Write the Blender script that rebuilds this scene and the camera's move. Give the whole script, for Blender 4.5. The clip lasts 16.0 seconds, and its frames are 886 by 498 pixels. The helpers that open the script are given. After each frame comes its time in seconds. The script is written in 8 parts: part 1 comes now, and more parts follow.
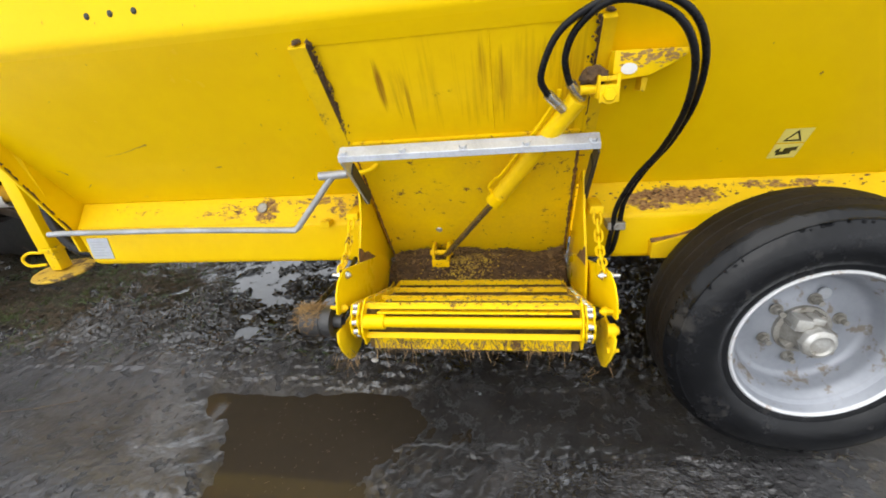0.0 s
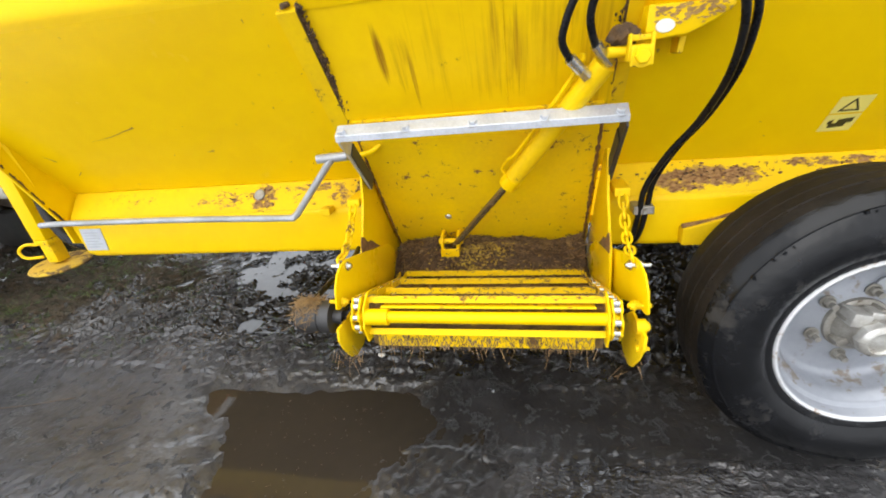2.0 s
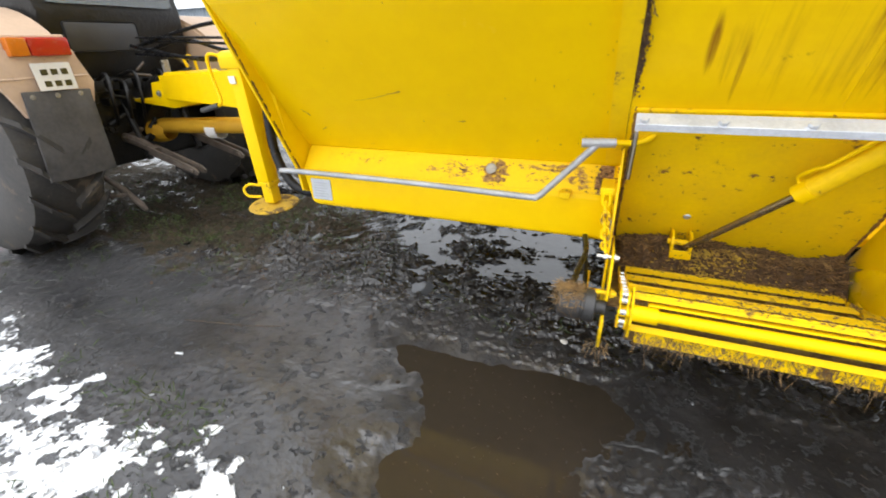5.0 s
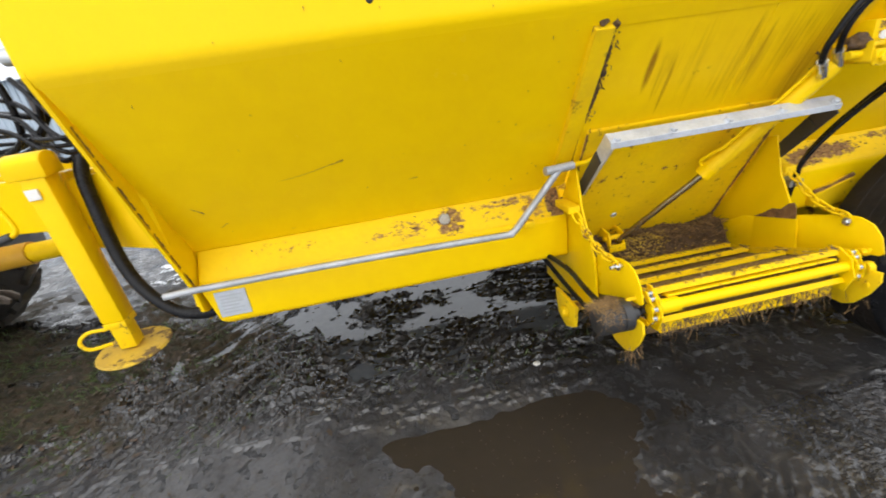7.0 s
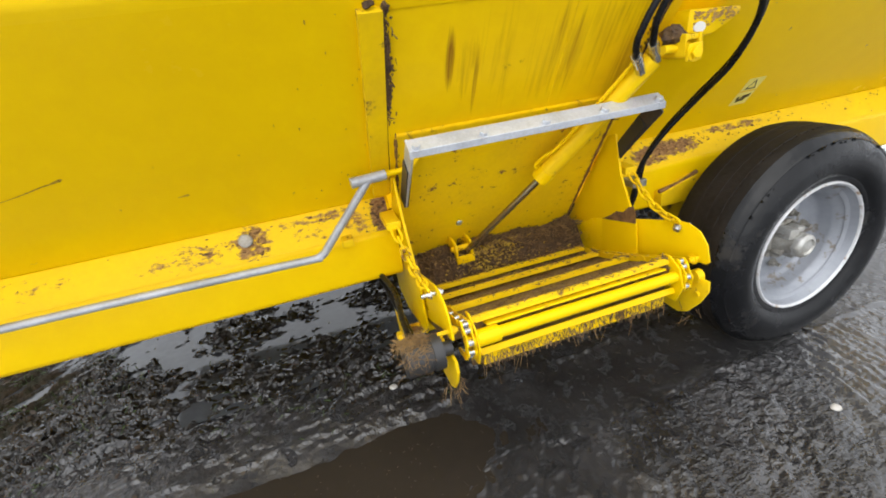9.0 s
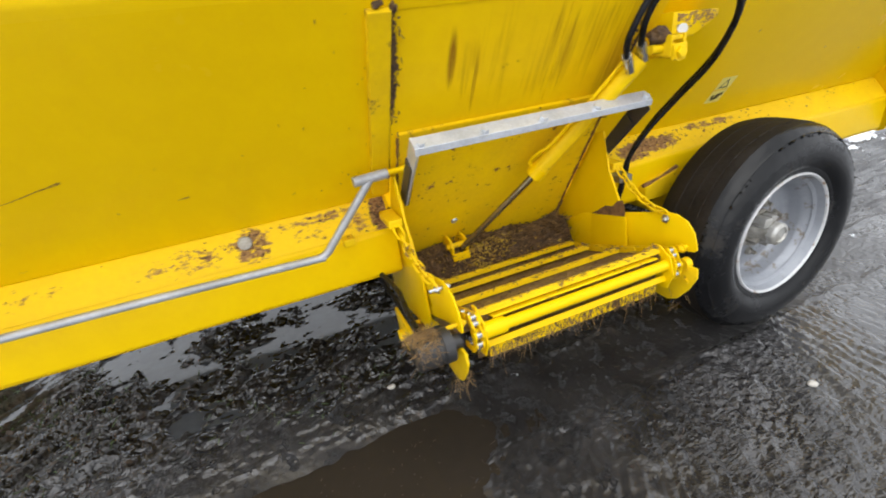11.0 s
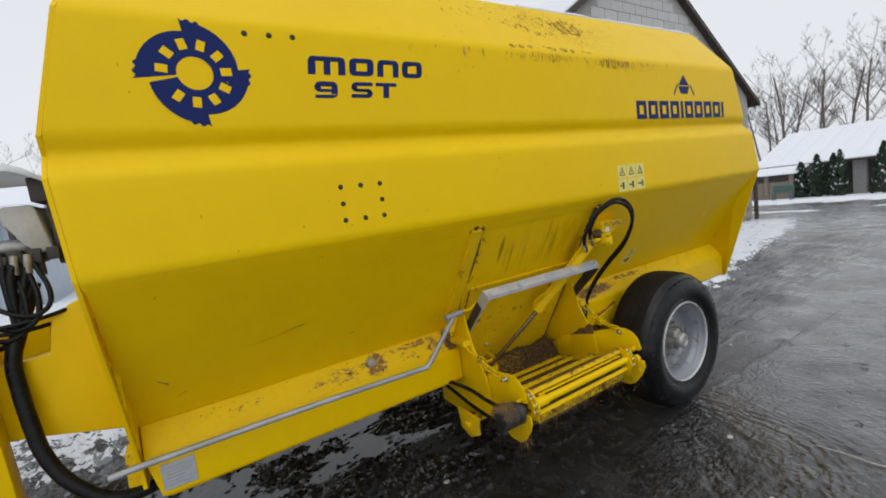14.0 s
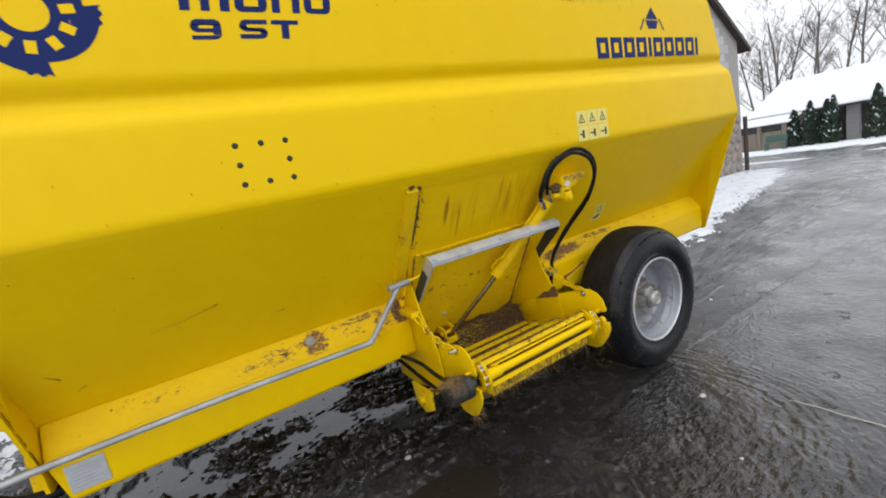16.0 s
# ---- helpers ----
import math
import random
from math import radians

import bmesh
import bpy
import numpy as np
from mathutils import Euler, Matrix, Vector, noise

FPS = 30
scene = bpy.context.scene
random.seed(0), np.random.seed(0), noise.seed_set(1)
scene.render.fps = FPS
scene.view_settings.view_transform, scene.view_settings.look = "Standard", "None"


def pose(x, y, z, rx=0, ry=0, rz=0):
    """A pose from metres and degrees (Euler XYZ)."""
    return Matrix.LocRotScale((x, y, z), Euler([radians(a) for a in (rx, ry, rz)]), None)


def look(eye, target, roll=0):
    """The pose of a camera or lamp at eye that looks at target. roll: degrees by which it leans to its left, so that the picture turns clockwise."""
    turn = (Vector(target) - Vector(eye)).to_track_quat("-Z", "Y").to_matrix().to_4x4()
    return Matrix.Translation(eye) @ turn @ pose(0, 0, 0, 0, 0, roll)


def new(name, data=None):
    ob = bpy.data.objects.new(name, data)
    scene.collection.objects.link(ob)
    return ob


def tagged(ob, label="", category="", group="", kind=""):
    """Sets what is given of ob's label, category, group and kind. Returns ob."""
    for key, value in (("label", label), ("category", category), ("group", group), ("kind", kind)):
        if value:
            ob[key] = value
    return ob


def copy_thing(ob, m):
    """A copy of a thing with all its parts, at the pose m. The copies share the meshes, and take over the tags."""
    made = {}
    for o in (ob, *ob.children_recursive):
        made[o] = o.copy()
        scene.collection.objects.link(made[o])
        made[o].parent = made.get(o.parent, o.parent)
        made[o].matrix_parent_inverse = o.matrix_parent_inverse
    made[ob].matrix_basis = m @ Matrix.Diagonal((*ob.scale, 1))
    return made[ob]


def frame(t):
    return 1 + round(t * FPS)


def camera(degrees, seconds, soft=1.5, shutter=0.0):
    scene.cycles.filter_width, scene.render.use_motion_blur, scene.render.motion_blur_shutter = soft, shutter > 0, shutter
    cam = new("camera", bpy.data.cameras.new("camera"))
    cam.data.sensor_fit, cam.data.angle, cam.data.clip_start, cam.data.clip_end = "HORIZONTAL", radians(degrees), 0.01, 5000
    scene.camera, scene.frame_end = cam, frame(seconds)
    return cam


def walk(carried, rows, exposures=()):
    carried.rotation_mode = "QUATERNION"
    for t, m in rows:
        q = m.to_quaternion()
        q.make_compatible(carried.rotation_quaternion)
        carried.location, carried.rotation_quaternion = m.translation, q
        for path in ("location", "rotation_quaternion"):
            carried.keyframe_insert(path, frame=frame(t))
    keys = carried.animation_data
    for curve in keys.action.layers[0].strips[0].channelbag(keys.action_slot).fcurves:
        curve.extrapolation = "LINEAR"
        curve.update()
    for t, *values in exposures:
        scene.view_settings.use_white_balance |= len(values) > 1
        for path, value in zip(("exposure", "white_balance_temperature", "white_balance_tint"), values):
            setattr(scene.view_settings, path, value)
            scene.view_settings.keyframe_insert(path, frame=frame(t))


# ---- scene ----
cam = camera(92.0, 16.0, soft=1.8, shutter=0.3)
PATH = [
    (0, (0.514, -1.167, 1.246), (0.201, 0.662, 0.499), -4.1),
    (0.5, (0.512, -1.214, 1.233), (0.222, 0.629, 0.511), -3.6),
    (1, (0.495, -1.202, 1.231), (0.2, 0.643, 0.518), -3.4),
    (1.5, (0.499, -1.163, 1.208), (0.194, 0.677, 0.486), -3.2),
    (2, (0.502, -1.057, 1.196), (0.136, 0.745, 0.408), -5.2),
    (2.5, (0.535, -0.927, 1.178), (0.112, 0.833, 0.328), -7.6),
    (3, (0.566, -0.861, 1.179), (0.131, 0.876, 0.289), -8.4),
    (3.5, (0.557, -0.847, 1.177), (0.114, 0.874, 0.258), -9.2),
    (4, (0.446, -0.942, 1.198), (-0.019, 0.761, 0.258), -6.3),
    (4.5, (0.25, -1.131, 1.217), (-0.354, 0.55, 0.317), -2.1),
    (4.7, (0.141, -1.191, 1.229), (-0.583, 0.448, 0.339), -0.7),
    (6.8, (-0.679, -1.099, 1.294), (-0.524, 0.748, 0.543), -8.1),
    (7, (-0.663, -1.094, 1.291), (-0.448, 0.745, 0.535), -7.8),
    (7.5, (-0.57, -1.084, 1.269), (-0.138, 0.706, 0.488), -6.2),
    (8, (-0.369, -1.019, 1.265), (0.114, 0.748, 0.463), -6.9),
    (8.5, (-0.269, -0.976, 1.259), (0.238, 0.777, 0.439), -7.0),
    (8.7, (-0.223, -0.953, 1.266), (0.246, 0.794, 0.413), -7.1),
    (10.8, (-0.264, -0.939, 1.266), (0.333, 0.768, 0.411), -7.6),
    (11, (-0.313, -0.947, 1.264), (0.282, 0.762, 0.413), -7.2),
    (11.5, (-0.631, -0.984, 1.305), (-0.045, 0.742, 0.482), -3.6),
    (12, (-0.803, -1.087, 1.381), (-0.144, 0.706, 0.788), -3.9),
    (12.4, (-0.844, -1.196, 1.468), (0.015, 0.586, 1.173), -4.9),
    (12.5, (-0.849, -1.261, 1.462), (0.053, 0.5, 1.172), -4.5),
    (13, (-0.913, -1.383, 1.488), (0.04, 0.357, 1.23), -5.8),
    (13.5, (-1.037, -1.426, 1.504), (-0.026, 0.285, 1.279), -6.7),
    (14, (-1.123, -1.436, 1.479), (-0.086, 0.261, 1.267), -7.1),
    (14.5, (-1.153, -1.434, 1.469), (-0.107, 0.257, 1.251), -7.4),
    (15, (-1.143, -1.447, 1.453), (-0.094, 0.24, 1.221), -8.0),
    (15.5, (-1.03, -1.435, 1.43), (0.025, 0.242, 1.152), -9.6),
    (16, (-0.835, -1.41, 1.401), (0.187, 0.271, 1.044), -10.1),
]
EXPOSURE = [(0, 1.01), (2, 1.20), (4.7, 1.10), (7, 0.93), (8.7, 0.90), (11.5, 0.77), (12, 0.47), (12.5, -0.15), (13.5, -0.35), (14.3, -0.07), (15, 0.02), (16, 0.25)]
walk(cam, [(t, look(eye, target, roll)) for t, eye, target, roll in PATH], exposures=EXPOSURE)

# ---- daylight: flat overcast sky, wide soft sun ----
SUN_ELEV, SUN_AZ = 38.0, 200.0
world = bpy.data.worlds.new("overcast")
scene.world = world
world.use_nodes = True
wn, wl = world.node_tree.nodes, world.node_tree.links
sky = wn.new("ShaderNodeTexSky")
sky.sky_type, sky.sun_disc = "NISHITA", False
sky.sun_elevation, sky.sun_rotation = radians(SUN_ELEV), radians(SUN_AZ)
sky.air_density, sky.dust_density, sky.ozone_density = 1.0, 4.0, 1.0
grey = wn.new("ShaderNodeHueSaturation")
grey.inputs["Saturation"].default_value = 0.12
veil = wn.new("ShaderNodeMix")
veil.data_type = "RGBA"
veil.inputs["Factor"].default_value = 0.72
veil.inputs["B"].default_value = (8.6, 8.9, 9.4, 1)
wl.new(sky.outputs[0], grey.inputs["Color"])
wl.new(grey.outputs[0], veil.inputs["A"])
wl.new(veil.outputs["Result"], wn["Background"].inputs["Color"])
wn["Background"].inputs["Strength"].default_value = 0.125
sun = new("sun", bpy.data.lights.new("sun", "SUN"))
sun.data.energy, sun.data.angle, sun.data.color = 0.5, radians(50), (1.0, 0.97, 0.92)
sun.matrix_world = look((0, 0, 30), (0.12, 0.30, 29.0))


# ---- materials ----
def material(name, color, rough=0.5, metal=0.0, second=None, scale=8.0, mix=0.5, bump=0.0, bump_scale=60.0,
             dirt=None, dirt_amount=0.0, dirt_scale=5.0, stretch=None, rough_var=0.12, coat=0.0, detail=6.0, gloss=0.5):
    """A painted, worn surface: two-scale tint, grime patches with their own roughness, fine relief."""
    m = bpy.data.materials.new(name)
    m.use_nodes = True
    n, l = m.node_tree.nodes, m.node_tree.links
    b = n["Principled BSDF"]
    co = n.new("ShaderNodeTexCoord")
    vec = co.outputs["Object"]
    if stretch:
        mp = n.new("ShaderNodeMapping")
        mp.inputs["Scale"].default_value = stretch
        l.new(vec, mp.inputs["Vector"])
        vec = mp.outputs["Vector"]
    second = second or tuple(c * 0.8 for c in color)
    t1 = n.new("ShaderNodeTexNoise")
    t1.inputs["Scale"].default_value, t1.inputs["Detail"].default_value = scale, detail
    l.new(vec, t1.inputs["Vector"])
    t2 = n.new("ShaderNodeTexNoise")
    t2.inputs["Scale"].default_value, t2.inputs["Detail"].default_value = scale * 9, 4
    l.new(vec, t2.inputs["Vector"])
    av = n.new("ShaderNodeMath")
    av.operation = "MULTIPLY_ADD"
    av.inputs[1].default_value, av.inputs[2].default_value = 0.35, 0.0
    l.new(t2.outputs["Fac"], av.inputs[0])
    sm = n.new("ShaderNodeMath")
    sm.operation = "MULTIPLY_ADD"
    sm.inputs[1].default_value = 0.65
    l.new(t1.outputs["Fac"], sm.inputs[0])
    l.new(av.outputs[0], sm.inputs[2])
    rp = n.new("ShaderNodeMapRange")
    rp.inputs["From Min"].default_value, rp.inputs["From Max"].default_value = 0.5 - 0.25 * (1.2 - mix), 0.5 + 0.25 * (1.2 - mix)
    l.new(sm.outputs[0], rp.inputs["Value"])
    cm = n.new("ShaderNodeMix")
    cm.data_type = "RGBA"
    cm.inputs["A"].default_value, cm.inputs["B"].default_value = (*color, 1), (*second, 1)
    l.new(rp.outputs[0], cm.inputs["Factor"])
    out = cm.outputs["Result"]
    rr = n.new("ShaderNodeMapRange")
    rr.inputs["To Min"].default_value, rr.inputs["To Max"].default_value = max(0.02, rough - rough_var), min(1, rough + rough_var)
    l.new(sm.outputs[0], rr.inputs["Value"])
    rout = rr.outputs[0]
    if dirt and dirt_amount > 0:
        d1 = n.new("ShaderNodeTexNoise")
        d1.inputs["Scale"].default_value, d1.inputs["Detail"].default_value, d1.inputs["Roughness"].default_value = dirt_scale, 9, 0.72
        l.new(vec, d1.inputs["Vector"])
        dr = n.new("ShaderNodeMapRange")
        edge = 0.72 - 0.34 * dirt_amount
        dr.inputs["From Min"].default_value, dr.inputs["From Max"].default_value = edge, edge + 0.05
        l.new(d1.outputs["Fac"], dr.inputs["Value"])
        dm = n.new("ShaderNodeMix")
        dm.data_type = "RGBA"
        dm.inputs["B"].default_value = (*dirt, 1)
        l.new(dr.outputs[0], dm.inputs["Factor"])
        l.new(out, dm.inputs["A"])
        out = dm.outputs["Result"]
        rm = n.new("ShaderNodeMix")
        rm.inputs["B"].default_value = 0.85
        l.new(dr.outputs[0], rm.inputs["Factor"])
        l.new(rout, rm.inputs["A"])
        rout = rm.outputs["Result"]
    l.new(out, b.inputs["Base Color"])
    l.new(rout, b.inputs["Roughness"])
    b.inputs["Metallic"].default_value = metal
    b.inputs["Specular IOR Level"].default_value = gloss
    b.inputs["Coat Weight"].default_value = coat
    b.inputs["Coat Roughness"].default_value = 0.15
    if bump:
        tb = n.new("ShaderNodeTexNoise")
        tb.inputs["Scale"].default_value, tb.inputs["Detail"].default_value = bump_scale, 5
        l.new(vec, tb.inputs["Vector"])
        bp = n.new("ShaderNodeBump")
        bp.inputs["Strength"].default_value, bp.inputs["Distance"].default_value = bump, 0.01
        l.new(tb.outputs["Fac"], bp.inputs["Height"])
        l.new(bp.outputs[0], b.inputs["Normal"])
    return m


YEL, YEL2 = (0.83, 0.555, 0.0012), (0.76, 0.485, 0.0012)
M_YEL = material("yellow_paint", YEL, gloss=0.12, rough=0.33, second=YEL2, scale=2.2, mix=0.2, bump=0.03, bump_scale=14, dirt=(0.16, 0.085, 0.02), dirt_amount=0.09, dirt_scale=9)
M_YEL_CLEAN = material("yellow_paint_clean", YEL, gloss=0.12, rough=0.3, second=(0.78, 0.51, 0.002), scale=3, mix=0.2, bump=0.02, bump_scale=12)
M_YEL_WORN = material("yellow_paint_worn", YEL, gloss=0.12, rough=0.42, second=YEL2, scale=6, mix=0.4, bump=0.08, bump_scale=50, dirt=(0.17, 0.085, 0.025), dirt_amount=0.45, dirt_scale=7)
M_YEL_DUSTY = material("yellow_paint_dusty", YEL, gloss=0.12, rough=0.4, second=(0.70, 0.45, 0.01), scale=8, mix=0.4, bump=0.08, bump_scale=60, dirt=(0.20, 0.11, 0.035), dirt_amount=0.36, dirt_scale=16)
M_YEL_MUDDY = material("muddy_yellow_paint", (0.55, 0.36, 0.03), gloss=0.12, rough=0.6, second=(0.40, 0.26, 0.05), scale=12, mix=0.6, bump=0.2, bump_scale=60, dirt=(0.13, 0.085, 0.04), dirt_amount=0.62, dirt_scale=11)
M_GALV = material("galvanised_steel", (0.62, 0.65, 0.70), 0.38, 0.45, second=(0.46, 0.485, 0.52), scale=16, mix=0.7, bump=0.05, bump_scale=80)
M_STEEL = material("bright_steel", (0.62, 0.62, 0.60), 0.25, 0.9, second=(0.42, 0.40, 0.36), scale=20, mix=0.4)
M_RODSTEEL = material("oiled_piston_steel", (0.30, 0.25, 0.15), 0.25, 0.8, second=(0.20, 0.17, 0.10), scale=20, mix=0.4)
M_RUBBER = material("wet_tyre_rubber", (0.0035, 0.0038, 0.0046), 0.25, gloss=0.27, second=(0.007, 0.0075, 0.009), scale=7, mix=0.8, bump=0.30, bump_scale=26, dirt=(0.034, 0.032, 0.030), dirt_amount=0.38, dirt_scale=7, rough_var=0.14)
M_TREAD = material("worn_tread_rubber", (0.011, 0.0092, 0.0075), 0.6, gloss=0.10, second=(0.024, 0.020, 0.0165), scale=7, mix=0.6, bump=0.4, bump_scale=40, dirt=(0.028, 0.023, 0.018), dirt_amount=0.35, dirt_scale=9)
M_HOSE = material("black_hose_rubber", (0.005, 0.005, 0.006), 0.28, gloss=0.16, second=(0.011, 0.011, 0.012), scale=18, mix=0.4, bump=0.1, bump_scale=140)
M_BLACK = material("black_plastic", (0.018, 0.018, 0.02), 0.45, second=(0.035, 0.034, 0.033), scale=10, mix=0.4, dirt=(0.09, 0.07, 0.05), dirt_amount=0.2, dirt_scale=8)
M_RODGALV = material("weathered_galvanised_rod", (0.40, 0.41, 0.43), 0.42, 0.3, second=(0.28, 0.285, 0.29), scale=14, mix=0.7, bump=0.08, bump_scale=90)
M_OILY = material("oily_black_iron", (0.006, 0.0058, 0.0056), 0.4, gloss=0.3, second=(0.014, 0.013, 0.012), scale=14, mix=0.6, bump=0.4, bump_scale=40, rough_var=0.25)
M_LINK = material("worn_brown_steel", (0.16, 0.13, 0.105), 0.55, 0.2, second=(0.08, 0.062, 0.05), scale=14, mix=0.7, bump=0.2, bump_scale=60)
M_RIM = material("silver_wheel_paint", (0.31, 0.325, 0.355), 0.38, 0.25, second=(0.24, 0.255, 0.285), scale=6, mix=0.5, bump=0.06, bump_scale=60, dirt=(0.20, 0.17, 0.14), dirt_amount=0.46, dirt_scale=13)
M_LIP = material("chipped_rim_lip_paint", (0.62, 0.63, 0.65), 0.42, 0.1, second=(0.50, 0.50, 0.50), scale=14, mix=0.6, bump=0.1, bump_scale=90, dirt=(0.26, 0.17, 0.10), dirt_amount=0.42, dirt_scale=16)
M_CAP = material("worn_cap_steel", (0.52, 0.52, 0.50), 0.38, 0.5, second=(0.34, 0.32, 0.28), scale=26, mix=0.6, bump=0.1, bump_scale=80, dirt=(0.12, 0.10, 0.07), dirt_amount=0.25, dirt_scale=20)
M_HUB = material("greasy_hub_steel", (0.36, 0.35, 0.32), 0.45, 0.5, second=(0.20, 0.18, 0.15), scale=24, mix=0.6, bump=0.2, bump_scale=70, dirt=(0.10, 0.08, 0.05), dirt_amount=0.3, dirt_scale=18)
M_FEED = material("chopped_feed", (0.10, 0.055, 0.022), 0.9, second=(0.045, 0.024, 0.011), scale=45, mix=0.8, bump=0.9, bump_scale=110)
M_STRAW = material("straw", (0.30, 0.185, 0.07), 0.8, second=(0.13, 0.075, 0.028), scale=30, mix=0.8)
M_GRIME = material("packed_grime", (0.045, 0.024, 0.012), 0.85, second=(0.11, 0.06, 0.02), scale=40, mix=0.8, bump=0.7, bump_scale=90)
M_BLUE = material("blue_decal", (0.009, 0.019, 0.105), 0.4, gloss=0.1, second=(0.012, 0.023, 0.118), scale=5, mix=0.2)
M_DECALY = material("pale_yellow_decal", (0.80, 0.68, 0.16), 0.4, second=(0.72, 0.62, 0.16), scale=15, mix=0.4)
M_DECALK = material("black_decal_print", (0.05, 0.045, 0.012), 0.45)
M_PLATE = material("aluminium_type_plate", (0.50, 0.52, 0.55), 0.4, 0.6, second=(0.40, 0.42, 0.44), scale=40, mix=0.5)
M_WHITE = material("white_plastic", (0.72, 0.71, 0.68), 0.45, second=(0.60, 0.58, 0.53), scale=9, mix=0.4, dirt=(0.35, 0.30, 0.24), dirt_amount=0.12, dirt_scale=6)
M_HOLE = material("black_plug", (0.012, 0.012, 0.013), 0.5)
M_DARK = material("dark_greasy_iron", (0.03, 0.028, 0.027), 0.55, 0.2, second=(0.06, 0.05, 0.045), scale=12, mix=0.5, bump=0.3, bump_scale=50, dirt=(0.16, 0.13, 0.10), dirt_amount=0.18, dirt_scale=10)
M_SNOW = material("wet_snow", (0.80, 0.83, 0.88), 0.7, second=(0.72, 0.75, 0.80), scale=6, mix=0.4, bump=0.5, bump_scale=25)


# ---- mesh helpers ----
def part(name, bm, mat, parent=None, label="", smooth=False, angle=40):
    me = bpy.data.meshes.new(name)
    bmesh.ops.recalc_face_normals(bm, faces=bm.faces[:])
    bm.to_mesh(me)
    bm.free()
    me.materials.append(mat)
    if smooth:
        me.polygons.foreach_set("use_smooth", [True] * len(me.polygons))
        me.set_sharp_from_angle(angle=radians(angle))
    ob = new(name, me)
    if parent:
        ob.parent = parent
    return tagged(ob, label) if label else ob


def thing(name, label, category, group="", kind="", at=None):
    ob = new(name)
    ob.empty_display_size = 0.1
    if at is not None:
        ob.matrix_basis = at
    return tagged(ob, label, category, group, kind)


def box(bm, x0, x1, y0, y1, z0, z1, bevel=0.0, m=None):
    v = [bm.verts.new((x, y, z)) for x in (x0, x1) for y in (y0, y1) for z in (z0, z1)]
    fs = [bm.faces.new([v[i] for i in q]) for q in ((0, 1, 3, 2), (4, 6, 7, 5), (0, 4, 5, 1), (2, 3, 7, 6), (0, 2, 6, 4), (1, 5, 7, 3))]
    if bevel:
        r = bmesh.ops.bevel(bm, geom=list({e for f in fs for e in f.edges}), offset=bevel, segments=2, affect="EDGES", profile=0.5)
        v = list({w for f in r["faces"] for w in f.verts} | {w for w in v if w.is_valid})
    if m is not None:
        bmesh.ops.transform(bm, matrix=m, verts=v)
    return bm


def prism(bm, pts, axis, a, b, bevel=0.0):
    """Extrudes a polygon of 2D points along an axis ('x': points are y,z; 'y': x,z; 'z': x,y) from a to b."""
    def at(p, w):
        return {"x": (w, p[0], p[1]), "y": (p[0], w, p[1]), "z": (p[0], p[1], w)}[axis]
    lo, hi = [bm.verts.new(at(p, a)) for p in pts], [bm.verts.new(at(p, b)) for p in pts]
    fs = [bm.faces.new(lo), bm.faces.new(hi[::-1])]
    k = len(pts)
    for i in range(k):
        fs.append(bm.faces.new((lo[i], lo[(i + 1) % k], hi[(i + 1) % k], hi[i])))
    if bevel:
        bmesh.ops.bevel(bm, geom=list({e for f in fs for e in f.edges}), offset=bevel, segments=2, affect="EDGES", profile=0.5)
    return bm


def spline(pts, steps=8):
    """Catmull-Rom through the points."""
    p = [Vector(q) for q in pts]
    p = [p[0] * 2 - p[1]] + p + [p[-1] * 2 - p[-2]]
    out = []
    for i in range(1, len(p) - 2):
        for s in range(steps):
            t = s / steps
            a, b, c, d = p[i - 1:i + 3]
            out.append(0.5 * (2 * b + (c - a) * t + (2 * a - 5 * b + 4 * c - d) * t * t + (3 * b - a - 3 * c + d) * t ** 3))
    return out + [p[-2]]


def tube(bm, pts, r, n=12, caps=True):
    """A round bar or hose along the points; r is one radius, or one for each point."""
    pts = [Vector(q) for q in pts]
    rs = r if isinstance(r, (list, tuple)) else [r] * len(pts)
    rings, up = [], None
    for i, q in enumerate(pts):
        d = (pts[min(i + 1, len(pts) - 1)] - pts[max(i - 1, 0)]).normalized()
        if up is None:
            up = d.orthogonal().normalized()
        up = (up - d * up.dot(d)).normalized()
        side = d.cross(up)
        rings.append([bm.verts.new(q + rs[i] * (math.cos(2 * math.pi * k / n) * up + math.sin(2 * math.pi * k / n) * side)) for k in range(n)])
    for a, b in zip(rings, rings[1:]):
        for k in range(n):
            bm.faces.new((a[k], a[(k + 1) % n], b[(k + 1) % n], b[k]))
    if caps:
        bm.faces.new(rings[0][::-1])
        bm.faces.new(rings[-1])
    return bm


def lathe(bm, prof, n=48, m=None):
    """Turns a profile of (radius, depth) about the y axis."""
    rings = []
    for r, y in prof:
        rings.append([bm.verts.new((r * math.cos(2 * math.pi * k / n), y, r * math.sin(2 * math.pi * k / n))) for k in range(n)] if r > 1e-5 else [bm.verts.new((0, y, 0))])
    for a, b in zip(rings, rings[1:]):
        for k in range(n):
            k2 = (k + 1) % n
            if len(a) == 1 and len(b) > 1:
                bm.faces.new((a[0], b[k], b[k2]))
            elif len(b) == 1 and len(a) > 1:
                bm.faces.new((a[k], a[k2], b[0]))
            elif len(a) > 1:
                bm.faces.new((a[k], a[k2], b[k2], b[k]))
    if m is not None:
        bmesh.ops.transform(bm, matrix=m, verts=[v for ring in rings for v in ring])
    return bm


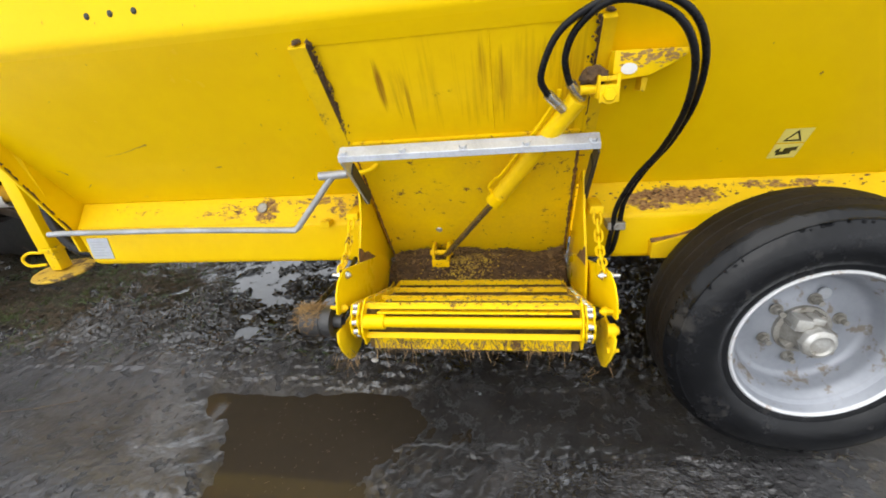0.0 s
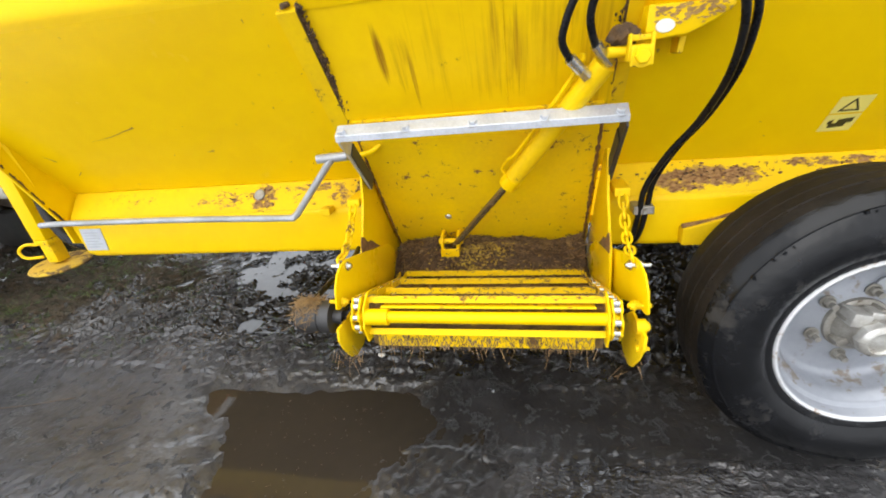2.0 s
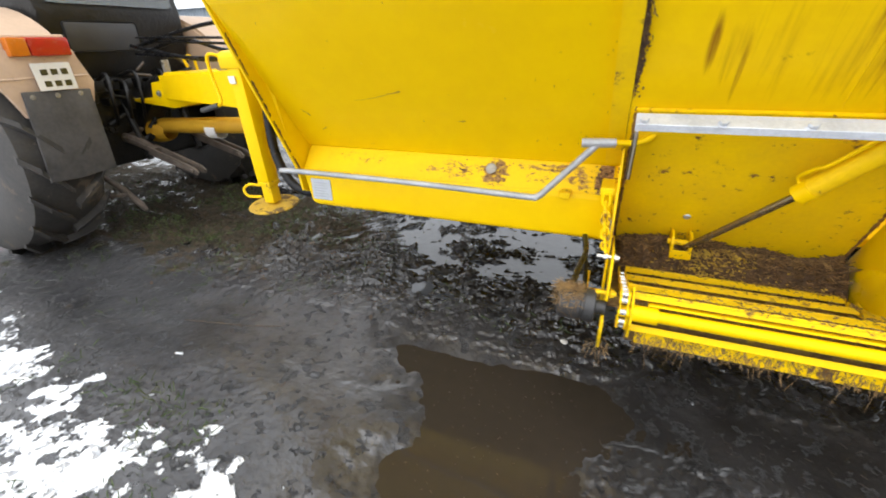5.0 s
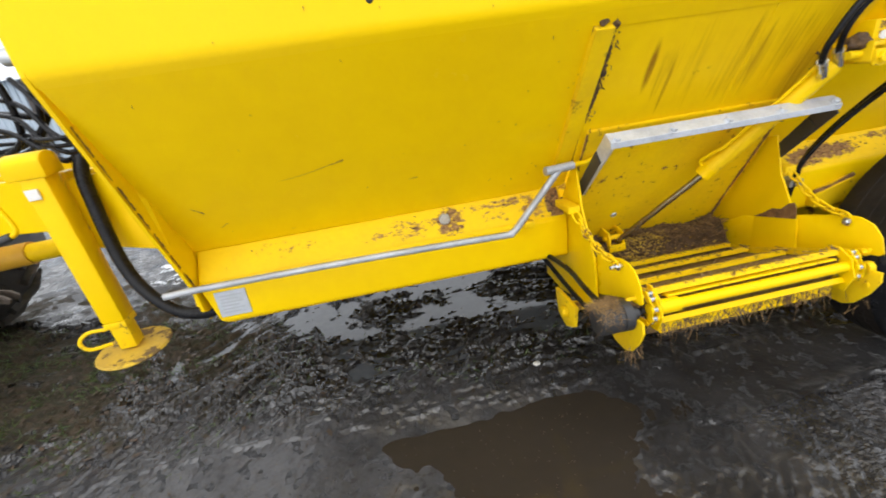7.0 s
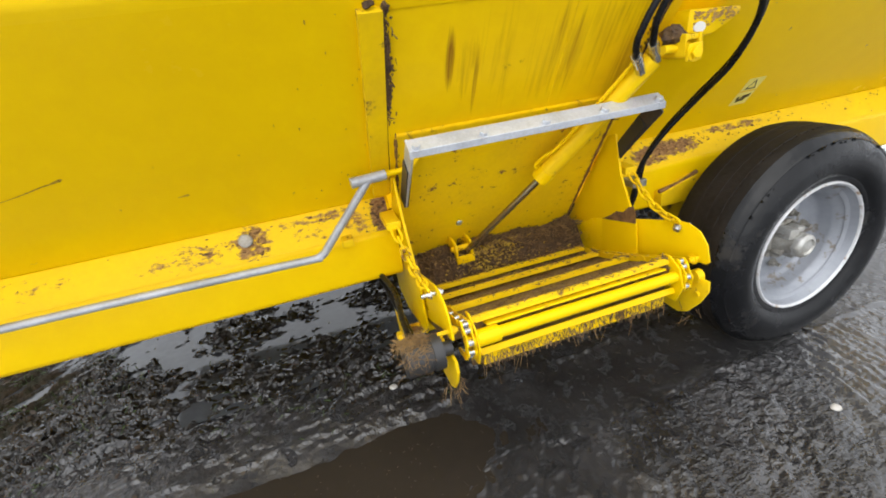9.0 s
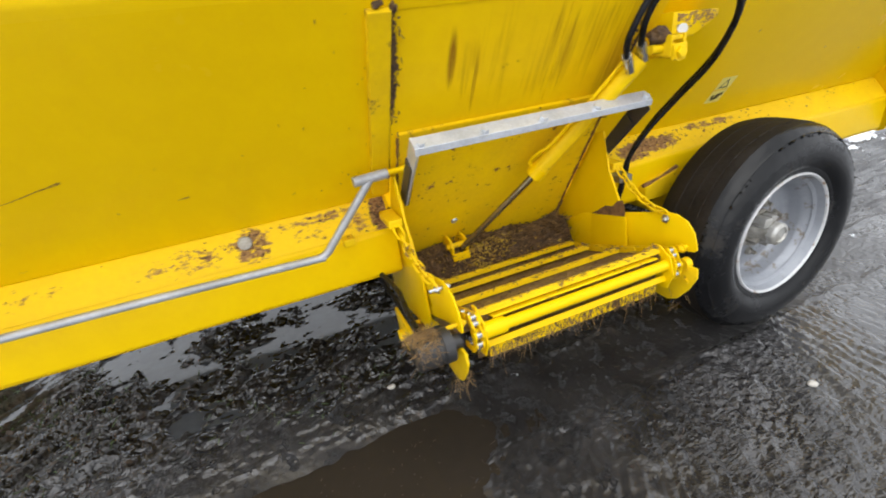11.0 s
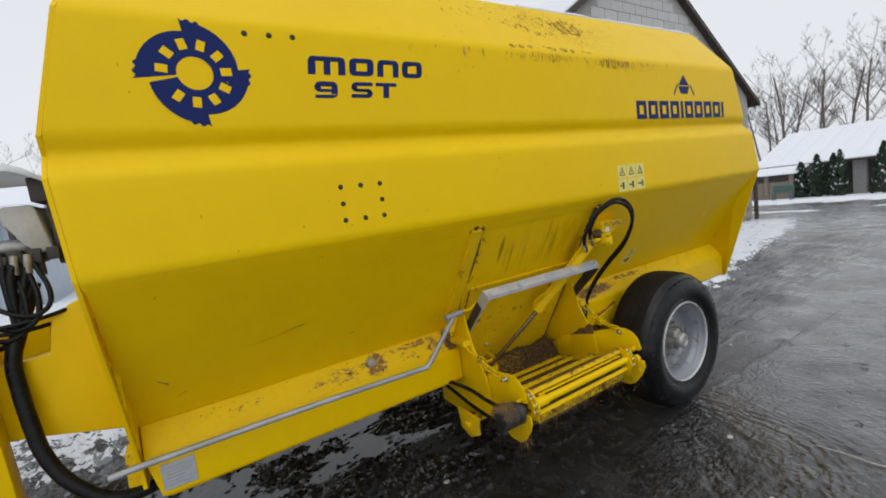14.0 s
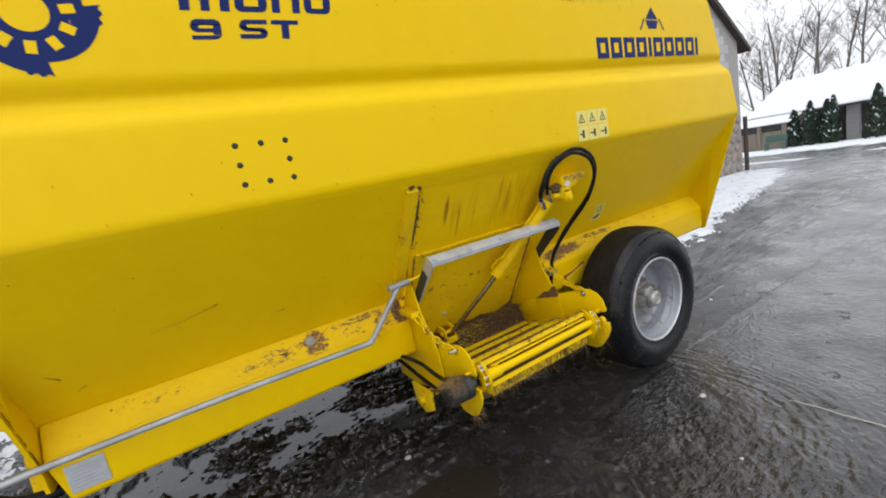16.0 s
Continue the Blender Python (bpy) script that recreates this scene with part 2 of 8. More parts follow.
def bolt(bm, p, axis=(0, -1, 0), r=0.011, h=0.009):
    """A hexagon bolt head with its washer, standing on p along the axis."""
    q = Matrix.Translation(p) @ Vector((0, -1, 0)).rotation_difference(Vector(axis)).to_matrix().to_4x4()
    lathe(bm, [(0, -0.002), (r * 1.35, -0.002), (r * 1.35, 0.001)], 16, q)
    lathe(bm, [(0, -h), (r * 0.85, -h), (r, -h * 0.8), (r, 0)], 6, q)
    return bm

# ---- the feed mixer wagon ----
TILT = -0.66
wagon = thing("feed_mixer_wagon", "large yellow steel feed mixer wagon standing on wet mud", "feed wagon", at=pose(0, 0, 0, 0, TILT, 0))
MID = 1.10  # half the width: the wagon's middle plane

# side skin from the lower fold to the top rim: y, z, front end, rear end
FOLD_Z = 1.407
SKIN = [(0.0187, 1.381, -1.338, 2.531), (0.000, 1.407, -1.340, 2.525), (0.000, 1.676, -1.352, 2.440), (0.046, 1.740, -1.350, 2.400), (0.014, 1.785, -1.347, 2.362),
        (0.014, 2.108, -1.262, 2.236), (0.192, 2.385, -1.165, 2.110)]
LOW_Y, LOW_Z = 0.404, 0.845


def flat_len(v):
    return math.hypot(v[0], v[1])


def rounded(prof, reach=0.024, steps=6):
    """The folds of the profile as smooth bends; the two ends stay."""
    out = [Vector(prof[0])]
    for p, q, r in zip(prof, prof[1:], prof[2:]):
        p, q, r = Vector(p), Vector(q), Vector(r)
        d0, d1 = min(reach, flat_len(q - p) * 0.45), min(reach, flat_len(r - q) * 0.45)
        a, c = q.lerp(p, d0 / flat_len(q - p)), q.lerp(r, d1 / flat_len(r - q))
        out += [(1 - t) ** 2 * a + 2 * t * (1 - t) * q + t * t * c for t in [k / steps for k in range(steps + 1)]]
    return out + [Vector(prof[-1])]


def side_skin(mirror):
    bm = bmesh.new()
    prof = rounded(SKIN)
    outline = [(y, z, xf, xr) for y, z, xf, xr in prof] + [(y + 0.006, z, xf, xr) for y, z, xf, xr in prof[::-1]]
    rows = [[bm.verts.new((xf + (xr - xf) * k / 12, 2 * MID - y if mirror else y, z)) for k in range(13)] for y, z, xf, xr in outline]
    for a, b in zip(rows, rows[1:] + rows[:1]):
        for k in range(12):
            bm.faces.new((a[k], a[k + 1], b[k + 1], b[k]))
    n = len(prof)
    for i in range(n - 1):
        for k in (0, 12):
            bm.faces.new((rows[i][k], rows[i + 1][k], rows[2 * n - 2 - i][k], rows[2 * n - 1 - i][k]))
    return bm


M_SKIN = material("yellow_side_paint", YEL, gloss=0.12, rough=0.32, second=(0.78, 0.50, 0.002), scale=1.3, mix=0.2, bump=0.035, bump_scale=7, dirt=(0.20, 0.10, 0.02), dirt_amount=0.05, dirt_scale=12, stretch=(1, 1, 0.7))
part("side_panel", side_skin(False), M_SKIN, wagon, "folded yellow side panel with a pressed groove", smooth=True, angle=25)
part("side_panel", side_skin(True), M_SKIN, wagon, smooth=True, angle=25)


def slope(z):
    return (FOLD_Z - z) * LOW_Y / (FOLD_Z - LOW_Z)


def low_x_rear(z):
    return 2.525 + (FOLD_Z - z) * 0.16


def low_panel(x0, x1, z0, z1, thick=0.005, off=0.0, rear=False):
    """A plate in the lower, inward-sloping plane."""
    bm = bmesh.new()
    n = Vector((0, LOW_Z - FOLD_Z, -LOW_Y)).normalized()
    q = []
    for x, z in ((x0, z0), (x1, z0), (x1, z1), (x0, z1)):
        if rear and x == x1:
            x = low_x_rear(z)
        q.append(Vector((x, slope(z), z)) + n * off)
    f = bm.faces.new([bm.verts.new(p) for p in q])
    ext = bmesh.ops.extrude_face_region(bm, geom=[f])
    bmesh.ops.translate(bm, vec=-n * thick, verts=[v for v in ext["geom"] if isinstance(v, bmesh.types.BMVert)])
    return bm


TOP_Z = FOLD_Z
SEAM_Z = SKIN[0][1]
M_LOW = material("yellow_lower_paint", YEL, gloss=0.12, rough=0.24, second=(0.76, 0.48, 0.002), scale=1.6, mix=0.25, bump=0.04, bump_scale=9, dirt=(0.18, 0.09, 0.02), dirt_amount=0.07, dirt_scale=11)
part("lower_panel", low_panel(-1.335, -0.004, LOW_Z, SEAM_Z), M_LOW, wagon, "sloping lower panel with scratches")
part("lower_panel", low_panel(0.752, 2.6, LOW_Z, SEAM_Z, rear=True), M_LOW, wagon, "sloping lower panel behind the discharge door")
part("lower_panel", low_panel(-0.004, 0.752, 1.345, SEAM_Z), M_LOW, wagon)
part("lower_panel", (lambda b: (bmesh.ops.transform(b, matrix=Matrix.Translation((0, 2 * MID, 0)) @ Matrix.Diagonal((1, -1, 1, 1)), verts=b.verts), b)[1])(low_panel(-1.335, 2.6, LOW_Z, SEAM_Z, rear=True)), M_LOW, wagon)

# side beams with their sloping ledge
LEDGE = material("yellow_ledge_paint", YEL, gloss=0.12, rough=0.45, second=(0.72, 0.46, 0.01), scale=7, mix=0.3, bump=0.12, bump_scale=60, dirt=(0.17, 0.085, 0.03), dirt_amount=0.13, dirt_scale=16, stretch=(0.8, 1, 1))
BEAM = [(0.325, 0.598), (0.325, 0.745), (0.404, 0.846), (0.47, 0.846), (0.47, 0.585), (0.338, 0.585)]
for y_sign in (0, 1):
    for x0, x1 in ((-1.332, -0.012), (0.785, 2.61)) if not y_sign else ((-1.332, 2.61),):
        bm = bmesh.new()
        prism(bm, [(2 * MID - y if y_sign else y, z) for y, z in BEAM], "x", x0, x1, 0.010)
        if x0 < -1:  # the front end is swept up at its lower corner
            for v in bm.verts:
                v.co.x += 0.060 * max(0.0, (0.650 - v.co.z) / 0.065) ** 2 * max(0.0, min(1.0, (-1.30 - v.co.x) / 0.02))
        part("side_beam", bm, M_YEL, wagon, "" if y_sign else "yellow chassis beam", smooth=True, angle=30)
        if y_sign:
            continue
        bm = bmesh.new()
        n = Vector((0, -0.101, 0.079)).normalized() * 0.0016
        q = [Vector((x0 + 0.012, 0.333, 0.7555)) + n, Vector((x1 - 0.012, 0.333, 0.7555)) + n, Vector((x1 - 0.012, 0.401, 0.842)) + n, Vector((x0 + 0.012, 0.401, 0.842)) + n]
        f = bm.faces.new([bm.verts.new(p) for p in q])
        ext = bmesh.ops.extrude_face_region(bm, geom=[f])
        bmesh.ops.translate(bm, vec=-n * 0.9, verts=[v for v in ext["geom"] if isinstance(v, bmesh.types.BMVert)])
        part("ledge", bm, LEDGE, wagon, "sloping ledge caked with brown dirt")

# floor of the mixing tub, front and rear walls
bm = bmesh.new()
box(bm, -1.33, 2.60, 0.517, 2 * MID - 0.465, 0.60, 0.63)
for x0, x1 in ((-1.33, -0.012), (0.785, 2.60)):
    box(bm, x0, x1, 0.472, 0.515, 0.60, 0.63)
part("tub_floor", bm, M_YEL_WORN, wagon)


def end_wall(low):
    """Outline of an end wall: near side up, far side down, with a rim that stands proud low down."""
    near = list(low)
    near += [(y + 0.003, z) for y, z, _, _ in SKIN[1:]]
    return near + [(2 * MID - y, z) for y, z in near[::-1]]


bm = bmesh.new()
pts = end_wall([(0.350, 0.640), (0.318, 0.655), (0.305, 0.75)])
fx = {z: xf for _, z, xf, _ in SKIN}
va = [bm.verts.new((fx.get(z, -1.335) - 0.012, y, z)) for y, z in pts]
vb = [bm.verts.new((fx.get(z, -1.335) - 0.001, y, z)) for y, z in pts]
bm.faces.new(va), bm.faces.new(vb[::-1])
for i in range(len(pts)):
    bm.faces.new((va[i], va[(i + 1) % len(pts)], vb[(i + 1) % len(pts)], vb[i]))
part("front_wall", bm, M_YEL, wagon, "yellow front wall with a flanged edge")
bm = bmesh.new()
pts = end_wall([(0.345, 0.572), (0.326, 0.580), (0.318, 0.60)])
rx = {z: xr for _, z, _, xr in SKIN}
va = [bm.verts.new((rx.get(z, low_x_rear(z)), y, z)) for y, z in pts]
vb = [bm.verts.new((rx.get(z, low_x_rear(z)) - 0.012, y, z)) for y, z in pts]
bm.faces.new(va), bm.faces.new(vb[::-1])
for i in range(len(pts)):
    bm.faces.new((va[i], va[(i + 1) % len(pts)], vb[(i + 1) % len(pts)], vb[i]))
part("rear_wall", bm, M_YEL, wagon)

# discharge door: slides in guides between x = 0 and 0.75
M_DOOR = material("stained_door_paint", YEL, gloss=0.12, rough=0.36, second=(0.74, 0.46, 0.003), scale=3, mix=0.3, bump=0.05, bump_scale=20, dirt=(0.30, 0.16, 0.012), dirt_amount=0.10, dirt_scale=7)


def add_stains(m, windows, scale, color, second, stretch=(1, 1, 1), soft=0.05):
    """Ragged dirt gathered in ovals of the surface: windows are (x, z, half width, half height, density)."""
    n, l = m.node_tree.nodes, m.node_tree.links
    b = n["Principled BSDF"]
    old, old_r = b.inputs["Base Color"].links[0].from_socket, b.inputs["Roughness"].links[0].from_socket
    co = n.new("ShaderNodeTexCoord").outputs["Object"]
    mp = n.new("ShaderNodeMapping")
    mp.inputs["Scale"].default_value = stretch
    l.new(co, mp.inputs["Vector"])
    tx = n.new("ShaderNodeTexNoise")
    tx.inputs["Scale"].default_value, tx.inputs["Detail"].default_value, tx.inputs["Roughness"].default_value = scale, 7, 0.68
    l.new(mp.outputs["Vector"], tx.inputs["Vector"])
    total = None
    for x, z, hx, hz, density in windows:
        mw = n.new("ShaderNodeMapping")
        mw.inputs["Location"].default_value, mw.inputs["Scale"].default_value = (-x / hx, 0, -z / hz), (1 / hx, 0, 1 / hz)
        ln, rp = n.new("ShaderNodeVectorMath"), n.new("ShaderNodeMapRange")
        ln.operation = "LENGTH"
        l.new(co, mw.inputs["Vector"])
        l.new(mw.outputs["Vector"], ln.inputs[0])
        for k, v in (("From Min", 0.35), ("From Max", 1.15), ("To Min", density), ("To Max", 0.0)):
            rp.inputs[k].default_value = v
        l.new(ln.outputs["Value"], rp.inputs["Value"])
        if total is None:
            total = rp.outputs[0]
        else:
            mxm = n.new("ShaderNodeMath")
            mxm.operation = "MAXIMUM"
            l.new(total, mxm.inputs[0])
            l.new(rp.outputs[0], mxm.inputs[1])
            total = mxm.outputs[0]
    sm, cut, cm, mx, mr = n.new("ShaderNodeMath"), n.new("ShaderNodeMapRange"), n.new("ShaderNodeMix"), n.new("ShaderNodeMix"), n.new("ShaderNodeMix")
    l.new(total, sm.inputs[0])
    l.new(tx.outputs["Fac"], sm.inputs[1])
    cut.inputs["From Min"].default_value, cut.inputs["From Max"].default_value = 0.98 - soft, 0.98 + soft
    l.new(sm.outputs[0], cut.inputs["Value"])
    t2, r2 = n.new("ShaderNodeTexNoise"), n.new("ShaderNodeMapRange")
    t2.inputs["Scale"].default_value, t2.inputs["Detail"].default_value = scale * 2.3, 5
    r2.inputs["From Min"].default_value, r2.inputs["From Max"].default_value = 0.36, 0.64
    l.new(mp.outputs["Vector"], t2.inputs["Vector"])
    l.new(t2.outputs["Fac"], r2.inputs["Value"])
    cm.data_type = mx.data_type = "RGBA"
    cm.inputs["A"].default_value, cm.inputs["B"].default_value = (*color, 1), (*second, 1)
    l.new(r2.outputs[0], cm.inputs["Factor"])
    l.new(cut.outputs[0], mx.inputs["Factor"])
    l.new(old, mx.inputs["A"])
    l.new(cm.outputs["Result"], mx.inputs["B"])
    l.new(mx.outputs["Result"], b.inputs["Base Color"])
    l.new(cut.outputs[0], mr.inputs["Factor"])
    l.new(old_r, mr.inputs["A"])
    mr.inputs["B"].default_value = 0.85
    l.new(mr.outputs["Result"], b.inputs["Roughness"])


BROWN, BROWN2 = (0.22, 0.11, 0.035), (0.11, 0.05, 0.018)
# door: one dark run, a few thin ones, a fan beside the cylinder
add_stains(M_DOOR, [(0.158, 1.225, 0.020, 0.10, 0.66), (0.20, 1.20, 0.05, 0.15, 0.36), (0.232, 1.16, 0.010, 0.14, 0.56), (0.47, 1.20, 0.12, 0.18, 0.36), (0.45, 1.22, 0.012, 0.16, 0.54), (0.505, 1.22, 0.010, 0.14, 0.52), (0.62, 1.25, 0.09, 0.12, 0.34)], 1.0, (0.20, 0.080, 0.006), (0.40, 0.20, 0.004), stretch=(60, 1, 3.0), soft=0.18)
add_stains(M_DOOR, [(0.40, 1.22, 0.40, 0.20, 0.27), (0.70, 1.15, 0.07, 0.30, 0.40), (0.55, 1.22, 0.10, 0.18, 0.33)], 1.0, (0.30, 0.14, 0.006), (0.46, 0.25, 0.004), stretch=(45, 1, 2.0), soft=0.22)
add_stains(M_DOOR, [(0.37, 0.58, 0.42, 0.05, 0.50), (0.02, 0.8, 0.02, 0.35, 0.50), (0.73, 0.8, 0.02, 0.35, 0.52)], 45, (0.22, 0.11, 0.02), BROWN2)
add_stains(M_DOOR, [(0.37, 1.15, 0.40, 0.22, 0.24)], 60, (0.24, 0.12, 0.01), BROWN2)
# brow of the side: fine smudges under the rim and small runs below the fold
add_stains(M_SKIN, [(0.55, 2.27, 0.60, 0.15, 0.40), (0.75, 2.28, 0.30, 0.12, 0.47), (0.15, 2.30, 0.45, 0.10, 0.37), (1.5, 2.3, 0.6, 0.10, 0.33), (0.5, 2.125, 0.7, 0.025, 0.44)], 34, BROWN, (0.30, 0.17, 0.02), stretch=(1, 1, 0.7))
add_stains(M_SKIN, [(0.95, 2.075, 0.26, 0.06, 0.46), (0.45, 2.08, 0.40, 0.05, 0.42), (-0.3, 2.09, 0.5, 0.02, 0.32)], 1.0, (0.20, 0.10, 0.01), (0.36, 0.20, 0.01), stretch=(110, 1, 22), soft=0.07)
# ledge: rusty patch round the plug, cake in the corner and over the axle
add_stains(LEDGE, [(-0.445, 0.800, 0.095, 0.085, 0.57), (-0.62, 0.795, 0.26, 0.06, 0.45), (-0.22, 0.825, 0.26, 0.025, 0.50), (-0.26, 0.79, 0.20, 0.05, 0.41), (-0.045, 0.80, 0.055, 0.09, 0.75), (-0.13, 0.79, 0.09, 0.06, 0.48), (-1.05, 0.81, 0.35, 0.05, 0.37), (1.08, 0.80, 0.26, 0.050, 0.62), (1.00, 0.79, 0.16, 0.05, 0.62), (1.42, 0.825, 0.30, 0.024, 0.52), (2.1, 0.82, 0.6, 0.03, 0.36)], 55, (0.34, 0.20, 0.085), (0.17, 0.085, 0.034), stretch=(0.6, 1, 1), soft=0.06)
bm = bmesh.new()
DOOR = [(0.044, 1.352), (0.568, 0.498)]
dn = Vector((0, DOOR[0][1] - DOOR[1][1], DOOR[1][0] - DOOR[0][0])).normalized() * 0.006
for x in (-0.004, 0.752):
    for y, z in DOOR:
        bm.verts.new((x, y, z))
bm.verts.ensure_lookup_table()
f = bm.faces.new([bm.verts[i] for i in (0, 1, 3, 2)])
ext = bmesh.ops.extrude_face_region(bm, geom=[f])
bmesh.ops.translate(bm, vec=dn, verts=[v for v in ext["geom"] if isinstance(v, bmesh.types.BMVert)])
part("discharge_door", bm, M_DOOR, wagon, "raised yellow discharge door with brown feed streaks")

# ---- wagon wheels ----
def wheel(parent, place):
    """Tyre, dished rim, hub with studs; the outer side looks along -y before it is placed."""
    side = [(0.220, 0.030), (0.238, -0.002), (0.250, -0.008), (0.262, -0.010), (0.272, -0.018), (0.290, -0.027), (0.306, -0.031), (0.322, -0.0315), (0.338, -0.029), (0.354, -0.024), (0.368, -0.016), (0.380, -0.006), (0.384, -0.006), (0.388, 0.001), (0.398, 0.010), (0.406, 0.022), (0.410, 0.030)]
    tread = [(0.410, 0.030), (0.4145, 0.044), (0.4165, 0.058), (0.4145, 0.060), (0.4145, 0.063), (0.418, 0.066), (0.4195, 0.100), (0.4178, 0.102), (0.4178, 0.105), (0.4195, 0.107), (0.4195, 0.150), (0.4178, 0.152), (0.4178, 0.155), (0.4195, 0.157), (0.4165, 0.19), (0.407, 0.222)]
    inner = [(0.407, 0.222), (0.378, 0.246), (0.33, 0.256), (0.28, 0.25), (0.238, 0.228), (0.220, 0.19)]
    w = thing("wheel", "", "")
    for k in ("label", "category"):
        if k in w:
            del w[k]
    w.parent = parent
    for nm, profs, mat, lb in (("tyre", (side, inner), M_RUBBER, "wet black rubber tyre with mud smears"), ("tread", (tread,), M_TREAD, "worn brown-black tread with narrow grooves")):
        bm = bmesh.new()
        for prof in profs:
            lathe(bm, prof, 112)
        if nm == "tread":  # worn sipes left in the shoulder
            wear = random.Random(31)
            for k in range(120):
                hw, a = wear.uniform(0.003, 0.011), 3 * k + wear.uniform(-1, 1)
                if wear.random() < 0.75:
                    box(bm, -hw, hw, 0.0585 - 0.3 * hw, 0.0645, 0.4130, 0.4172, 0, pose(0, 0, 0, 0, a, 0))
        else:  # scuffed lugs moulded round the shoulder
            wear = random.Random(32)
            for k in range(90):
                hw, a, r = wear.uniform(0.002, 0.006), wear.uniform(0, 360), wear.uniform(0.355, 0.382)
                box(bm, -hw, hw, -0.0285 + (r - 0.34) * 0.62, -0.012, r - 0.003, r + 0.004, 0, pose(0, 0, 0, 0, a, 0))
        for v in bm.verts:  # the flat where it stands
            if v.co.z < -0.407:
                v.co.z = -0.407 + (v.co.z + 0.407) * 0.15
        part(nm, bm, mat, w, lb, smooth=True, angle=28)
    bm = bmesh.new()
    lathe(bm, [(0.212, 0.03), (0.235, 0.012), (0.236, 0.002), (0.2325, -0.004), (0.228, 0.002), (0.222, 0.026), (0.214, 0.034), (0.199, 0.052), (0.194, 0.066), (0.190, 0.10), (0.182, 0.112), (0.168, 0.118), (0.10, 0.104), (0.09, 0.10),
               (0.0, 0.10)], 72)
    part("rim", bm, M_RIM, w, "silver painted dished wheel rim", smooth=True, angle=35)
    bm = bmesh.new()
    lathe(bm, [(0.241, 0.004), (0.2435, -0.001), (0.2425, -0.0085), (0.238, -0.0115), (0.2335, -0.0095), (0.2315, -0.003)], 72)
    part("rim_lip", bm, M_LIP, w, "pale chipped rim lip", smooth=True, angle=50)
    bm = bmesh.new()
    lathe(bm, [(0.080, 0.105), (0.078, 0.090), (0.064, 0.086), (0.056, 0.064), (0.047, 0.052), (0.045, 0.030), (0.041, 0.026)], 32)
    hub = part("hub", bm, M_HUB, w, "greasy grey cast hub", smooth=True, angle=35)
    for k in range(5):  # cast ribs between flange and barrel
        bm = bmesh.new()
        box(bm, -0.010, 0.010, 0.052, 0.095, 0.040, 0.072, 0.004, pose(0, 0, 0, 0, 72 * k + 20, 0))
        part("rib", bm, M_HUB, hub, smooth=True, angle=35)
    for b in ((-0.064, -0.018, 0.034, 0.088, 0.018, 0.058), (-0.024, 0.014, 0.040, 0.085, 0.044, 0.066)):
        bm = bmesh.new()
        box(bm, *b, 0.006, pose(0, 0, 0, 0, 10, 0))
        part("boss", bm, M_CAP, hub, smooth=True, angle=35)
    bm = bmesh.new()
    lathe(bm, [(0.046, 0.034), (0.0475, 0.030), (0.0475, 0.016), (0.044, 0.010)], 8)
    lathe(bm, [(0.044, 0.010), (0.038, 0.004), (0.031, 0.002), (0.027, 0.008), (0.020, 0.009), (0.012, 0.007), (0.0, 0.007)], 32)
    part("hub_cap", bm, M_CAP, w, "worn bright steel hub cap", smooth=True, angle=30)
    for k in range(6):
        a = 2 * math.pi * k / 6 + 0.35
        bm = bmesh.new()
        bolt(bm, (0.102 * math.cos(a), 0.10, 0.102 * math.sin(a)), (0, -1, 0), 0.014, 0.016)
        tube(bm, [(0.102 * math.cos(a), 0.10, 0.102 * math.sin(a)), (0.102 * math.cos(a), 0.068, 0.102 * math.sin(a))], 0.008, 10)
        part("stud", bm, M_HUB, w)
    bm = bmesh.new()
    lathe(bm, [(0, 0.0985), (0.018, 0.0985), (0.018, 0.104)], 24, Matrix.Translation((0.040, 0.002, 0.118)))
    part("sticker", bm, M_PLATE, w, "round pale sticker")
    w.matrix_basis = place
    return w


WX, WZ = 1.385, 0.452
wheel(wagon, pose(WX, -0.018, WZ))
wheel(wagon, pose(WX, 2 * MID + 0.018, WZ, 0, 0, 180))
bm = bmesh.new()
box(bm, WX - 0.06, WX + 0.06, 0.2, 2 * MID - 0.2, WZ - 0.06, WZ + 0.06, 0.01)
part("axle", bm, M_YEL_WORN, wagon)

# ---- fittings on the wagon ----
RISE = 0.0115


def L(x, y, z):
    """A place in the yard as the tilted wagon's own place."""
    return Vector((x, y, z - RISE * x))


def plate_x(name, pts, x0, x1, mat, parent, label="", bevel=0.002):
    """An upright plate across the wagon, outlined by (y, z)."""
    bm = bmesh.new()
    prism(bm, [(y, z - RISE * x0) for y, z in pts], "x", x0, x1, bevel)
    return part(name, bm, mat, parent, label, smooth=True, angle=30)


def bar(name, pts, r, mat, parent, label="", n=14):
    bm = bmesh.new()
    tube(bm, [L(*p) for p in pts], r, n)
    return part(name, bm, mat, parent, label, smooth=True, angle=40)


def hose(name, pts, r, mat, parent, label="", n=12):
    bm = bmesh.new()
    tube(bm, spline([L(*p) for p in pts], 7), r, n)
    return part(name, bm, mat, parent, label, smooth=True, angle=50)


def on_slope(x, z, off=0.0):
    """A place on the lower panel, in the wagon's own metres."""
    n = Vector((0, LOW_Z - TOP_Z, -LOW_Y)).normalized()
    return Vector((x, slope(z), z)) + n * off


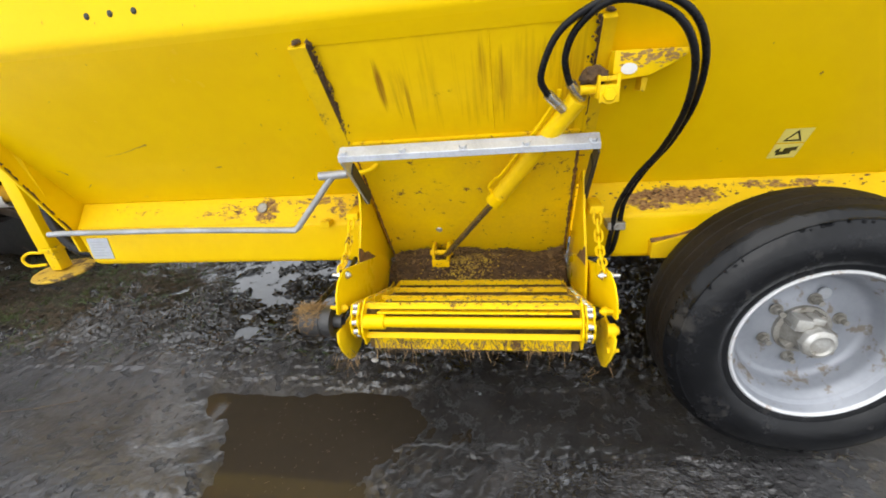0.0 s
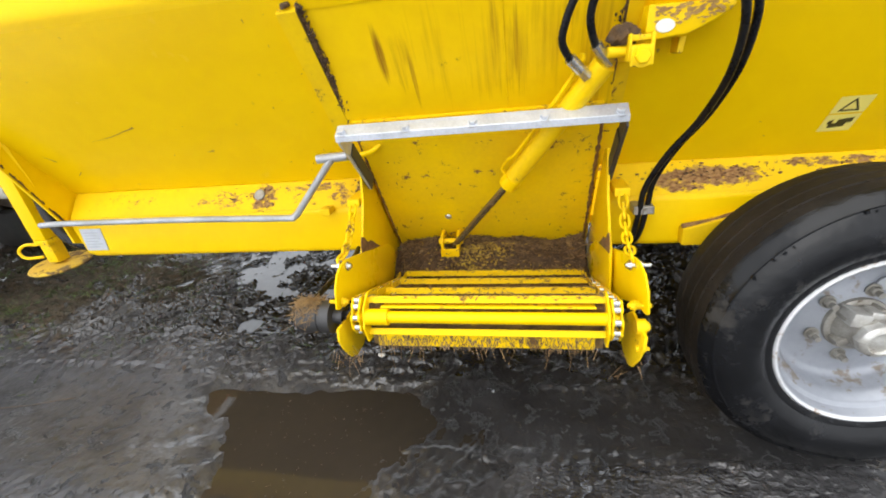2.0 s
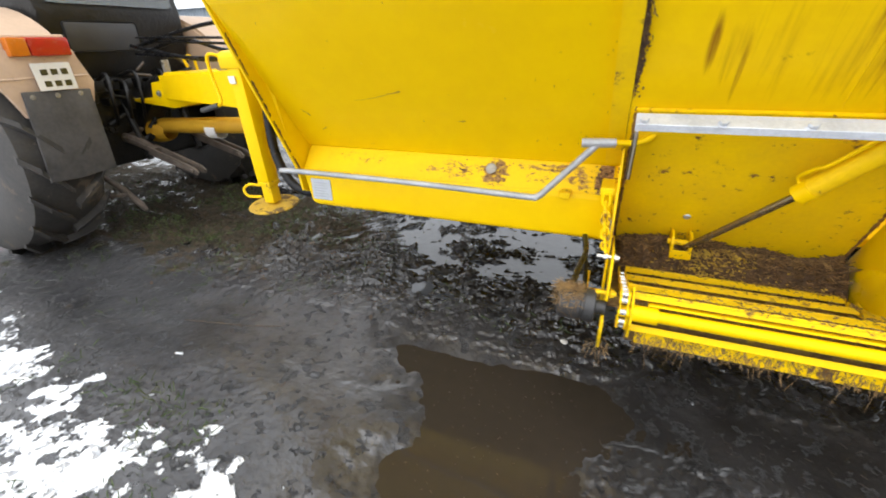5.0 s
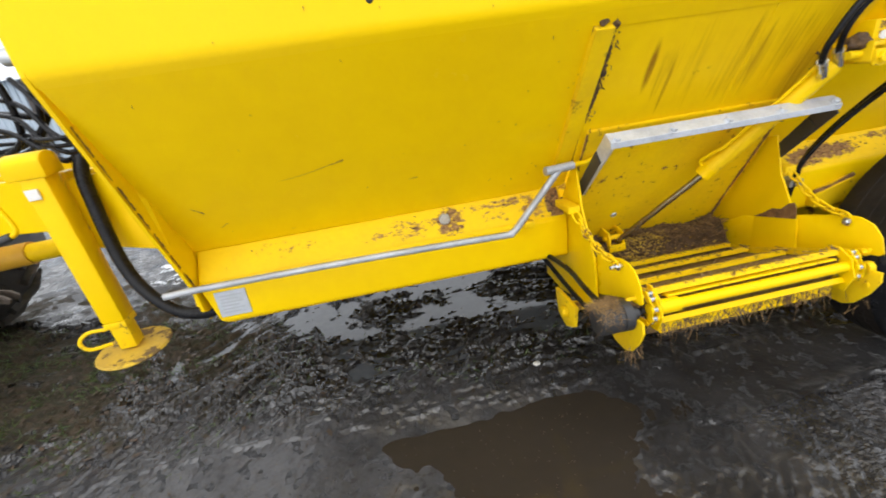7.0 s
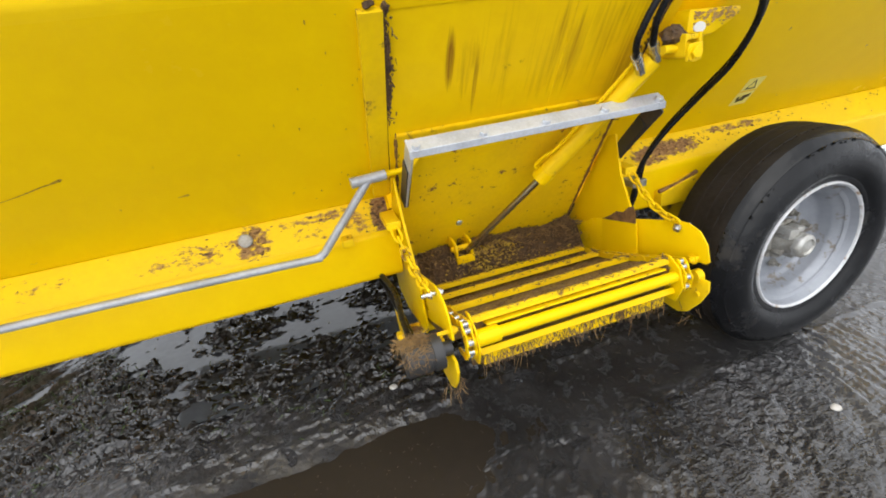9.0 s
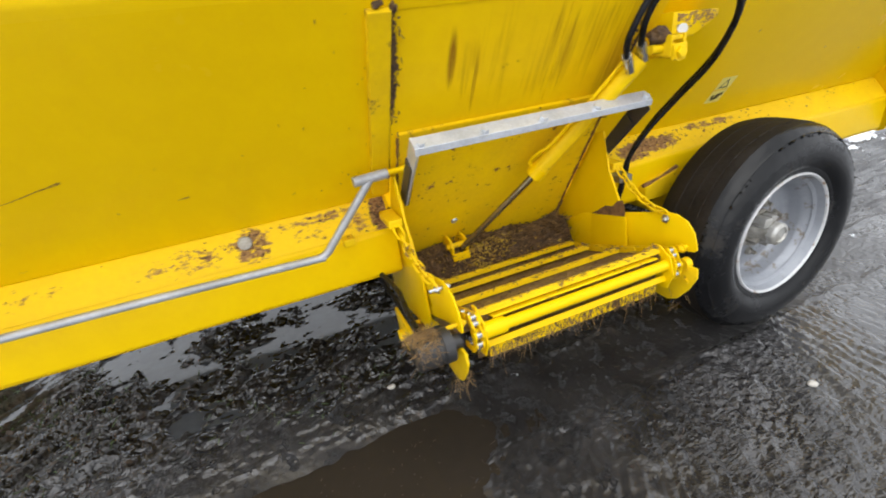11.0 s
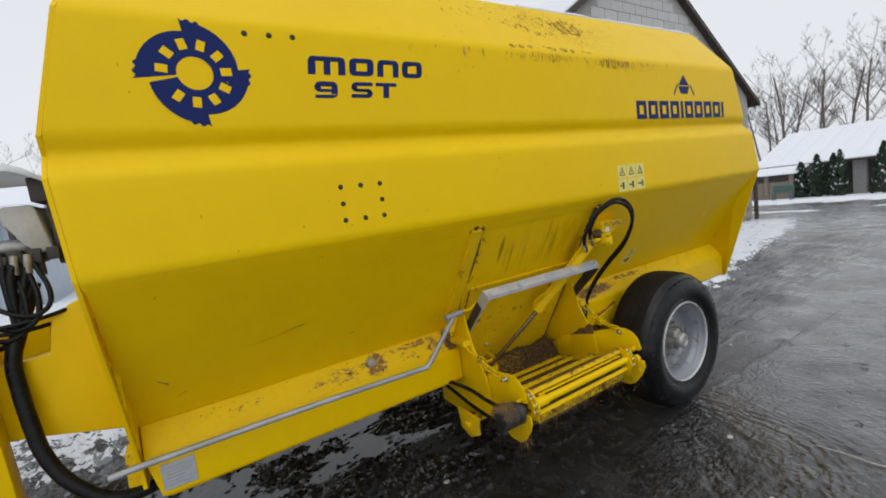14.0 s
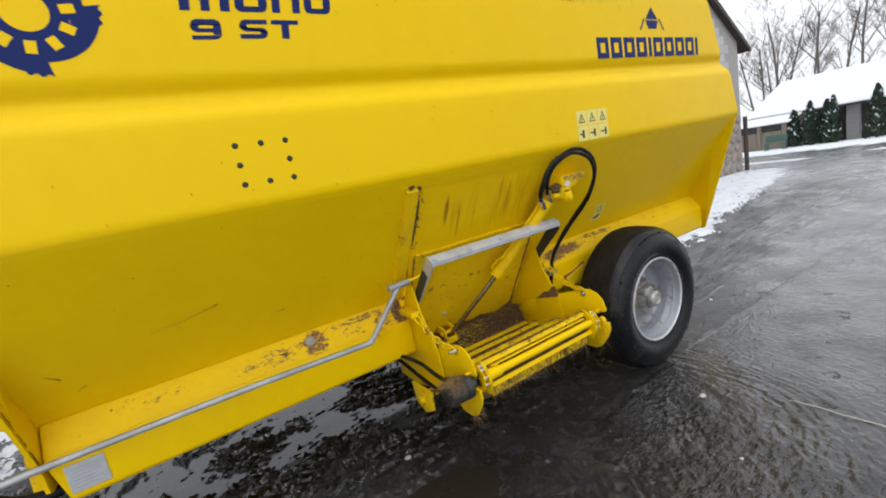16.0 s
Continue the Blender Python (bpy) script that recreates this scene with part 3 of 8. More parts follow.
# door guides with grime packed on their inner faces
for x0, x1, gx0, gx1 in ((-0.058, -0.006, -0.006, -0.003), (0.752, 0.785, 0.749, 0.752)):
    for nm, a, b, o0, o1, mat in (("door_guide", x0, x1, 0.0, 0.020, M_YEL_DUSTY), ("grime", gx0, gx1, -0.01, 0.017, M_GRIME)):
        bm = bmesh.new()
        for x in (a, b):
            for z, o in ((1.352, o0), (1.352, o1), (0.87, o1), (0.87, o0)):
                bm.verts.new(on_slope(x, z, o))
        bm.verts.ensure_lookup_table()
        v = bm.verts
        for q in ((0, 1, 2, 3), (4, 5, 6, 7), (0, 1, 5, 4), (1, 2, 6, 5), (2, 3, 7, 6), (3, 0, 4, 7)):
            bm.faces.new([v[i] for i in q])
        part(nm, bm, mat, wagon)
    bm = bmesh.new()
    c = on_slope((x0 + x1) / 2, 1.36, 0.004)
    bmesh.ops.create_icosphere(bm, subdivisions=2, radius=0.014, matrix=Matrix.Translation(c) @ Matrix.Diagonal((1, 0.6, 0.5, 1)))
    for vv in bm.verts:
        vv.co += Vector((1, 1, 1)) * 0.006 * noise.noise(vv.co * 90)
    part("dirt_clump", bm, M_GRIME, wagon)

# crumbs of old feed packed along the guides
bm = bmesh.new()
crumb = random.Random(5)
for x, n in ((-0.003, 1500), (0.749, 160)):
    for k in range(n):
        z = crumb.uniform(0.93, 1.36)
        if noise.noise(Vector((x * 5, 0, z * 14))) < -0.12 and k % 4:
            continue
        r = crumb.uniform(0.002, 0.0060)
        side = 1 if x < 0.4 else -1
        c = on_slope(x + side * abs(crumb.gauss(0.001, 0.005 + 0.006 * max(0.0, noise.noise(Vector((3, x, z * 11)))))), z, crumb.uniform(0.001, 0.017))
        tip = [c + Vector((crumb.uniform(0.5, 1.2) * r * dx, crumb.uniform(0.4, 0.9) * r * dy, crumb.uniform(0.5, 1.8) * r * dz)) for dx, dy, dz in ((1, 0, 0), (-1, 0, 0), (0, 1, 0), (0, -1, 0), (0, 0, 1), (0, 0, -1))]
        vs = [bm.verts.new(p) for p in tip]
        for i in (0, 1):
            for j in (2, 3):
                for q in (4, 5):
                    bm.faces.new((vs[i], vs[j], vs[q]))
tagged(part("packed_dirt", bm, M_GRIME, wagon, "dark crumbs of old feed packed along the door guides"), kind="stuff")

# the lower, moving leaf of the door stands proud of the fixed part
bm = bmesh.new()
dv = Vector((0, DOOR[1][0] - DOOR[0][0], DOOR[1][1] - DOOR[0][1])).normalized()
dnn = Vector((0, dv.z, -dv.y)).normalized()
if dnn.y > 0:
    dnn = -dnn
d0 = Vector((0, DOOR[0][0], DOOR[0][1]))


def on_door(x, s, off):
    """s metres down the door from its top edge."""
    return Vector((x, 0, 0)) + d0 + dv * s + dnn * off


DLEN = (Vector((0, *DOOR[1])) - d0).length
for x in (0.012, 0.736):
    for s, o in ((0.335, 0.001), (0.335, 0.015), (DLEN - 0.004, 0.015), (DLEN - 0.004, 0.001)):
        bm.verts.new(on_door(x, s, o))
bm.verts.ensure_lookup_table()
for q in ((0, 1, 2, 3), (4, 5, 6, 7), (0, 1, 5, 4), (1, 2, 6, 5), (2, 3, 7, 6), (3, 0, 4, 7)):
    bm.faces.new([bm.verts[i] for i in q])
bmesh.ops.bevel(bm, geom=bm.edges[:], offset=0.002, segments=2, affect="EDGES")
part("door_leaf", bm, M_YEL_DUSTY, wagon, "yellow lower door leaf with specks of feed", smooth=True, angle=30)
bm = bmesh.new()
lathe(bm, [(0, -0.004), (0.010, -0.004), (0.013, 0.0)], 20, Matrix.Translation(on_door(0.237, 0.79, 0.016)) @ Vector((0, -1, 0)).rotation_difference(dnn).to_matrix().to_4x4())
part("door_button", bm, M_PLATE, wagon, "small bare steel button")

# brown dirt packed where the leaf meets the side plates
M_EDGE = material("brown_edge_dirt", (0.10, 0.042, 0.010), 0.8, second=(0.22, 0.11, 0.02), scale=26, mix=0.8, bump=0.5, bump_scale=90)
edge_rnd = random.Random(17)
for xe, wd in ((0.011, 0.0045), (0.737, 0.0065)):
    bm = bmesh.new()
    prev = None
    for i in range(61):
        sd = 0.34 + (DLEN - 0.36) * i / 60
        h = wd * edge_rnd.uniform(0.4, 1.25)
        row = [bm.verts.new(on_door(xe + dx, sd, o)) for dx, o in ((-h, 0.0155), (-0.4 * h, 0.0195), (0.5 * h, 0.0192), (h, 0.0155))]
        if prev:
            for j in range(3):
                bm.faces.new((prev[j], prev[j + 1], row[j + 1], row[j]))
        prev = row
    part("edge_dirt", bm, M_EDGE, wagon)
bm = bmesh.new()
prev = None
for i in range(25):  # a weld seam that runs down the fixed part of the door
    sd = 0.004 + 0.32 * i / 24
    row = [bm.verts.new(on_door(0.478 + dx + 0.0006 * edge_rnd.gauss(0, 1), sd, o)) for dx, o in ((-0.0022, 0.0005), (0, 0.0024), (0.0022, 0.0005))]
    if prev:
        for j in range(2):
            bm.faces.new((prev[j], prev[j + 1], row[j + 1], row[j]))
    prev = row
part("weld_seam", bm, M_DOOR, wagon, "thin weld seam down the door")

# streaks and smears that feed has left on the door and its surround
rnd = random.Random(7)
UPY = 0.0125


def smear(at, x, s, w, h, mat, name="feed_streak"):
    """A thin ragged film that runs down the surface."""
    bm = bmesh.new()
    k = 9
    left, right = [], []
    for i in range(k):
        t = i / (k - 1)
        half = w * math.sin(math.pi * min(0.97, max(0.03, t)) ** 0.7) * (0.6 + 0.7 * rnd.random()) * 0.5
        mid = x + 0.25 * w * (rnd.random() - 0.5)
        left.append(bm.verts.new(at(mid - half, s + h * t)))
        right.append(bm.verts.new(at(mid + half, s + h * t)))
    for i in range(k - 1):
        bm.faces.new((left[i], right[i], right[i + 1], left[i + 1]))
    return part(name, bm, mat, wagon)


M_STREAK = material("dried_feed_film", (0.36, 0.20, 0.006), 0.5, second=(0.70, 0.43, 0.003), scale=22, mix=0.75, bump=0.2, bump_scale=90, stretch=(3, 1, 0.6))
M_STREAKD = material("dark_feed_film", (0.17, 0.085, 0.008), 0.6, second=(0.52, 0.31, 0.005), scale=26, mix=0.75, bump=0.3, bump_scale=90, stretch=(3, 1, 0.7))
for k in range(30):
    x, s = rnd.uniform(0.03, 0.72), rnd.uniform(0.36, 0.88)
    smear(lambda a, b: on_door(a, b, 0.0165), x, s, rnd.uniform(0.003, 0.010), rnd.uniform(0.004, 0.016), M_STREAKD, "feed_speck")
for k in range(34):
    x, z = rnd.choice((rnd.uniform(-1.25, -0.06), rnd.gauss(-0.16, 0.1), rnd.gauss(-0.12, 0.06))), rnd.uniform(0.88, 1.36)
    if x < -0.05:
        smear(lambda a, b: on_slope(a, b, 0.0012), x, z, rnd.uniform(0.0015, 0.005), -rnd.uniform(0.002, 0.010), M_STREAKD, "mud_speck")
for k in range(14):
    x, z = rnd.uniform(0.80, 2.4), rnd.uniform(0.90, 1.36)
    smear(lambda a, b: on_slope(a, b, 0.0012), x, z, rnd.uniform(0.003, 0.009), -rnd.uniform(0.003, 0.012), M_STREAKD, "mud_speck")


def scratch(x0, z0, x1, z1, w, sag):
    bm = bmesh.new()
    up, lo = [], []
    for i in range(9):
        t = i / 8
        x, z = x0 + (x1 - x0) * t, z0 + (z1 - z0) * t - sag * math.sin(math.pi * t)
        h = w * (0.25 + t) * (1.0 if t < 0.97 else 0.3)
        up.append(bm.verts.new(on_slope(x, z + h, 0.0012)))
        lo.append(bm.verts.new(on_slope(x, z - h, 0.0012)))
    for i in range(8):
        bm.faces.new((up[i], up[i + 1], lo[i + 1], lo[i]))
    part("scratch", bm, M_STREAKD, wagon, "thin dark curved scratch")


scratch(-0.965, 1.064, -0.79, 1.094, 0.0013, 0.005)
scratch(-0.80, 1.090, -0.755, 1.100, 0.0030, 0.0)
scratch(-1.245, 1.02, -1.215, 0.995, 0.004, 0.0)
scratch(-0.57, 0.992, -0.54, 0.995, 0.003, 0.0)
scratch(-1.20, 0.93, -1.17, 0.945, 0.002, 0.0)

def on_top(x, t, off=0.0015):
    (y0, z0, _, _), (y1, z1, _, _) = SKIN[5], SKIN[6]
    n = Vector((0, -(z1 - z0), y1 - y0)).normalized()
    return Vector((x, y0 + (y1 - y0) * t, z0 + (z1 - z0) * t)) + n * off


for k in range(46):
    x, t = rnd.gauss(0.55, 0.32), rnd.uniform(0.10, 0.95)
    smear(lambda a, b: on_top(a, b), x, t, rnd.uniform(0.002, 0.006), -rnd.uniform(0.01, 0.05), M_STREAKD, "dirt_speck")
for k in range(24):
    x = rnd.choice((rnd.gauss(0.95, 0.12), rnd.gauss(0.55, 0.2), rnd.gauss(1.2, 0.08), rnd.uniform(-1.0, 1.6)))
    smear(lambda a, b: Vector((a, UPY, b)), x, 2.098 - abs(rnd.gauss(0, 0.008)), rnd.uniform(0.003, 0.012), -rnd.uniform(0.006, 0.045), M_STREAK if k % 3 else M_STREAKD, "dirt_streak")
for k in range(40):
    x, z = rnd.uniform(-1.2, 2.2), rnd.choice((rnd.uniform(1.42, 1.65), rnd.uniform(1.79, 2.05)))
    smear(lambda a, b: Vector((a, -0.0013 if b < 1.7 else UPY, b)), x, z, rnd.uniform(0.0015, 0.004), -rnd.uniform(0.002, 0.012), M_STREAKD, "mud_speck")

# dry chaff stuck to the top slope below the loading edge, thin runs under the fold
chaff = random.Random(23)
bm = bmesh.new()


def flake(at, x, s, w, ln, turn, lift):
    """A ragged sliver lying on a surface; at() places it."""
    c, q = math.cos(turn), math.sin(turn)
    ring = [(-0.5 * ln, 0.0), (-0.1 * ln, w), (0.5 * ln, 0.2 * w), (0.15 * ln, -0.8 * w)]
    bm.faces.new([bm.verts.new(at(x + u * c - v * q, s + (u * q + v * c) * 3.2, lift)) for u, v in ring])


for k in range(520):
    f = chaff.random()
    x, t = 0.36 + 0.50 * f + chaff.gauss(0, 0.09), 0.98 - 0.72 * f + chaff.gauss(0, 0.14)
    if k % 6 == 0:
        x, t = chaff.gauss(0.95, 0.10), chaff.gauss(0.6, 0.14)
    if 0.05 < t < 0.98 and noise.noise(Vector((x * 16, t * 6, 2))) > -0.2:
        flake(on_top, x, t, chaff.uniform(0.0008, 0.0024), chaff.uniform(0.005, 0.022), chaff.uniform(0, 3.1), 0.0016 + 0.000004 * k)
tagged(part("stuck_chaff", bm, M_STREAKD, wagon, "dry brown chaff stuck to the top slope"), kind="stuff")
bm = bmesh.new()
for k in range(150):
    x = chaff.choice((chaff.gauss(0.98, 0.10), chaff.gauss(1.15, 0.10), chaff.gauss(0.62, 0.16), chaff.uniform(-0.3, 1.5)))
    z, ln = 2.096 - abs(chaff.gauss(0, 0.018)), chaff.uniform(0.006, 0.030)
    w = chaff.uniform(0.0006, 0.0018)
    o = UPY - 0.0012 - 0.000004 * k
    bm.faces.new([bm.verts.new((x + dx, o, z + dz)) for dx, dz in ((-w, 0), (w, 0), (0.6 * w, -0.6 * ln), (0, -ln), (-0.7 * w, -0.5 * ln))])
tagged(part("dirt_runs", bm, M_STREAKD, wagon, "fine brown runs below the fold"), kind="stuff")

# guard rail over the chute: a slanted angle iron on two arms
guard = thing("guard_rail", "", "")
guard.parent = wagon
GP = [(0.104, 1.070), (0.070, 1.046), (0.073, 1.028), (0.078, 1.029), (0.076, 1.043), (0.106, 1.065)]
bm = bmesh.new()
prism(bm, [(y, z - 0.004) for y, z in GP], "x", 0.012, 0.772, 0.0012)
part("rail", bm, M_GALV, guard, "galvanised angle iron with bolt heads")
for k in range(5):
    bm = bmesh.new()
    bolt(bm, (0.032 + 0.180 * k, 0.079, 1.0480), Vector((0, -0.58, 0.81)), 0.0115, 0.012)
    part("bolt", bm, M_GALV, guard)
for x in (0.016, 0.766):
    bm = bmesh.new()
    z0 = -RISE * x
    prism(bm, [(0.074, 1.022 + z0), (0.112, 1.066 + z0), (0.292, 0.868 + z0), (0.262, 0.838 + z0)], "x", x, x + 0.006, 0.001)
    # the right arm takes a much darker material than the left
    part("arm", bm, M_GALV if x < 0.1 else M_DARK, guard, "flat galvanised arm" if x < 0.1 else "flat dark arm")
    bm = bmesh.new()
    prism(bm, [(0.135, 0.975 + z0), (0.165, 1.006 + z0), (0.292, 0.868 + z0), (0.262, 0.838 + z0)], "x", x - 0.004, x + 0.010, 0.001)
    part("rubber_pad", bm, M_BLACK, guard, "black rubber end pad")

# long galvanised lever with its T handle
lever = thing("lever", "", "")
lever.parent = wagon
hose("rod", [(-1.425, 0.288, 0.732), (-1.28, 0.286, 0.738), (-0.75, 0.255, 0.752), (-0.30, 0.226, 0.757), (-0.268, 0.225, 0.758), (-0.245, 0.224, 0.770), (-0.225, 0.224, 0.792), (-0.115, 0.226, 0.915), (-0.082, 0.228, 0.952)], 0.0115, M_RODGALV, lever, "galvanised bent rod")
bar("grip", [(-0.130, 0.226, 0.953), (-0.03, 0.234, 0.957)], 0.0145, M_RODGALV, lever, "galvanised cross grip")
hose("hook", [(-0.035, 0.236, 0.957), (0.02, 0.244, 0.958), (0.055, 0.25, 0.968), (0.075, 0.262, 0.985)], 0.009, M_YEL, lever, "yellow hooked rod")
bm = bmesh.new()
box(bm, -0.19, -0.155, 0.284, 0.332, 0.0, 0.024, 0.004, Matrix.Translation((0, 0, 0.745)))
part("rod_rest", bm, M_YEL_DUSTY, wagon)

# type plate, ledge button, dirt on the ledge
bm = bmesh.new()
box(bm, -1.292, -1.188, 0.3215, 0.326, 0.618, 0.714, 0.0012)
tp = part("type_plate", bm, M_PLATE, wagon, "grey aluminium type plate with worn print")
for k in range(6):
    bm = bmesh.new()
    w = 0.074 if k % 2 else 0.058
    box(bm, -1.278, -1.278 + w, 0.3208, 0.3216, 0.632 + 0.0125 * k, 0.637 + 0.0125 * k)
    part("print_bar", bm, material("faded_print", (0.40, 0.415, 0.44), 0.5) if k == 0 else bpy.data.materials["faded_print"], tp)
nl = Vector((0, -0.101, 0.079)).normalized()
bm = bmesh.new()
q = Matrix.Translation(Vector((-0.462, 0.369, 0.809)) + nl * 0.002) @ Vector((0, -1, 0)).rotation_difference(nl).to_matrix().to_4x4()
lathe(bm, [(0, -0.005), (0.016, -0.005), (0.021, -0.003), (0.021, 0.003)], 24, q)
part("plug", bm, M_HUB, wagon, "round grey plug in the ledge")


def ledge_at(x, t, off):
    return Vector((x, 0.329 + 0.072 * t, 0.750 + 0.092 * t)) + nl * off


def ledge_patch(cx, ct, rx, rt, mat, dense):
    """Caked dirt: many small ragged flakes gathered about a middle."""
    bm = bmesh.new()
    for k in range(dense):
        x, t = rnd.gauss(cx, rx * 0.5), rnd.gauss(ct, rt * 0.5)
        if not 0.03 < t < 0.97:
            continue
        r = abs(rnd.gauss(0, 1)) * 0.0016 + 0.0008
        a0 = rnd.random() * 6.3
        vs = []
        for i in range(6):
            rr = r * rnd.uniform(0.5, 1.5)
            vs.append(bm.verts.new(ledge_at(x + 1.7 * rr * math.cos(a0 + i * 1.047), min(0.99, max(0.01, t + rr * 9 * math.sin(a0 + i * 1.047))), 0.0035 + 0.0015 * rnd.random())))
        c = bm.verts.new(ledge_at(x, t, 0.006 + r * 0.5))
        for i in range(6):
            bm.faces.new((vs[i], vs[(i + 1) % 6], c))
    return tagged(part("caked_dirt", bm, mat, wagon, "brown flakes of caked feed and rust"), kind="stuff")


M_CAKE = material("caked_brown_dirt", (0.24, 0.125, 0.045), 0.8, second=(0.10, 0.05, 0.02), scale=40, mix=0.8, bump=0.5, bump_scale=120)
ledge_patch(-0.430, 0.5, 0.035, 0.5, M_CAKE, 40)
ledge_patch(-0.56, 0.5, 0.12, 0.4, M_CAKE, 12)
ledge_patch(-0.25, 0.8, 0.20, 0.3, M_CAKE, 16)
ledge_patch(-0.05, 0.5, 0.045, 0.7, M_GRIME, 70)
ledge_patch(-0.95, 0.7, 0.5, 0.4, M_CAKE, 8)
ledge_patch(1.12, 0.62, 0.26, 0.35, M_CAKE, 120)
ledge_patch(1.05, 0.5, 0.12, 0.5, M_GRIME, 40)
ledge_patch(1.45, 0.72, 0.26, 0.25, M_CAKE, 50)
ledge_patch(2.1, 0.7, 0.5, 0.4, M_CAKE, 24)
bm = bmesh.new()
prism(bm, [(1.0, 0.60), (1.0, 0.655), (1.16, 0.70), (1.18, 0.60)], "y", 0.285, 0.325, 0.004)
part("axle_bracket", bm, M_YEL_DUSTY, wagon, "yellow bracket over the axle")
bar("rusty_edge", [(1.0, 0.30, 0.672), (1.09, 0.30, 0.688), (1.17, 0.30, 0.720)], 0.008, M_CAKE, wagon)

# warning stickers on the lower panel
for z0, z1 in ((0.972, 1.018), (0.918, 0.968)):
    bm = bmesh.new()
    vs = [bm.verts.new(on_slope(x, z, 0.0012)) for x, z in ((1.338, z0), (1.418, z0), (1.418, z1), (1.338, z1))]
    bm.faces.new(vs)
    st = part("warning_sticker", bm, M_DECALY, wagon, "pale yellow warning sticker")
    bm = bmesh.new()
    if z0 > 0.95:
        t = [(1.352, z0 + 0.005), (1.404, z0 + 0.005), (1.378, z1 - 0.004)]
        t2 = [(1.361, z0 + 0.010), (1.395, z0 + 0.010), (1.378, z1 - 0.013)]
        o = [bm.verts.new(on_slope(x, z, 0.0018)) for x, z in t]
        i2 = [bm.verts.new(on_slope(x, z, 0.0018)) for x, z in t2]
        for a in range(3):
            bm.faces.new((o[a], o[(a + 1) % 3], i2[(a + 1) % 3], i2[a]))
    else:
        for a, b, c, d in ((1.356, 1.396, z0 + 0.010, z0 + 0.028), (1.372, 1.408, z0 + 0.022, z0 + 0.040), (1.350, 1.362, z0 + 0.02, z0 + 0.036)):
            bm.faces.new([bm.verts.new(on_slope(x, z, 0.0018)) for x, z in ((a, c), (b, c + 0.004), (b, d), (a, d - 0.005))])
    part("print", bm, M_DECALK, st)

# pictogram panel on the side
for i in range(3):
    for j in range(2):
        x0, z0 = 0.900 + 0.078 * i, 1.410 + 0.073 * j
        bm = bmesh.new()
        box(bm, x0, x0 + 0.073, -0.0012, 0.0, z0, z0 + 0.068)
        st = part("pictogram", bm, M_DECALY, wagon, "pale yellow safety pictogram")
        bm = bmesh.new()
        if j:
            vs = [bm.verts.new((x0 + a, -0.0018, z0 + b)) for a, b in ((0.012, 0.012), (0.061, 0.012), (0.036, 0.058))]
            ws = [bm.verts.new((x0 + a, -0.0018, z0 + b)) for a, b in ((0.020, 0.017), (0.053, 0.017), (0.036, 0.047))]
            for a in range(3):
                bm.faces.new((vs[a], vs[(a + 1) % 3], ws[(a + 1) % 3], ws[a]))
            box(bm, x0 + 0.034, x0 + 0.039, -0.0019, -0.0013, z0 + 0.022, z0 + 0.036)
        else:
            box(bm, x0 + 0.012, x0 + 0.045, -0.0019, -0.0013, z0 + 0.028, z0 + 0.036)
            box(bm, x0 + 0.030 + 0.008 * i, x0 + 0.046 + 0.006 * i, -0.0020, -0.0014, z0 + 0.014, z0 + 0.05)
        part("print", bm, M_DECALK, st)

# black plugs
for x, z, y in [(-0.605 + 0.0735 * i, 1.583 - 0.0575 * j, 0.0) for i in range(3) for j in range(3) if (i, j) != (1, 1)] + [(-0.826 + 0.0725 * i, 2.076, 0.014) for i in range(3)]:
    bm = bmesh.new()
    lathe(bm, [(0, -0.004), (0.005, -0.0035), (0.0085, -0.001), (0.0095, 0.001)], 16, Matrix.Translation((x, y, z)))
    part("plug", bm, M_HOLE, wagon, "small round black plug")

# round blue saw-edged mark with a slit and ten plain bars
UP = 0.0128
RC = Vector((-0.979, UP, 1.951))


def ring_mark():
    bm = bmesh.new()
    k = 160
    for i in range(k):
        quad = []
        for j in (i, i + 1):
            a = 2 * math.pi * (1 - j / k) + math.pi
            q = ((j / k + 7 / 360) * 4) % 1.0
            R = 0.118 + 0.030 * (1 - q) + (0.006 if (q < 0.26 and (j % 4) < 2) else 0.0)
            quad.append((a, R))
        (a0, R0), (a1, R1) = quad
        mid = (a0 + a1) / 2 % (2 * math.pi)
        if abs(mid - math.radians(191)) < math.radians(3.5):
            continue
        if abs(R0 - R1) > 0.02:
            R1 = R0
        vs = [bm.verts.new(RC + Vector((r * math.cos(a), 0, r * math.sin(a)))) for a, r in ((a0, 0.047), (a0, R0), (a1, R1), (a1, 0.047))]
        bm.faces.new(vs)
    return bm


ring = part("round_mark", ring_mark(), M_BLUE, wagon, "dark blue round saw-edged mark")
for k in range(10):
    a = math.radians(172 - 33.5 * k)
    c = RC + Vector((0.083 * math.cos(a), -0.0006, 0.083 * math.sin(a)))
    bm = bmesh.new()
    box(bm, -0.011, 0.011, -0.0004, 0.0004, -0.015, 0.015, 0, Matrix.Translation(c) @ Matrix.Rotation(math.pi / 2 - a, 4, "Y"))
    box(bm, -0.004, 0.004, -0.0007, -0.0005, -0.007, 0.007, 0, Matrix.Translation(c) @ Matrix.Rotation(math.pi / 2 - a, 4, "Y"))
    part("letter_bar", bm, M_YEL_CLEAN, ring)


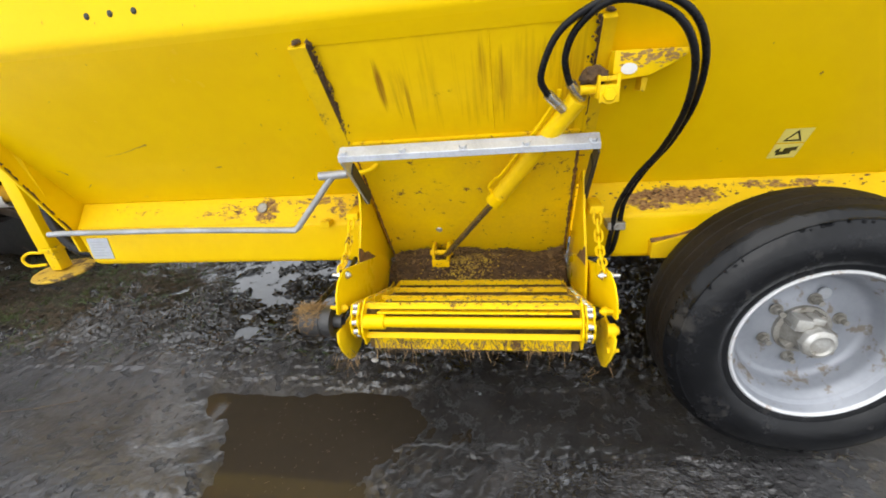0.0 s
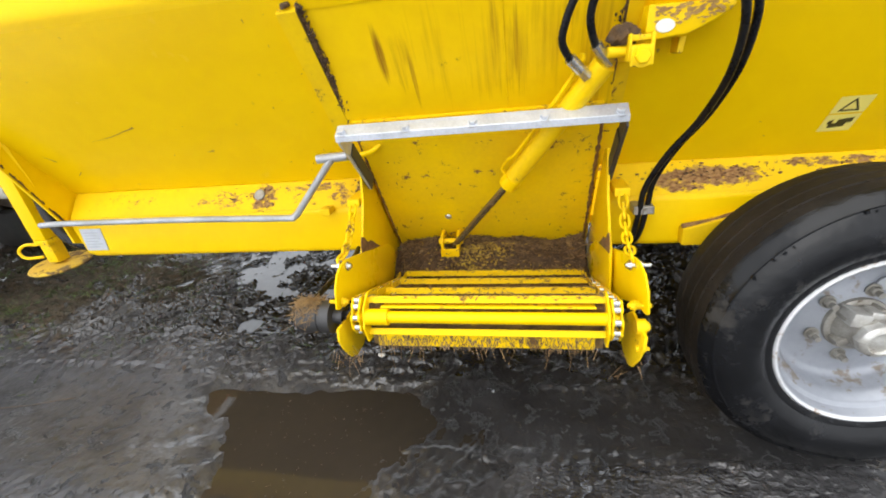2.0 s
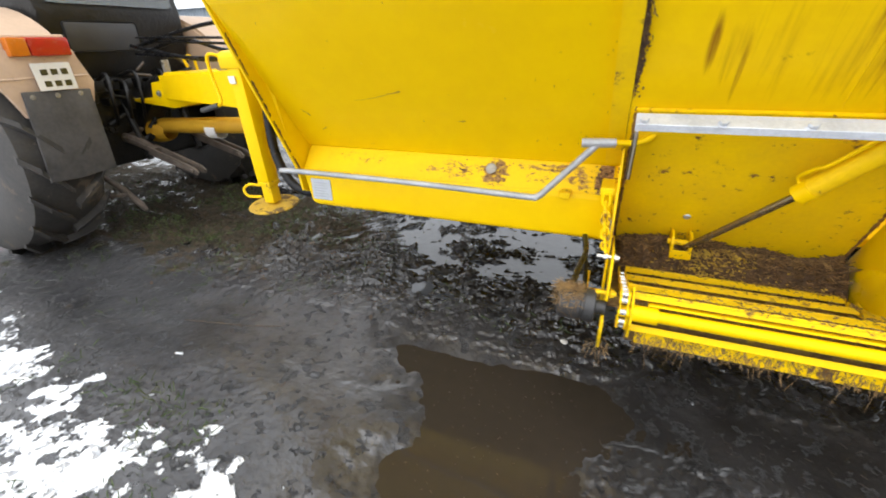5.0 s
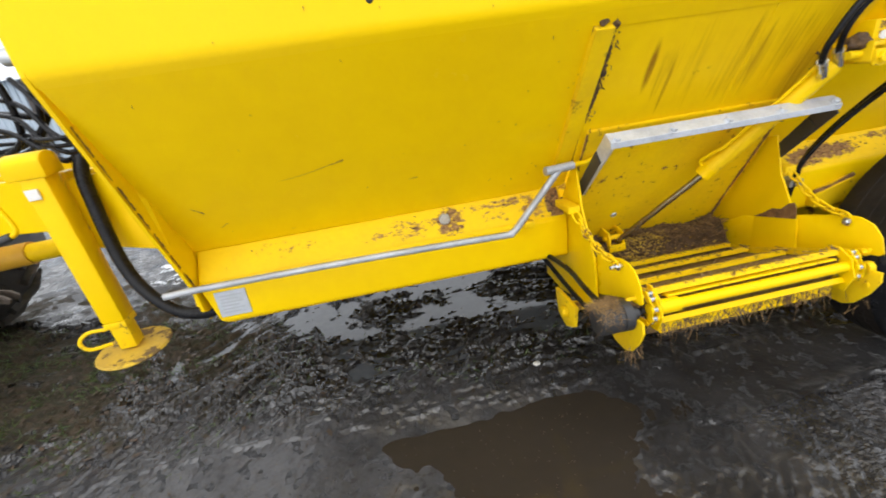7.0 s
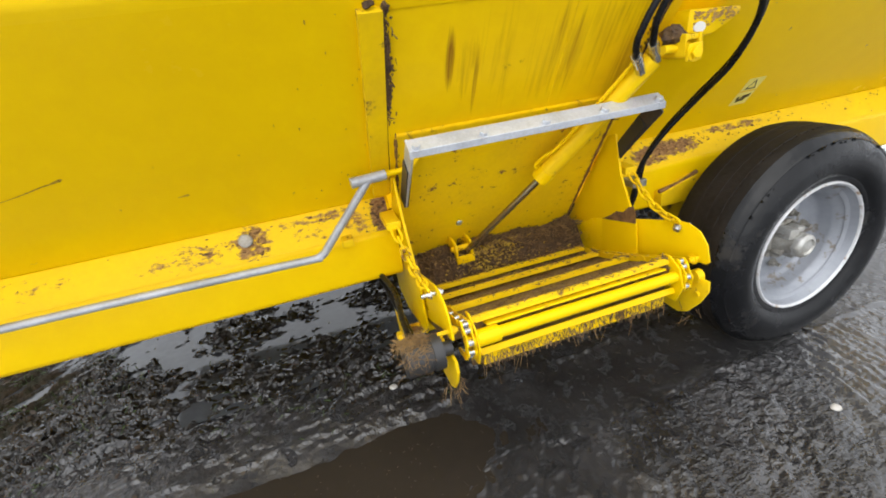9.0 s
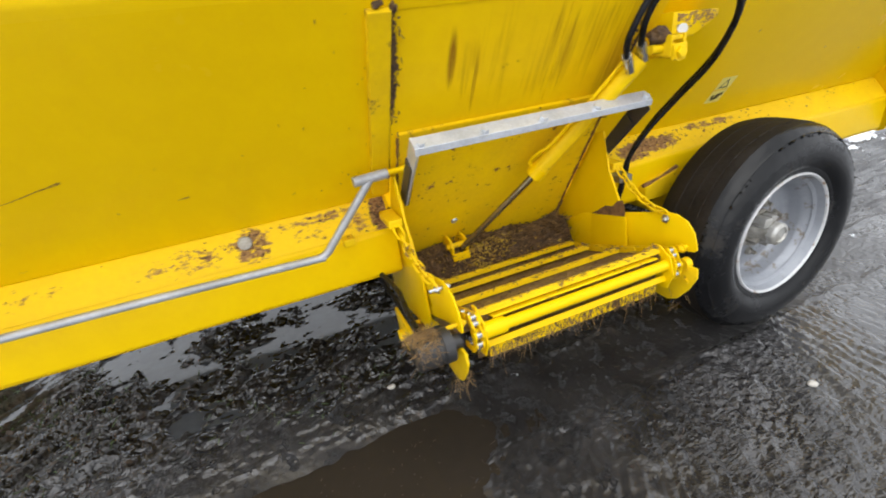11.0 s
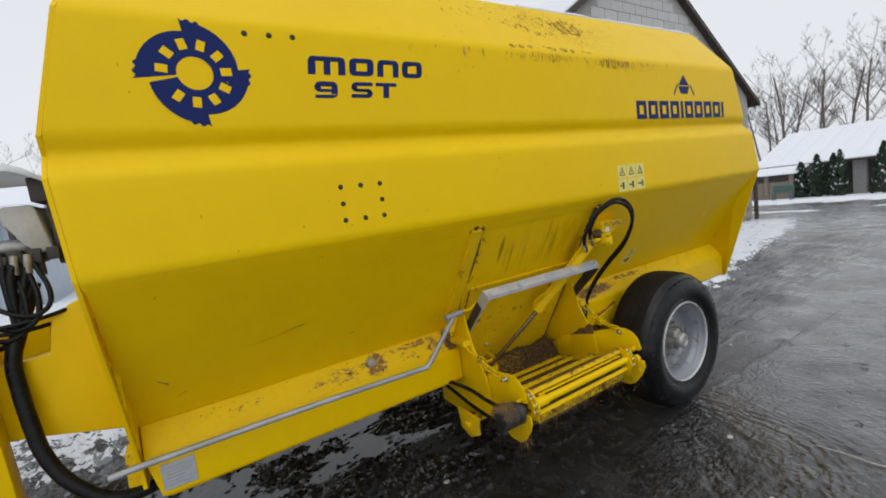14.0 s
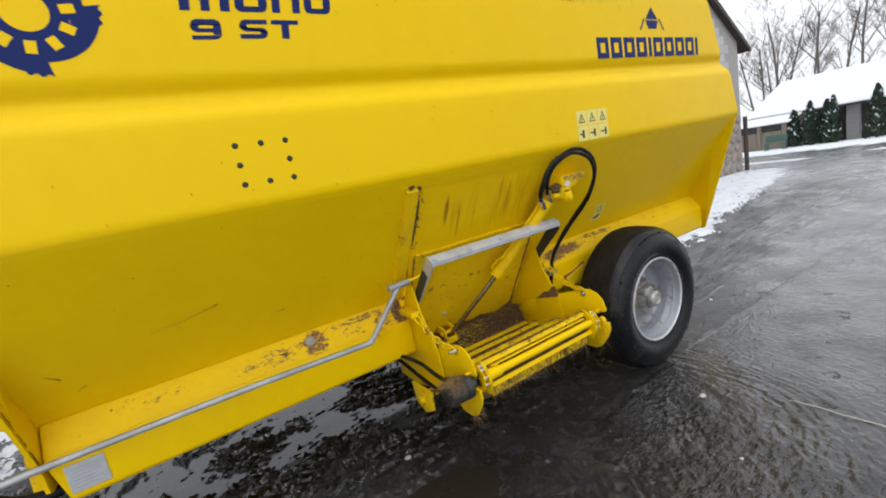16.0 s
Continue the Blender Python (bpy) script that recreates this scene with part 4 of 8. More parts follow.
def lettering(strokes, x0, x1, z0, z1, parent, label):
    """One wide, slightly slanted letter: strokes are (u0, u1, v0, v1, corners cut) in its unit square."""
    bm = bmesh.new()
    w, h, cut = x1 - x0, z1 - z0, 0.016
    for u0, u1, v0, v1, corners in strokes:
        a, b, c, d = x0 + u0 * w, x0 + u1 * w, z0 + v0 * h, z0 + v1 * h
        ring = []
        for key, x, z, sx, sz in (("a", a, c, 1, 1), ("b", b, c, -1, 1), ("c", b, d, -1, -1), ("d", a, d, 1, -1)):
            if key in corners:
                pair = [(x + sx * cut, z), (x + sx * cut * 0.3, z + sz * cut * 0.3), (x, z + sz * cut)]
                ring += pair if key in "bd" else pair[::-1]
            else:
                ring.append((x, z))
        bm.faces.new([bm.verts.new((x + 0.14 * (z - z0), UP, z)) for x, z in ring])
    return part("lettering", bm, M_BLUE, parent, label)


TH = 0.24
GLYPHS = {
    "m": [(0, 1, 1 - TH, 1, "cd"), (0, 0.20, 0, 1 - TH, ""), (0.41, 0.59, 0, 1 - TH, ""), (0.80, 1, 0, 1 - TH, "")],
    "n": [(0, 1, 1 - TH, 1, "cd"), (0, 0.28, 0, 1 - TH, ""), (0.72, 1, 0, 1 - TH, "")],
    "o": [(0, 1, 1 - TH, 1, "cd"), (0, 1, 0, TH, "ab"), (0, 0.28, TH, 1 - TH, ""), (0.72, 1, TH, 1 - TH, "")],
    "9": [(0, 1, 1 - TH, 1, "cd"), (0, 0.27, 0.55, 1 - TH, ""), (0.73, 1, TH, 1 - TH, ""), (0, 0.73, 0.36, 0.55, "a"), (0.03, 1, 0, TH * 0.85, "b")],
    "S": [(0, 1, 1 - TH, 1, "d"), (0, 0.26, 0.58, 1 - TH, ""), (0, 1, 0.38, 0.58, "ac"), (0.74, 1, TH, 0.38, ""), (0, 1, 0, TH, "b")],
    "T": [(0, 1, 1 - TH, 1, ""), (0.36, 0.64, 0, 1 - TH, "")],
}
for ch, x0, x1, z0, z1 in (("m", -0.650, -0.520, 1.962, 2.022), ("o", -0.506, -0.414, 1.962, 2.022), ("n", -0.400, -0.314, 1.962, 2.022), ("o", -0.300, -0.214, 1.962, 2.022),
                           ("9", -0.640, -0.560, 1.885, 1.940), ("S", -0.510, -0.430, 1.887, 1.941), ("T", -0.418, -0.335, 1.887, 1.941)):
    lettering(GLYPHS[ch], x0, x1, z0, z1, wagon, "dark blue letter")
# a maker's word as plain blue bars, with an emblem above
xw = 1.130
for k in range(10):
    x0 = xw
    bm = bmesh.new()
    wdt = 0.092 if k not in (4, 9) else 0.028
    xw += wdt + 0.018
    z0, z1 = 1.790, 1.890
    if wdt < 0.05:
        box(bm, x0, x0 + wdt, UP - 0.0004, UP + 0.0004, z0, z1)
    else:
        for a, b, c, d in ((0, wdt, z0, z0 + 0.026), (0, wdt, z1 - 0.026, z1), (0, 0.027, z0 + 0.026, z1 - 0.026), (wdt - 0.027, wdt, z0 + 0.026, z1 - 0.026)):
            box(bm, x0 + a, x0 + b, UP - 0.0004, UP + 0.0004, c, d)
    part("word_bar", bm, M_BLUE, wagon, "dark blue bar")
bm = bmesh.new()
ez = 1.928
for poly in (((1.545, ez + 0.055), (1.66, ez + 0.055), (1.602, ez + 0.118)), ((1.565, ez + 0.006), (1.64, ez + 0.006), (1.665, ez + 0.050), (1.54, ez + 0.050)),
             ((1.485, ez), (1.50, ez), (1.538, ez + 0.058), (1.528, ez + 0.062)), ((1.72, ez), (1.705, ez), (1.667, ez + 0.058), (1.677, ez + 0.062))):
    bm.faces.new([bm.verts.new((x + 0.017, UP, z)) for x, z in poly])
part("emblem", bm, M_BLUE, wagon, "dark blue winged emblem")

# ---- discharge chute ----
chute = thing("discharge_chute", "", "")
chute.parent = wagon
SIDE = [(0.300, 0.925), (0.262, 0.935), (0.245, 0.87), (0.228, 0.80), (0.134, 0.645), (0.118, 0.50), (0.145, 0.455), (0.41, 0.395), (0.57, 0.40), (0.57, 0.49)]
WING = [(0.42, 0.445), (0.45, 0.50), (0.43, 0.555), (0.36, 0.600), (0.13, 0.668), (0.00, 0.706), (-0.040, 0.708), (-0.078, 0.694), (-0.105, 0.662), (-0.120, 0.610), (-0.110, 0.600), (-0.04, 0.592), (0.10, 0.530), (0.30, 0.455)]
EAR = [(-0.132, 0.552), (-0.138, 0.52), (-0.120, 0.475), (-0.085, 0.425), (-0.05, 0.405), (0.01, 0.405), (0.05, 0.43), (0.085, 0.475), (0.0, 0.545)]
for x, s in ((-0.004, 1), (0.762, -1)):
    plate_x("side_plate", SIDE, x - 0.004, x + 0.004, M_YEL, chute, "yellow chute side plate")
    bm = bmesh.new()
    prism(bm, [(y, z - RISE * x) for y, z in ((0.136, 0.655), (0.140, 0.690), (0.152, 0.712), (0.175, 0.702), (0.20, 0.675), (0.235, 0.668), (0.27, 0.640), (0.31, 0.615))], "x", x + 0.0045 * s, x + 0.006 * s)
    part("grime_patch", bm, M_CAKE, chute, "brown feed stuck in the corner")
    w = x + 0.012 * s
    wing = plate_x("wing", WING, w - 0.003, w + 0.003, M_YEL_CLEAN, chute, "rounded yellow wing plate")
    ear = plate_x("ear", EAR, x + 0.008 * s - 0.004, x + 0.008 * s + 0.004, M_YEL_DUSTY, chute, "yellow bearing ear at the chute's lip")
    if s < 0:  # this side flares outwards towards the lip
        for v in wing.data.vertices:
            v.co.x += 0.10 * (0.42 - v.co.y)
        for v in ear.data.vertices:
            v.co.x += 0.034 + 0.10 * max(0.0, v.co.z - 0.42)
        for yb, zb, r in ((-0.088, 0.545, 0.020), (-0.06, 0.590, 0.011), (-0.105, 0.49, 0.009)):
            bm = bmesh.new()
            tube(bm, [(0.785, yb, zb), (0.808, yb, zb)], r, 16)
            bolt(bm, (0.808, yb, zb), (1, 0, 0), r * 0.6, 0.010)
            part("bearing" if r > 0.015 else "ear_bolt", bm, M_YEL_DUSTY, chute, "", smooth=True, angle=35)
        x += 0.036
    zz = -RISE * x
    bm = bmesh.new()
    tube(bm, [(x - 0.03 * s, -0.012, 0.688 + zz), (x + 0.03 * s, -0.012, 0.688 + zz)], 0.006, 10)
    bolt(bm, (x + 0.018 * s, -0.012, 0.688 + zz), (s, 0, 0), 0.010, 0.009)
    bolt(bm, (x - 0.004 * s, -0.012, 0.688 + zz), (-s, 0, 0), 0.010, 0.009)
    part("pin", bm, M_STEEL, chute, "bright steel pin")
    bm = bmesh.new()
    for yb, zb in ((-0.085, 0.613),):
        tube(bm, [(x - 0.02 * s, yb, zb + zz), (x + 0.035 * s, yb, zb + zz)], 0.006, 8)
        bolt(bm, (x + 0.02 * s, yb, zb + zz), (s, 0, 0), 0.011, 0.010)
    part("stay_bolt", bm, M_YEL_DUSTY, chute)

# chains from the beam down to the wings
for name, a, b in (("chain", (-0.035, 0.218, 0.795), (-0.012, -0.008, 0.698)), ("chain", (0.802, 0.225, 0.80), (0.784, -0.008, 0.706))):
    ch = thing(name, "", "")
    ch.parent = wagon
    p, q = L(*a), L(*b)
    sag = 0.028
    k = 8
    pts = [p.lerp(q, i / k) - Vector((0, 0, sag * math.sin(math.pi * i / k))) for i in range(k + 1)]
    for i in range(k):
        c, d = (pts[i] + pts[i + 1]) / 2, (pts[i + 1] - pts[i])
        ln = d.length * 0.5 + 0.0075
        u = d.normalized()
        sd = u.cross(Vector((1, 0, 0.3) if i % 2 else (0.2, 0.7, -0.7))).normalized()
        loop = [c + u * max(-ln, min(ln, 1.25 * ln * math.cos(t))) + sd * (0.0115 * math.sin(t)) for t in [2 * math.pi * j / 14 for j in range(15)]]
        bm = bmesh.new()
        tube(bm, loop, 0.0040, 7, caps=False)
        part("link", bm, M_YEL_DUSTY, ch)
    bm = bmesh.new()
    box(bm, p.x - 0.022, p.x + 0.022, p.y + 0.002, 0.335, p.z - 0.004, p.z + 0.022, 0.004)
    part("anchor_lug", bm, M_YEL_DUSTY, ch, "yellow lug on the beam")

# conveyor: deck, slats, side chains, front shaft
conv = thing("slat_conveyor", "", "")
conv.parent = wagon
X0, X1 = 0.066, 0.722
bm = bmesh.new()
prism(bm, [(0.52, 0.425), (0.30, 0.452), (-0.02, 0.570), (-0.045, 0.555), (-0.045, 0.548), (0.30, 0.438), (0.52, 0.405)], "x", 0.012, 0.752, 0.001)
part("deck", bm, material("deck_under_feed", (0.20, 0.125, 0.03), 0.75, second=(0.10, 0.055, 0.02), scale=22, mix=0.8, bump=0.7, bump_scale=90, dirt=(0.45, 0.30, 0.02), dirt_amount=0.35, dirt_scale=16), conv, "feed-covered steel deck")
SLATS = [(0.375, 0.478), (0.285, 0.492), (0.128, 0.541), (-0.048, 0.612)]
for k, (y, z) in enumerate(SLATS):
    a = math.atan2(-0.372, 1.0) if k else math.atan2(-0.2, 1.0)
    bm = bmesh.new()
    box(bm, X0, X1, -0.0075, 0.0075, -0.004, 0.003, 0.0015, pose(0, y, z - RISE * 0.4, math.degrees(a), 0, 0))
    box(bm, X0, X1, -0.0075, -0.0035, -0.016, -0.004, 0.001, pose(0, y, z - RISE * 0.4, math.degrees(a), 0, 0))
    part("slat", bm, M_YEL_DUSTY, conv, "yellow conveyor slat")
bm = bmesh.new()
box(bm, X0 - 0.006, X1 + 0.006, -0.0095, 0.0095, -0.004, 0.004, 0.0015, pose(0, -0.086, 0.518, 62, 0, 0))
part("slat", bm, M_YEL, conv)
bm = bmesh.new()
box(bm, X0 + 0.05, X1 - 0.03, -0.024, 0.014, -0.003, 0.003, 0.001, pose(0, -0.052, 0.582, -18, 0, 0))
part("lip_plate", bm, M_YEL_WORN, conv, "brown-smeared yellow lip plate")
bm = bmesh.new()
box(bm, X0 + 0.03, X1 - 0.03, -0.079, -0.074, 0.464, 0.508, 0.001)
part("scraper", bm, M_YEL_WORN, conv, "dirty scraper strip hung with straw")
bm = bmesh.new()
box(bm, X0 + 0.004, X1 - 0.004, -0.053, -0.047, 0.450, 0.556, 0.001)
part("apron", bm, bpy.data.materials["deck_under_feed"], conv, "feed-stained apron behind the shaft")
bar("front_shaft", [(X0 - 0.02, -0.088, 0.567), (X1 + 0.03, -0.085, 0.572)], 0.0165, M_YEL, conv, "yellow front shaft", 20)
bar("bushing", [(X0 + 0.012, -0.088, 0.567), (X0 + 0.075, -0.088, 0.568)], 0.023, M_YEL, conv, "", 20)
for x in (X0 - 0.012, X1 + 0.016):
    run = [(0.36, 0.470), (0.30, 0.476), (-0.045, 0.602)] + [(-0.062 - 0.048 * math.sin(t), 0.562 + 0.048 * math.cos(t)) for t in (0.2, 0.7, 1.2, 1.7, 2.2, 2.7)] + [(-0.03, 0.512)]
    path = spline([L(x, y, z) for y, z in run], 6)
    seg, acc = [path[0]], 0.0
    for p, q in zip(path, path[1:]):
        acc += (q - p).length
        if acc >= 0.030:
            seg.append(q)
            acc = 0.0
    cch = thing("drive_chain", "", "")
    cch.parent = conv
    for i, (p, q) in enumerate(zip(seg, seg[1:])):
        d = (q - p).normalized()
        w = 0.009 if i % 2 else 0.012
        up = Vector((1, 0, 0)).cross(d).normalized()
        for sx in (-w, w):
            bm = bmesh.new()
            vs = []
            for e, ang0 in ((p, math.pi / 2), (q, -math.pi / 2)):
                for t in range(5):
                    an = ang0 + math.pi * t / 4
                    vs.append(e + d * (0.010 * math.cos(an)) + up * (0.010 * math.sin(an)) + Vector((sx, 0, 0)))
            lo = [bm.verts.new(v + Vector((-0.0015, 0, 0))) for v in vs]
            hi = [bm.verts.new(v + Vector((0.0015, 0, 0))) for v in vs]
            bm.faces.new(lo), bm.faces.new(hi[::-1])
            for t in range(10):
                bm.faces.new((lo[t], lo[(t + 1) % 10], hi[(t + 1) % 10], hi[t]))
            part("link_plate", bm, M_YEL_DUSTY if i < len(seg) - 9 else M_YEL, cch)
        bm = bmesh.new()
        tube(bm, [q - Vector((0.009, 0, 0)), q + Vector((0.009, 0, 0))], 0.0085, 10)
        part("roller", bm, M_STEEL, cch)
    bm = bmesh.new()
    for y, z in SLATS[2:3]:
        box(bm, x - 0.010, x + 0.030 if x < 0.4 else x + 0.010, y - 0.02, y + 0.02, z - RISE * 0.4 - 0.012, z - RISE * 0.4 - 0.004, 0.001)
    part("slat_lug", bm, M_YEL, conv)
bm = bmesh.new()
prism(bm, [(-0.03, 0.62), (-0.055, 0.625), (-0.098, 0.60), (-0.118, 0.545), (-0.098, 0.49), (-0.065, 0.485), (-0.075, 0.54), (-0.06, 0.59)], "x", X0 + 0.006, X0 + 0.012, 0.001)
part("chain_guard", bm, M_YEL, conv)
bm = bmesh.new()
prism(bm, [(-0.03, 0.615), (-0.055, 0.62), (-0.098, 0.595), (-0.118, 0.54), (-0.098, 0.485), (-0.065, 0.48), (-0.075, 0.535), (-0.06, 0.585)], "x", X1 - 0.006, X1, 0.001)
part("chain_guard", bm, M_YEL, conv)
# hydraulic motor at the end of the shaft
motor = thing("hydraulic_motor", "", "")
motor.parent = wagon
bm = bmesh.new()
lathe(bm, [(0, -0.108), (0.040, -0.108), (0.046, -0.103), (0.046, -0.045), (0.043, -0.043), (0.043, -0.036), (0.047, -0.034), (0.047, -0.008), (0.02, -0.006), (0.02, 0.02)], 32, Matrix.Translation((-0.012, -0.088, 0.566)) @ Matrix.Rotation(-math.pi / 2, 4, "Z"))
part("housing", bm, M_BLACK, motor, "black dirty motor housing", smooth=True, angle=40)
hose("feed_hose", [(-0.09, -0.06, 0.60), (-0.085, 0.06, 0.60), (-0.075, 0.20, 0.60), (-0.10, 0.38, 0.60), (-0.15, 0.55, 0.62)], 0.009, M_HOSE, motor, "black hydraulic hose")
hose("feed_hose", [(-0.06, -0.06, 0.52), (-0.06, 0.08, 0.50), (-0.07, 0.22, 0.52), (-0.10, 0.40, 0.58), (-0.15, 0.57, 0.61)], 0.0085, M_HOSE, motor)
plate_x("motor_bracket", [(0.16, 0.46), (0.33, 0.46), (0.31, 0.36), (0.24, 0.335), (0.17, 0.37)], -0.07, -0.055, M_YEL_DUSTY, chute, "yellow bearing plate")
bm = bmesh.new()
bolt(bm, (-0.072, 0.235, 0.405), (-1, 0, 0), 0.02, 0.018)
part("bearing_bolt", bm, M_YEL_DUSTY, chute)
bar("rear_shaft", [(-0.06, 0.25, 0.41), (0.80, 0.25, 0.41)], 0.02, M_YEL_WORN, conv)

# hydraulic cylinder that lifts the door
cyl = thing("door_cylinder", "", "")
cyl.parent = wagon
T, E, G = Vector((0.722, 0.051, 1.191)), Vector((0.475, 0.254, 0.846)), Vector((0.252, 0.432, 0.560))
ax = (E - T).normalized()
for nm, p, q, r, m, lb in (("barrel", T + ax * 0.03, E, 0.0275, M_YEL_DUSTY, "yellow cylinder barrel"), ("gland", E - ax * 0.028, E + ax * 0.012, 0.030, M_YEL, ""), ("piston_rod", E, G, 0.0115, M_RODSTEEL, "dark oily piston rod")):
    bm = bmesh.new()
    tube(bm, [L(*p), L(*q)], r, 24)
    bmesh.ops.bevel(bm, geom=[e for e in bm.edges if e.is_manifold and e.calc_face_angle(0) > 1], offset=0.003, segments=2, affect="EDGES")
    part(nm, bm, m, cyl, lb, smooth=True, angle=30)
sdv = ax.cross(Vector((0, -1, 0.3))).normalized()
if sdv.x > 0:
    sdv = -sdv
hose("feed_pipe", [T + ax * 0.045 + sdv * 0.055 + Vector((0, -0.02, 0)), T + ax * 0.07 + sdv * 0.045 + Vector((0, -0.02, 0)), T + ax * 0.20 + sdv * 0.040 + Vector((0, -0.02, 0)), E - ax * 0.10 + sdv * 0.040 + Vector((0, -0.02, 0)), E - ax * 0.07 + sdv * 0.046 + Vector((0, -0.015, 0)), E - ax * 0.025 + sdv * 0.045, E - ax * 0.012 + sdv * 0.030], 0.0055, M_YEL, cyl, "thin yellow pipe")
# lug on the door
bm = bmesh.new()
for x in (0.202, 0.262):
    prism(bm, [(0.53, 0.515), (0.53, 0.590), (0.47, 0.606), (0.425, 0.598), (0.412, 0.572), (0.420, 0.525)], "x", x, x + 0.010, 0.002)
tube(bm, [(0.192, 0.440, 0.572), (0.285, 0.440, 0.572)], 0.011, 12)
box(bm, 0.202, 0.272, 0.405, 0.413, 0.520, 0.552, 0.002)
part("rod_lug", bm, M_YEL_WORN, wagon, "yellow lug crusted with feed", smooth=True, angle=40)
# upper bracket and clevis
brk = thing("cylinder_bracket", "", "")
brk.parent = wagon
bm = bmesh.new()
prism(bm, [(0.785, 1.268), (0.955, 1.262), (0.955, 1.248), (0.925, 1.228), (0.87, 1.204), (0.80, 1.198), (0.782, 1.215)], "y", 0.035, 0.135, 0.004)
part("gusset", bm, M_YEL, brk, "yellow leaf-shaped gusset with caked dirt", smooth=True, angle=35)
bm = bmesh.new()
for k in range(110):
    x = rnd.uniform(0.80, 0.945)
    z = 1.262 - abs(rnd.gauss(0, 0.02)) - (0.0 if x < 0.9 else 0.0)
    if z < 1.212 + max(0, x - 0.86) * 0.35:
        continue
    r = rnd.uniform(0.0012, 0.004)
    c = Vector((x, 0.0345 - 0.00002 * k, z))
    vs = [bm.verts.new(c + Vector((2.0 * r * math.cos(t + k), -0.0006, r * math.sin(t + k) * rnd.uniform(0.5, 1.3)))) for t in (0, 1.25, 2.5, 3.77, 5.0)]
    bm.faces.new(vs)
tagged(part("caked_dirt", bm, material("pale_feed_crust", (0.42, 0.25, 0.06), 0.8, second=(0.26, 0.14, 0.04), scale=60, mix=0.8), brk), kind="stuff")
bm = bmesh.new()
lathe(bm, [(0, -0.0015), (0.0175, -0.0015), (0.0175, 0.001)], 28, Matrix.Translation((0.820, 0.0335, 1.224)) @ Matrix.Diagonal((1.1, 1, 0.75, 1)))
part("round_sticker", bm, M_WHITE, brk, "round white sticker")
bm = bmesh.new()
box(bm, 0.742, 0.748, -0.005, 0.11, 1.160, 1.215, 0.002)
box(bm, 0.786, 0.794, -0.005, 0.11, 1.152, 1.215, 0.002)
tube(bm, [(0.705, 0.030, 1.182), (0.80, 0.030, 1.182)], 0.012, 14)
box(bm, 0.742, 0.795, 0.0, 0.008, 1.200, 1.212, 0.002)
box(bm, 0.745, 0.792, -0.012, -0.004, 1.150, 1.192, 0.002)
part("clevis", bm, M_YEL_DUSTY, brk, "yellow clevis", smooth=True, angle=40)
bm = bmesh.new()
bolt(bm, (0.768, -0.012, 1.170), (0, -1, 0), 0.017, 0.012)
part("clevis_bolt", bm, M_YEL_DUSTY, brk)
bm = bmesh.new()
bmesh.ops.create_icosphere(bm, subdivisions=3, radius=0.03, matrix=Matrix.Translation((0.738, 0.035, 1.213)) @ Matrix.Diagonal((1.1, 0.8, 0.75, 1)))
for vv in bm.verts:
    vv.co += (vv.co - Vector((0.738, 0.035, 1.213))) * 0.55 * noise.noise(vv.co * 70)
part("dirt_clump", bm, M_GRIME, brk, "clump of feed and dust")
bm = bmesh.new()
prism(bm, [(0.862, 1.20), (0.878, 1.20), (0.872, 1.165), (0.860, 1.168)], "y", 0.07, 0.125, 0.002)
part("tab", bm, M_YEL_DUSTY, brk)
# two hoses that loop over the bracket
HA = [(0.648, 0.046, 1.162), (0.622, 0.028, 1.188), (0.606, 0.0, 1.238), (0.655, -0.03, 1.335), (0.79, -0.05, 1.392), (0.91, -0.042, 1.355), (0.972, -0.015, 1.27), (0.994, 0.06, 1.15), (0.984, 0.17, 1.03), (0.935, 0.225, 0.935), (0.897, 0.27, 0.83), (0.888, 0.285, 0.74), (0.872, 0.31, 0.63), (0.84, 0.42, 0.54)]
HB = [(0.700, 0.05, 1.186), (0.678, 0.035, 1.212), (0.664, 0.008, 1.272), (0.690, -0.022, 1.335)] + [(x - 0.026, y - 0.014, z - 0.016) for x, y, z in HA[4:]]
for pts in (HA, HB):
    hs = hose("hydraulic_hose", pts, 0.0088, M_HOSE, wagon, "black rubber hydraulic hose looping to the cylinder")
    a, b = Vector(pts[0]), Vector(pts[1])
    bm = bmesh.new()
    tube(bm, [L(*(a.lerp(b, -0.75))), L(*(a.lerp(b, -0.1)))], 0.0135, 6)
    tube(bm, [L(*(a.lerp(b, -0.1))), L(*(a.lerp(b, 0.9)))], 0.0135, 14)
    part("fitting", bm, M_STEEL, hs, "steel hose fitting", smooth=True, angle=40)
bm = bmesh.new()
box(bm, 0.846, 0.905, 0.262, 0.325, 0.715, 0.742, 0.004)
bolt(bm, (0.876, 0.262, 0.728), (0, -1, 0), 0.008, 0.012)
part("hose_clamp", bm, M_HUB, wagon, "grey hose clamp")

# ---- drawbar, jack and hydraulics at the wagon's front ----
drawbar = thing("drawbar", "", "")
drawbar.parent = wagon


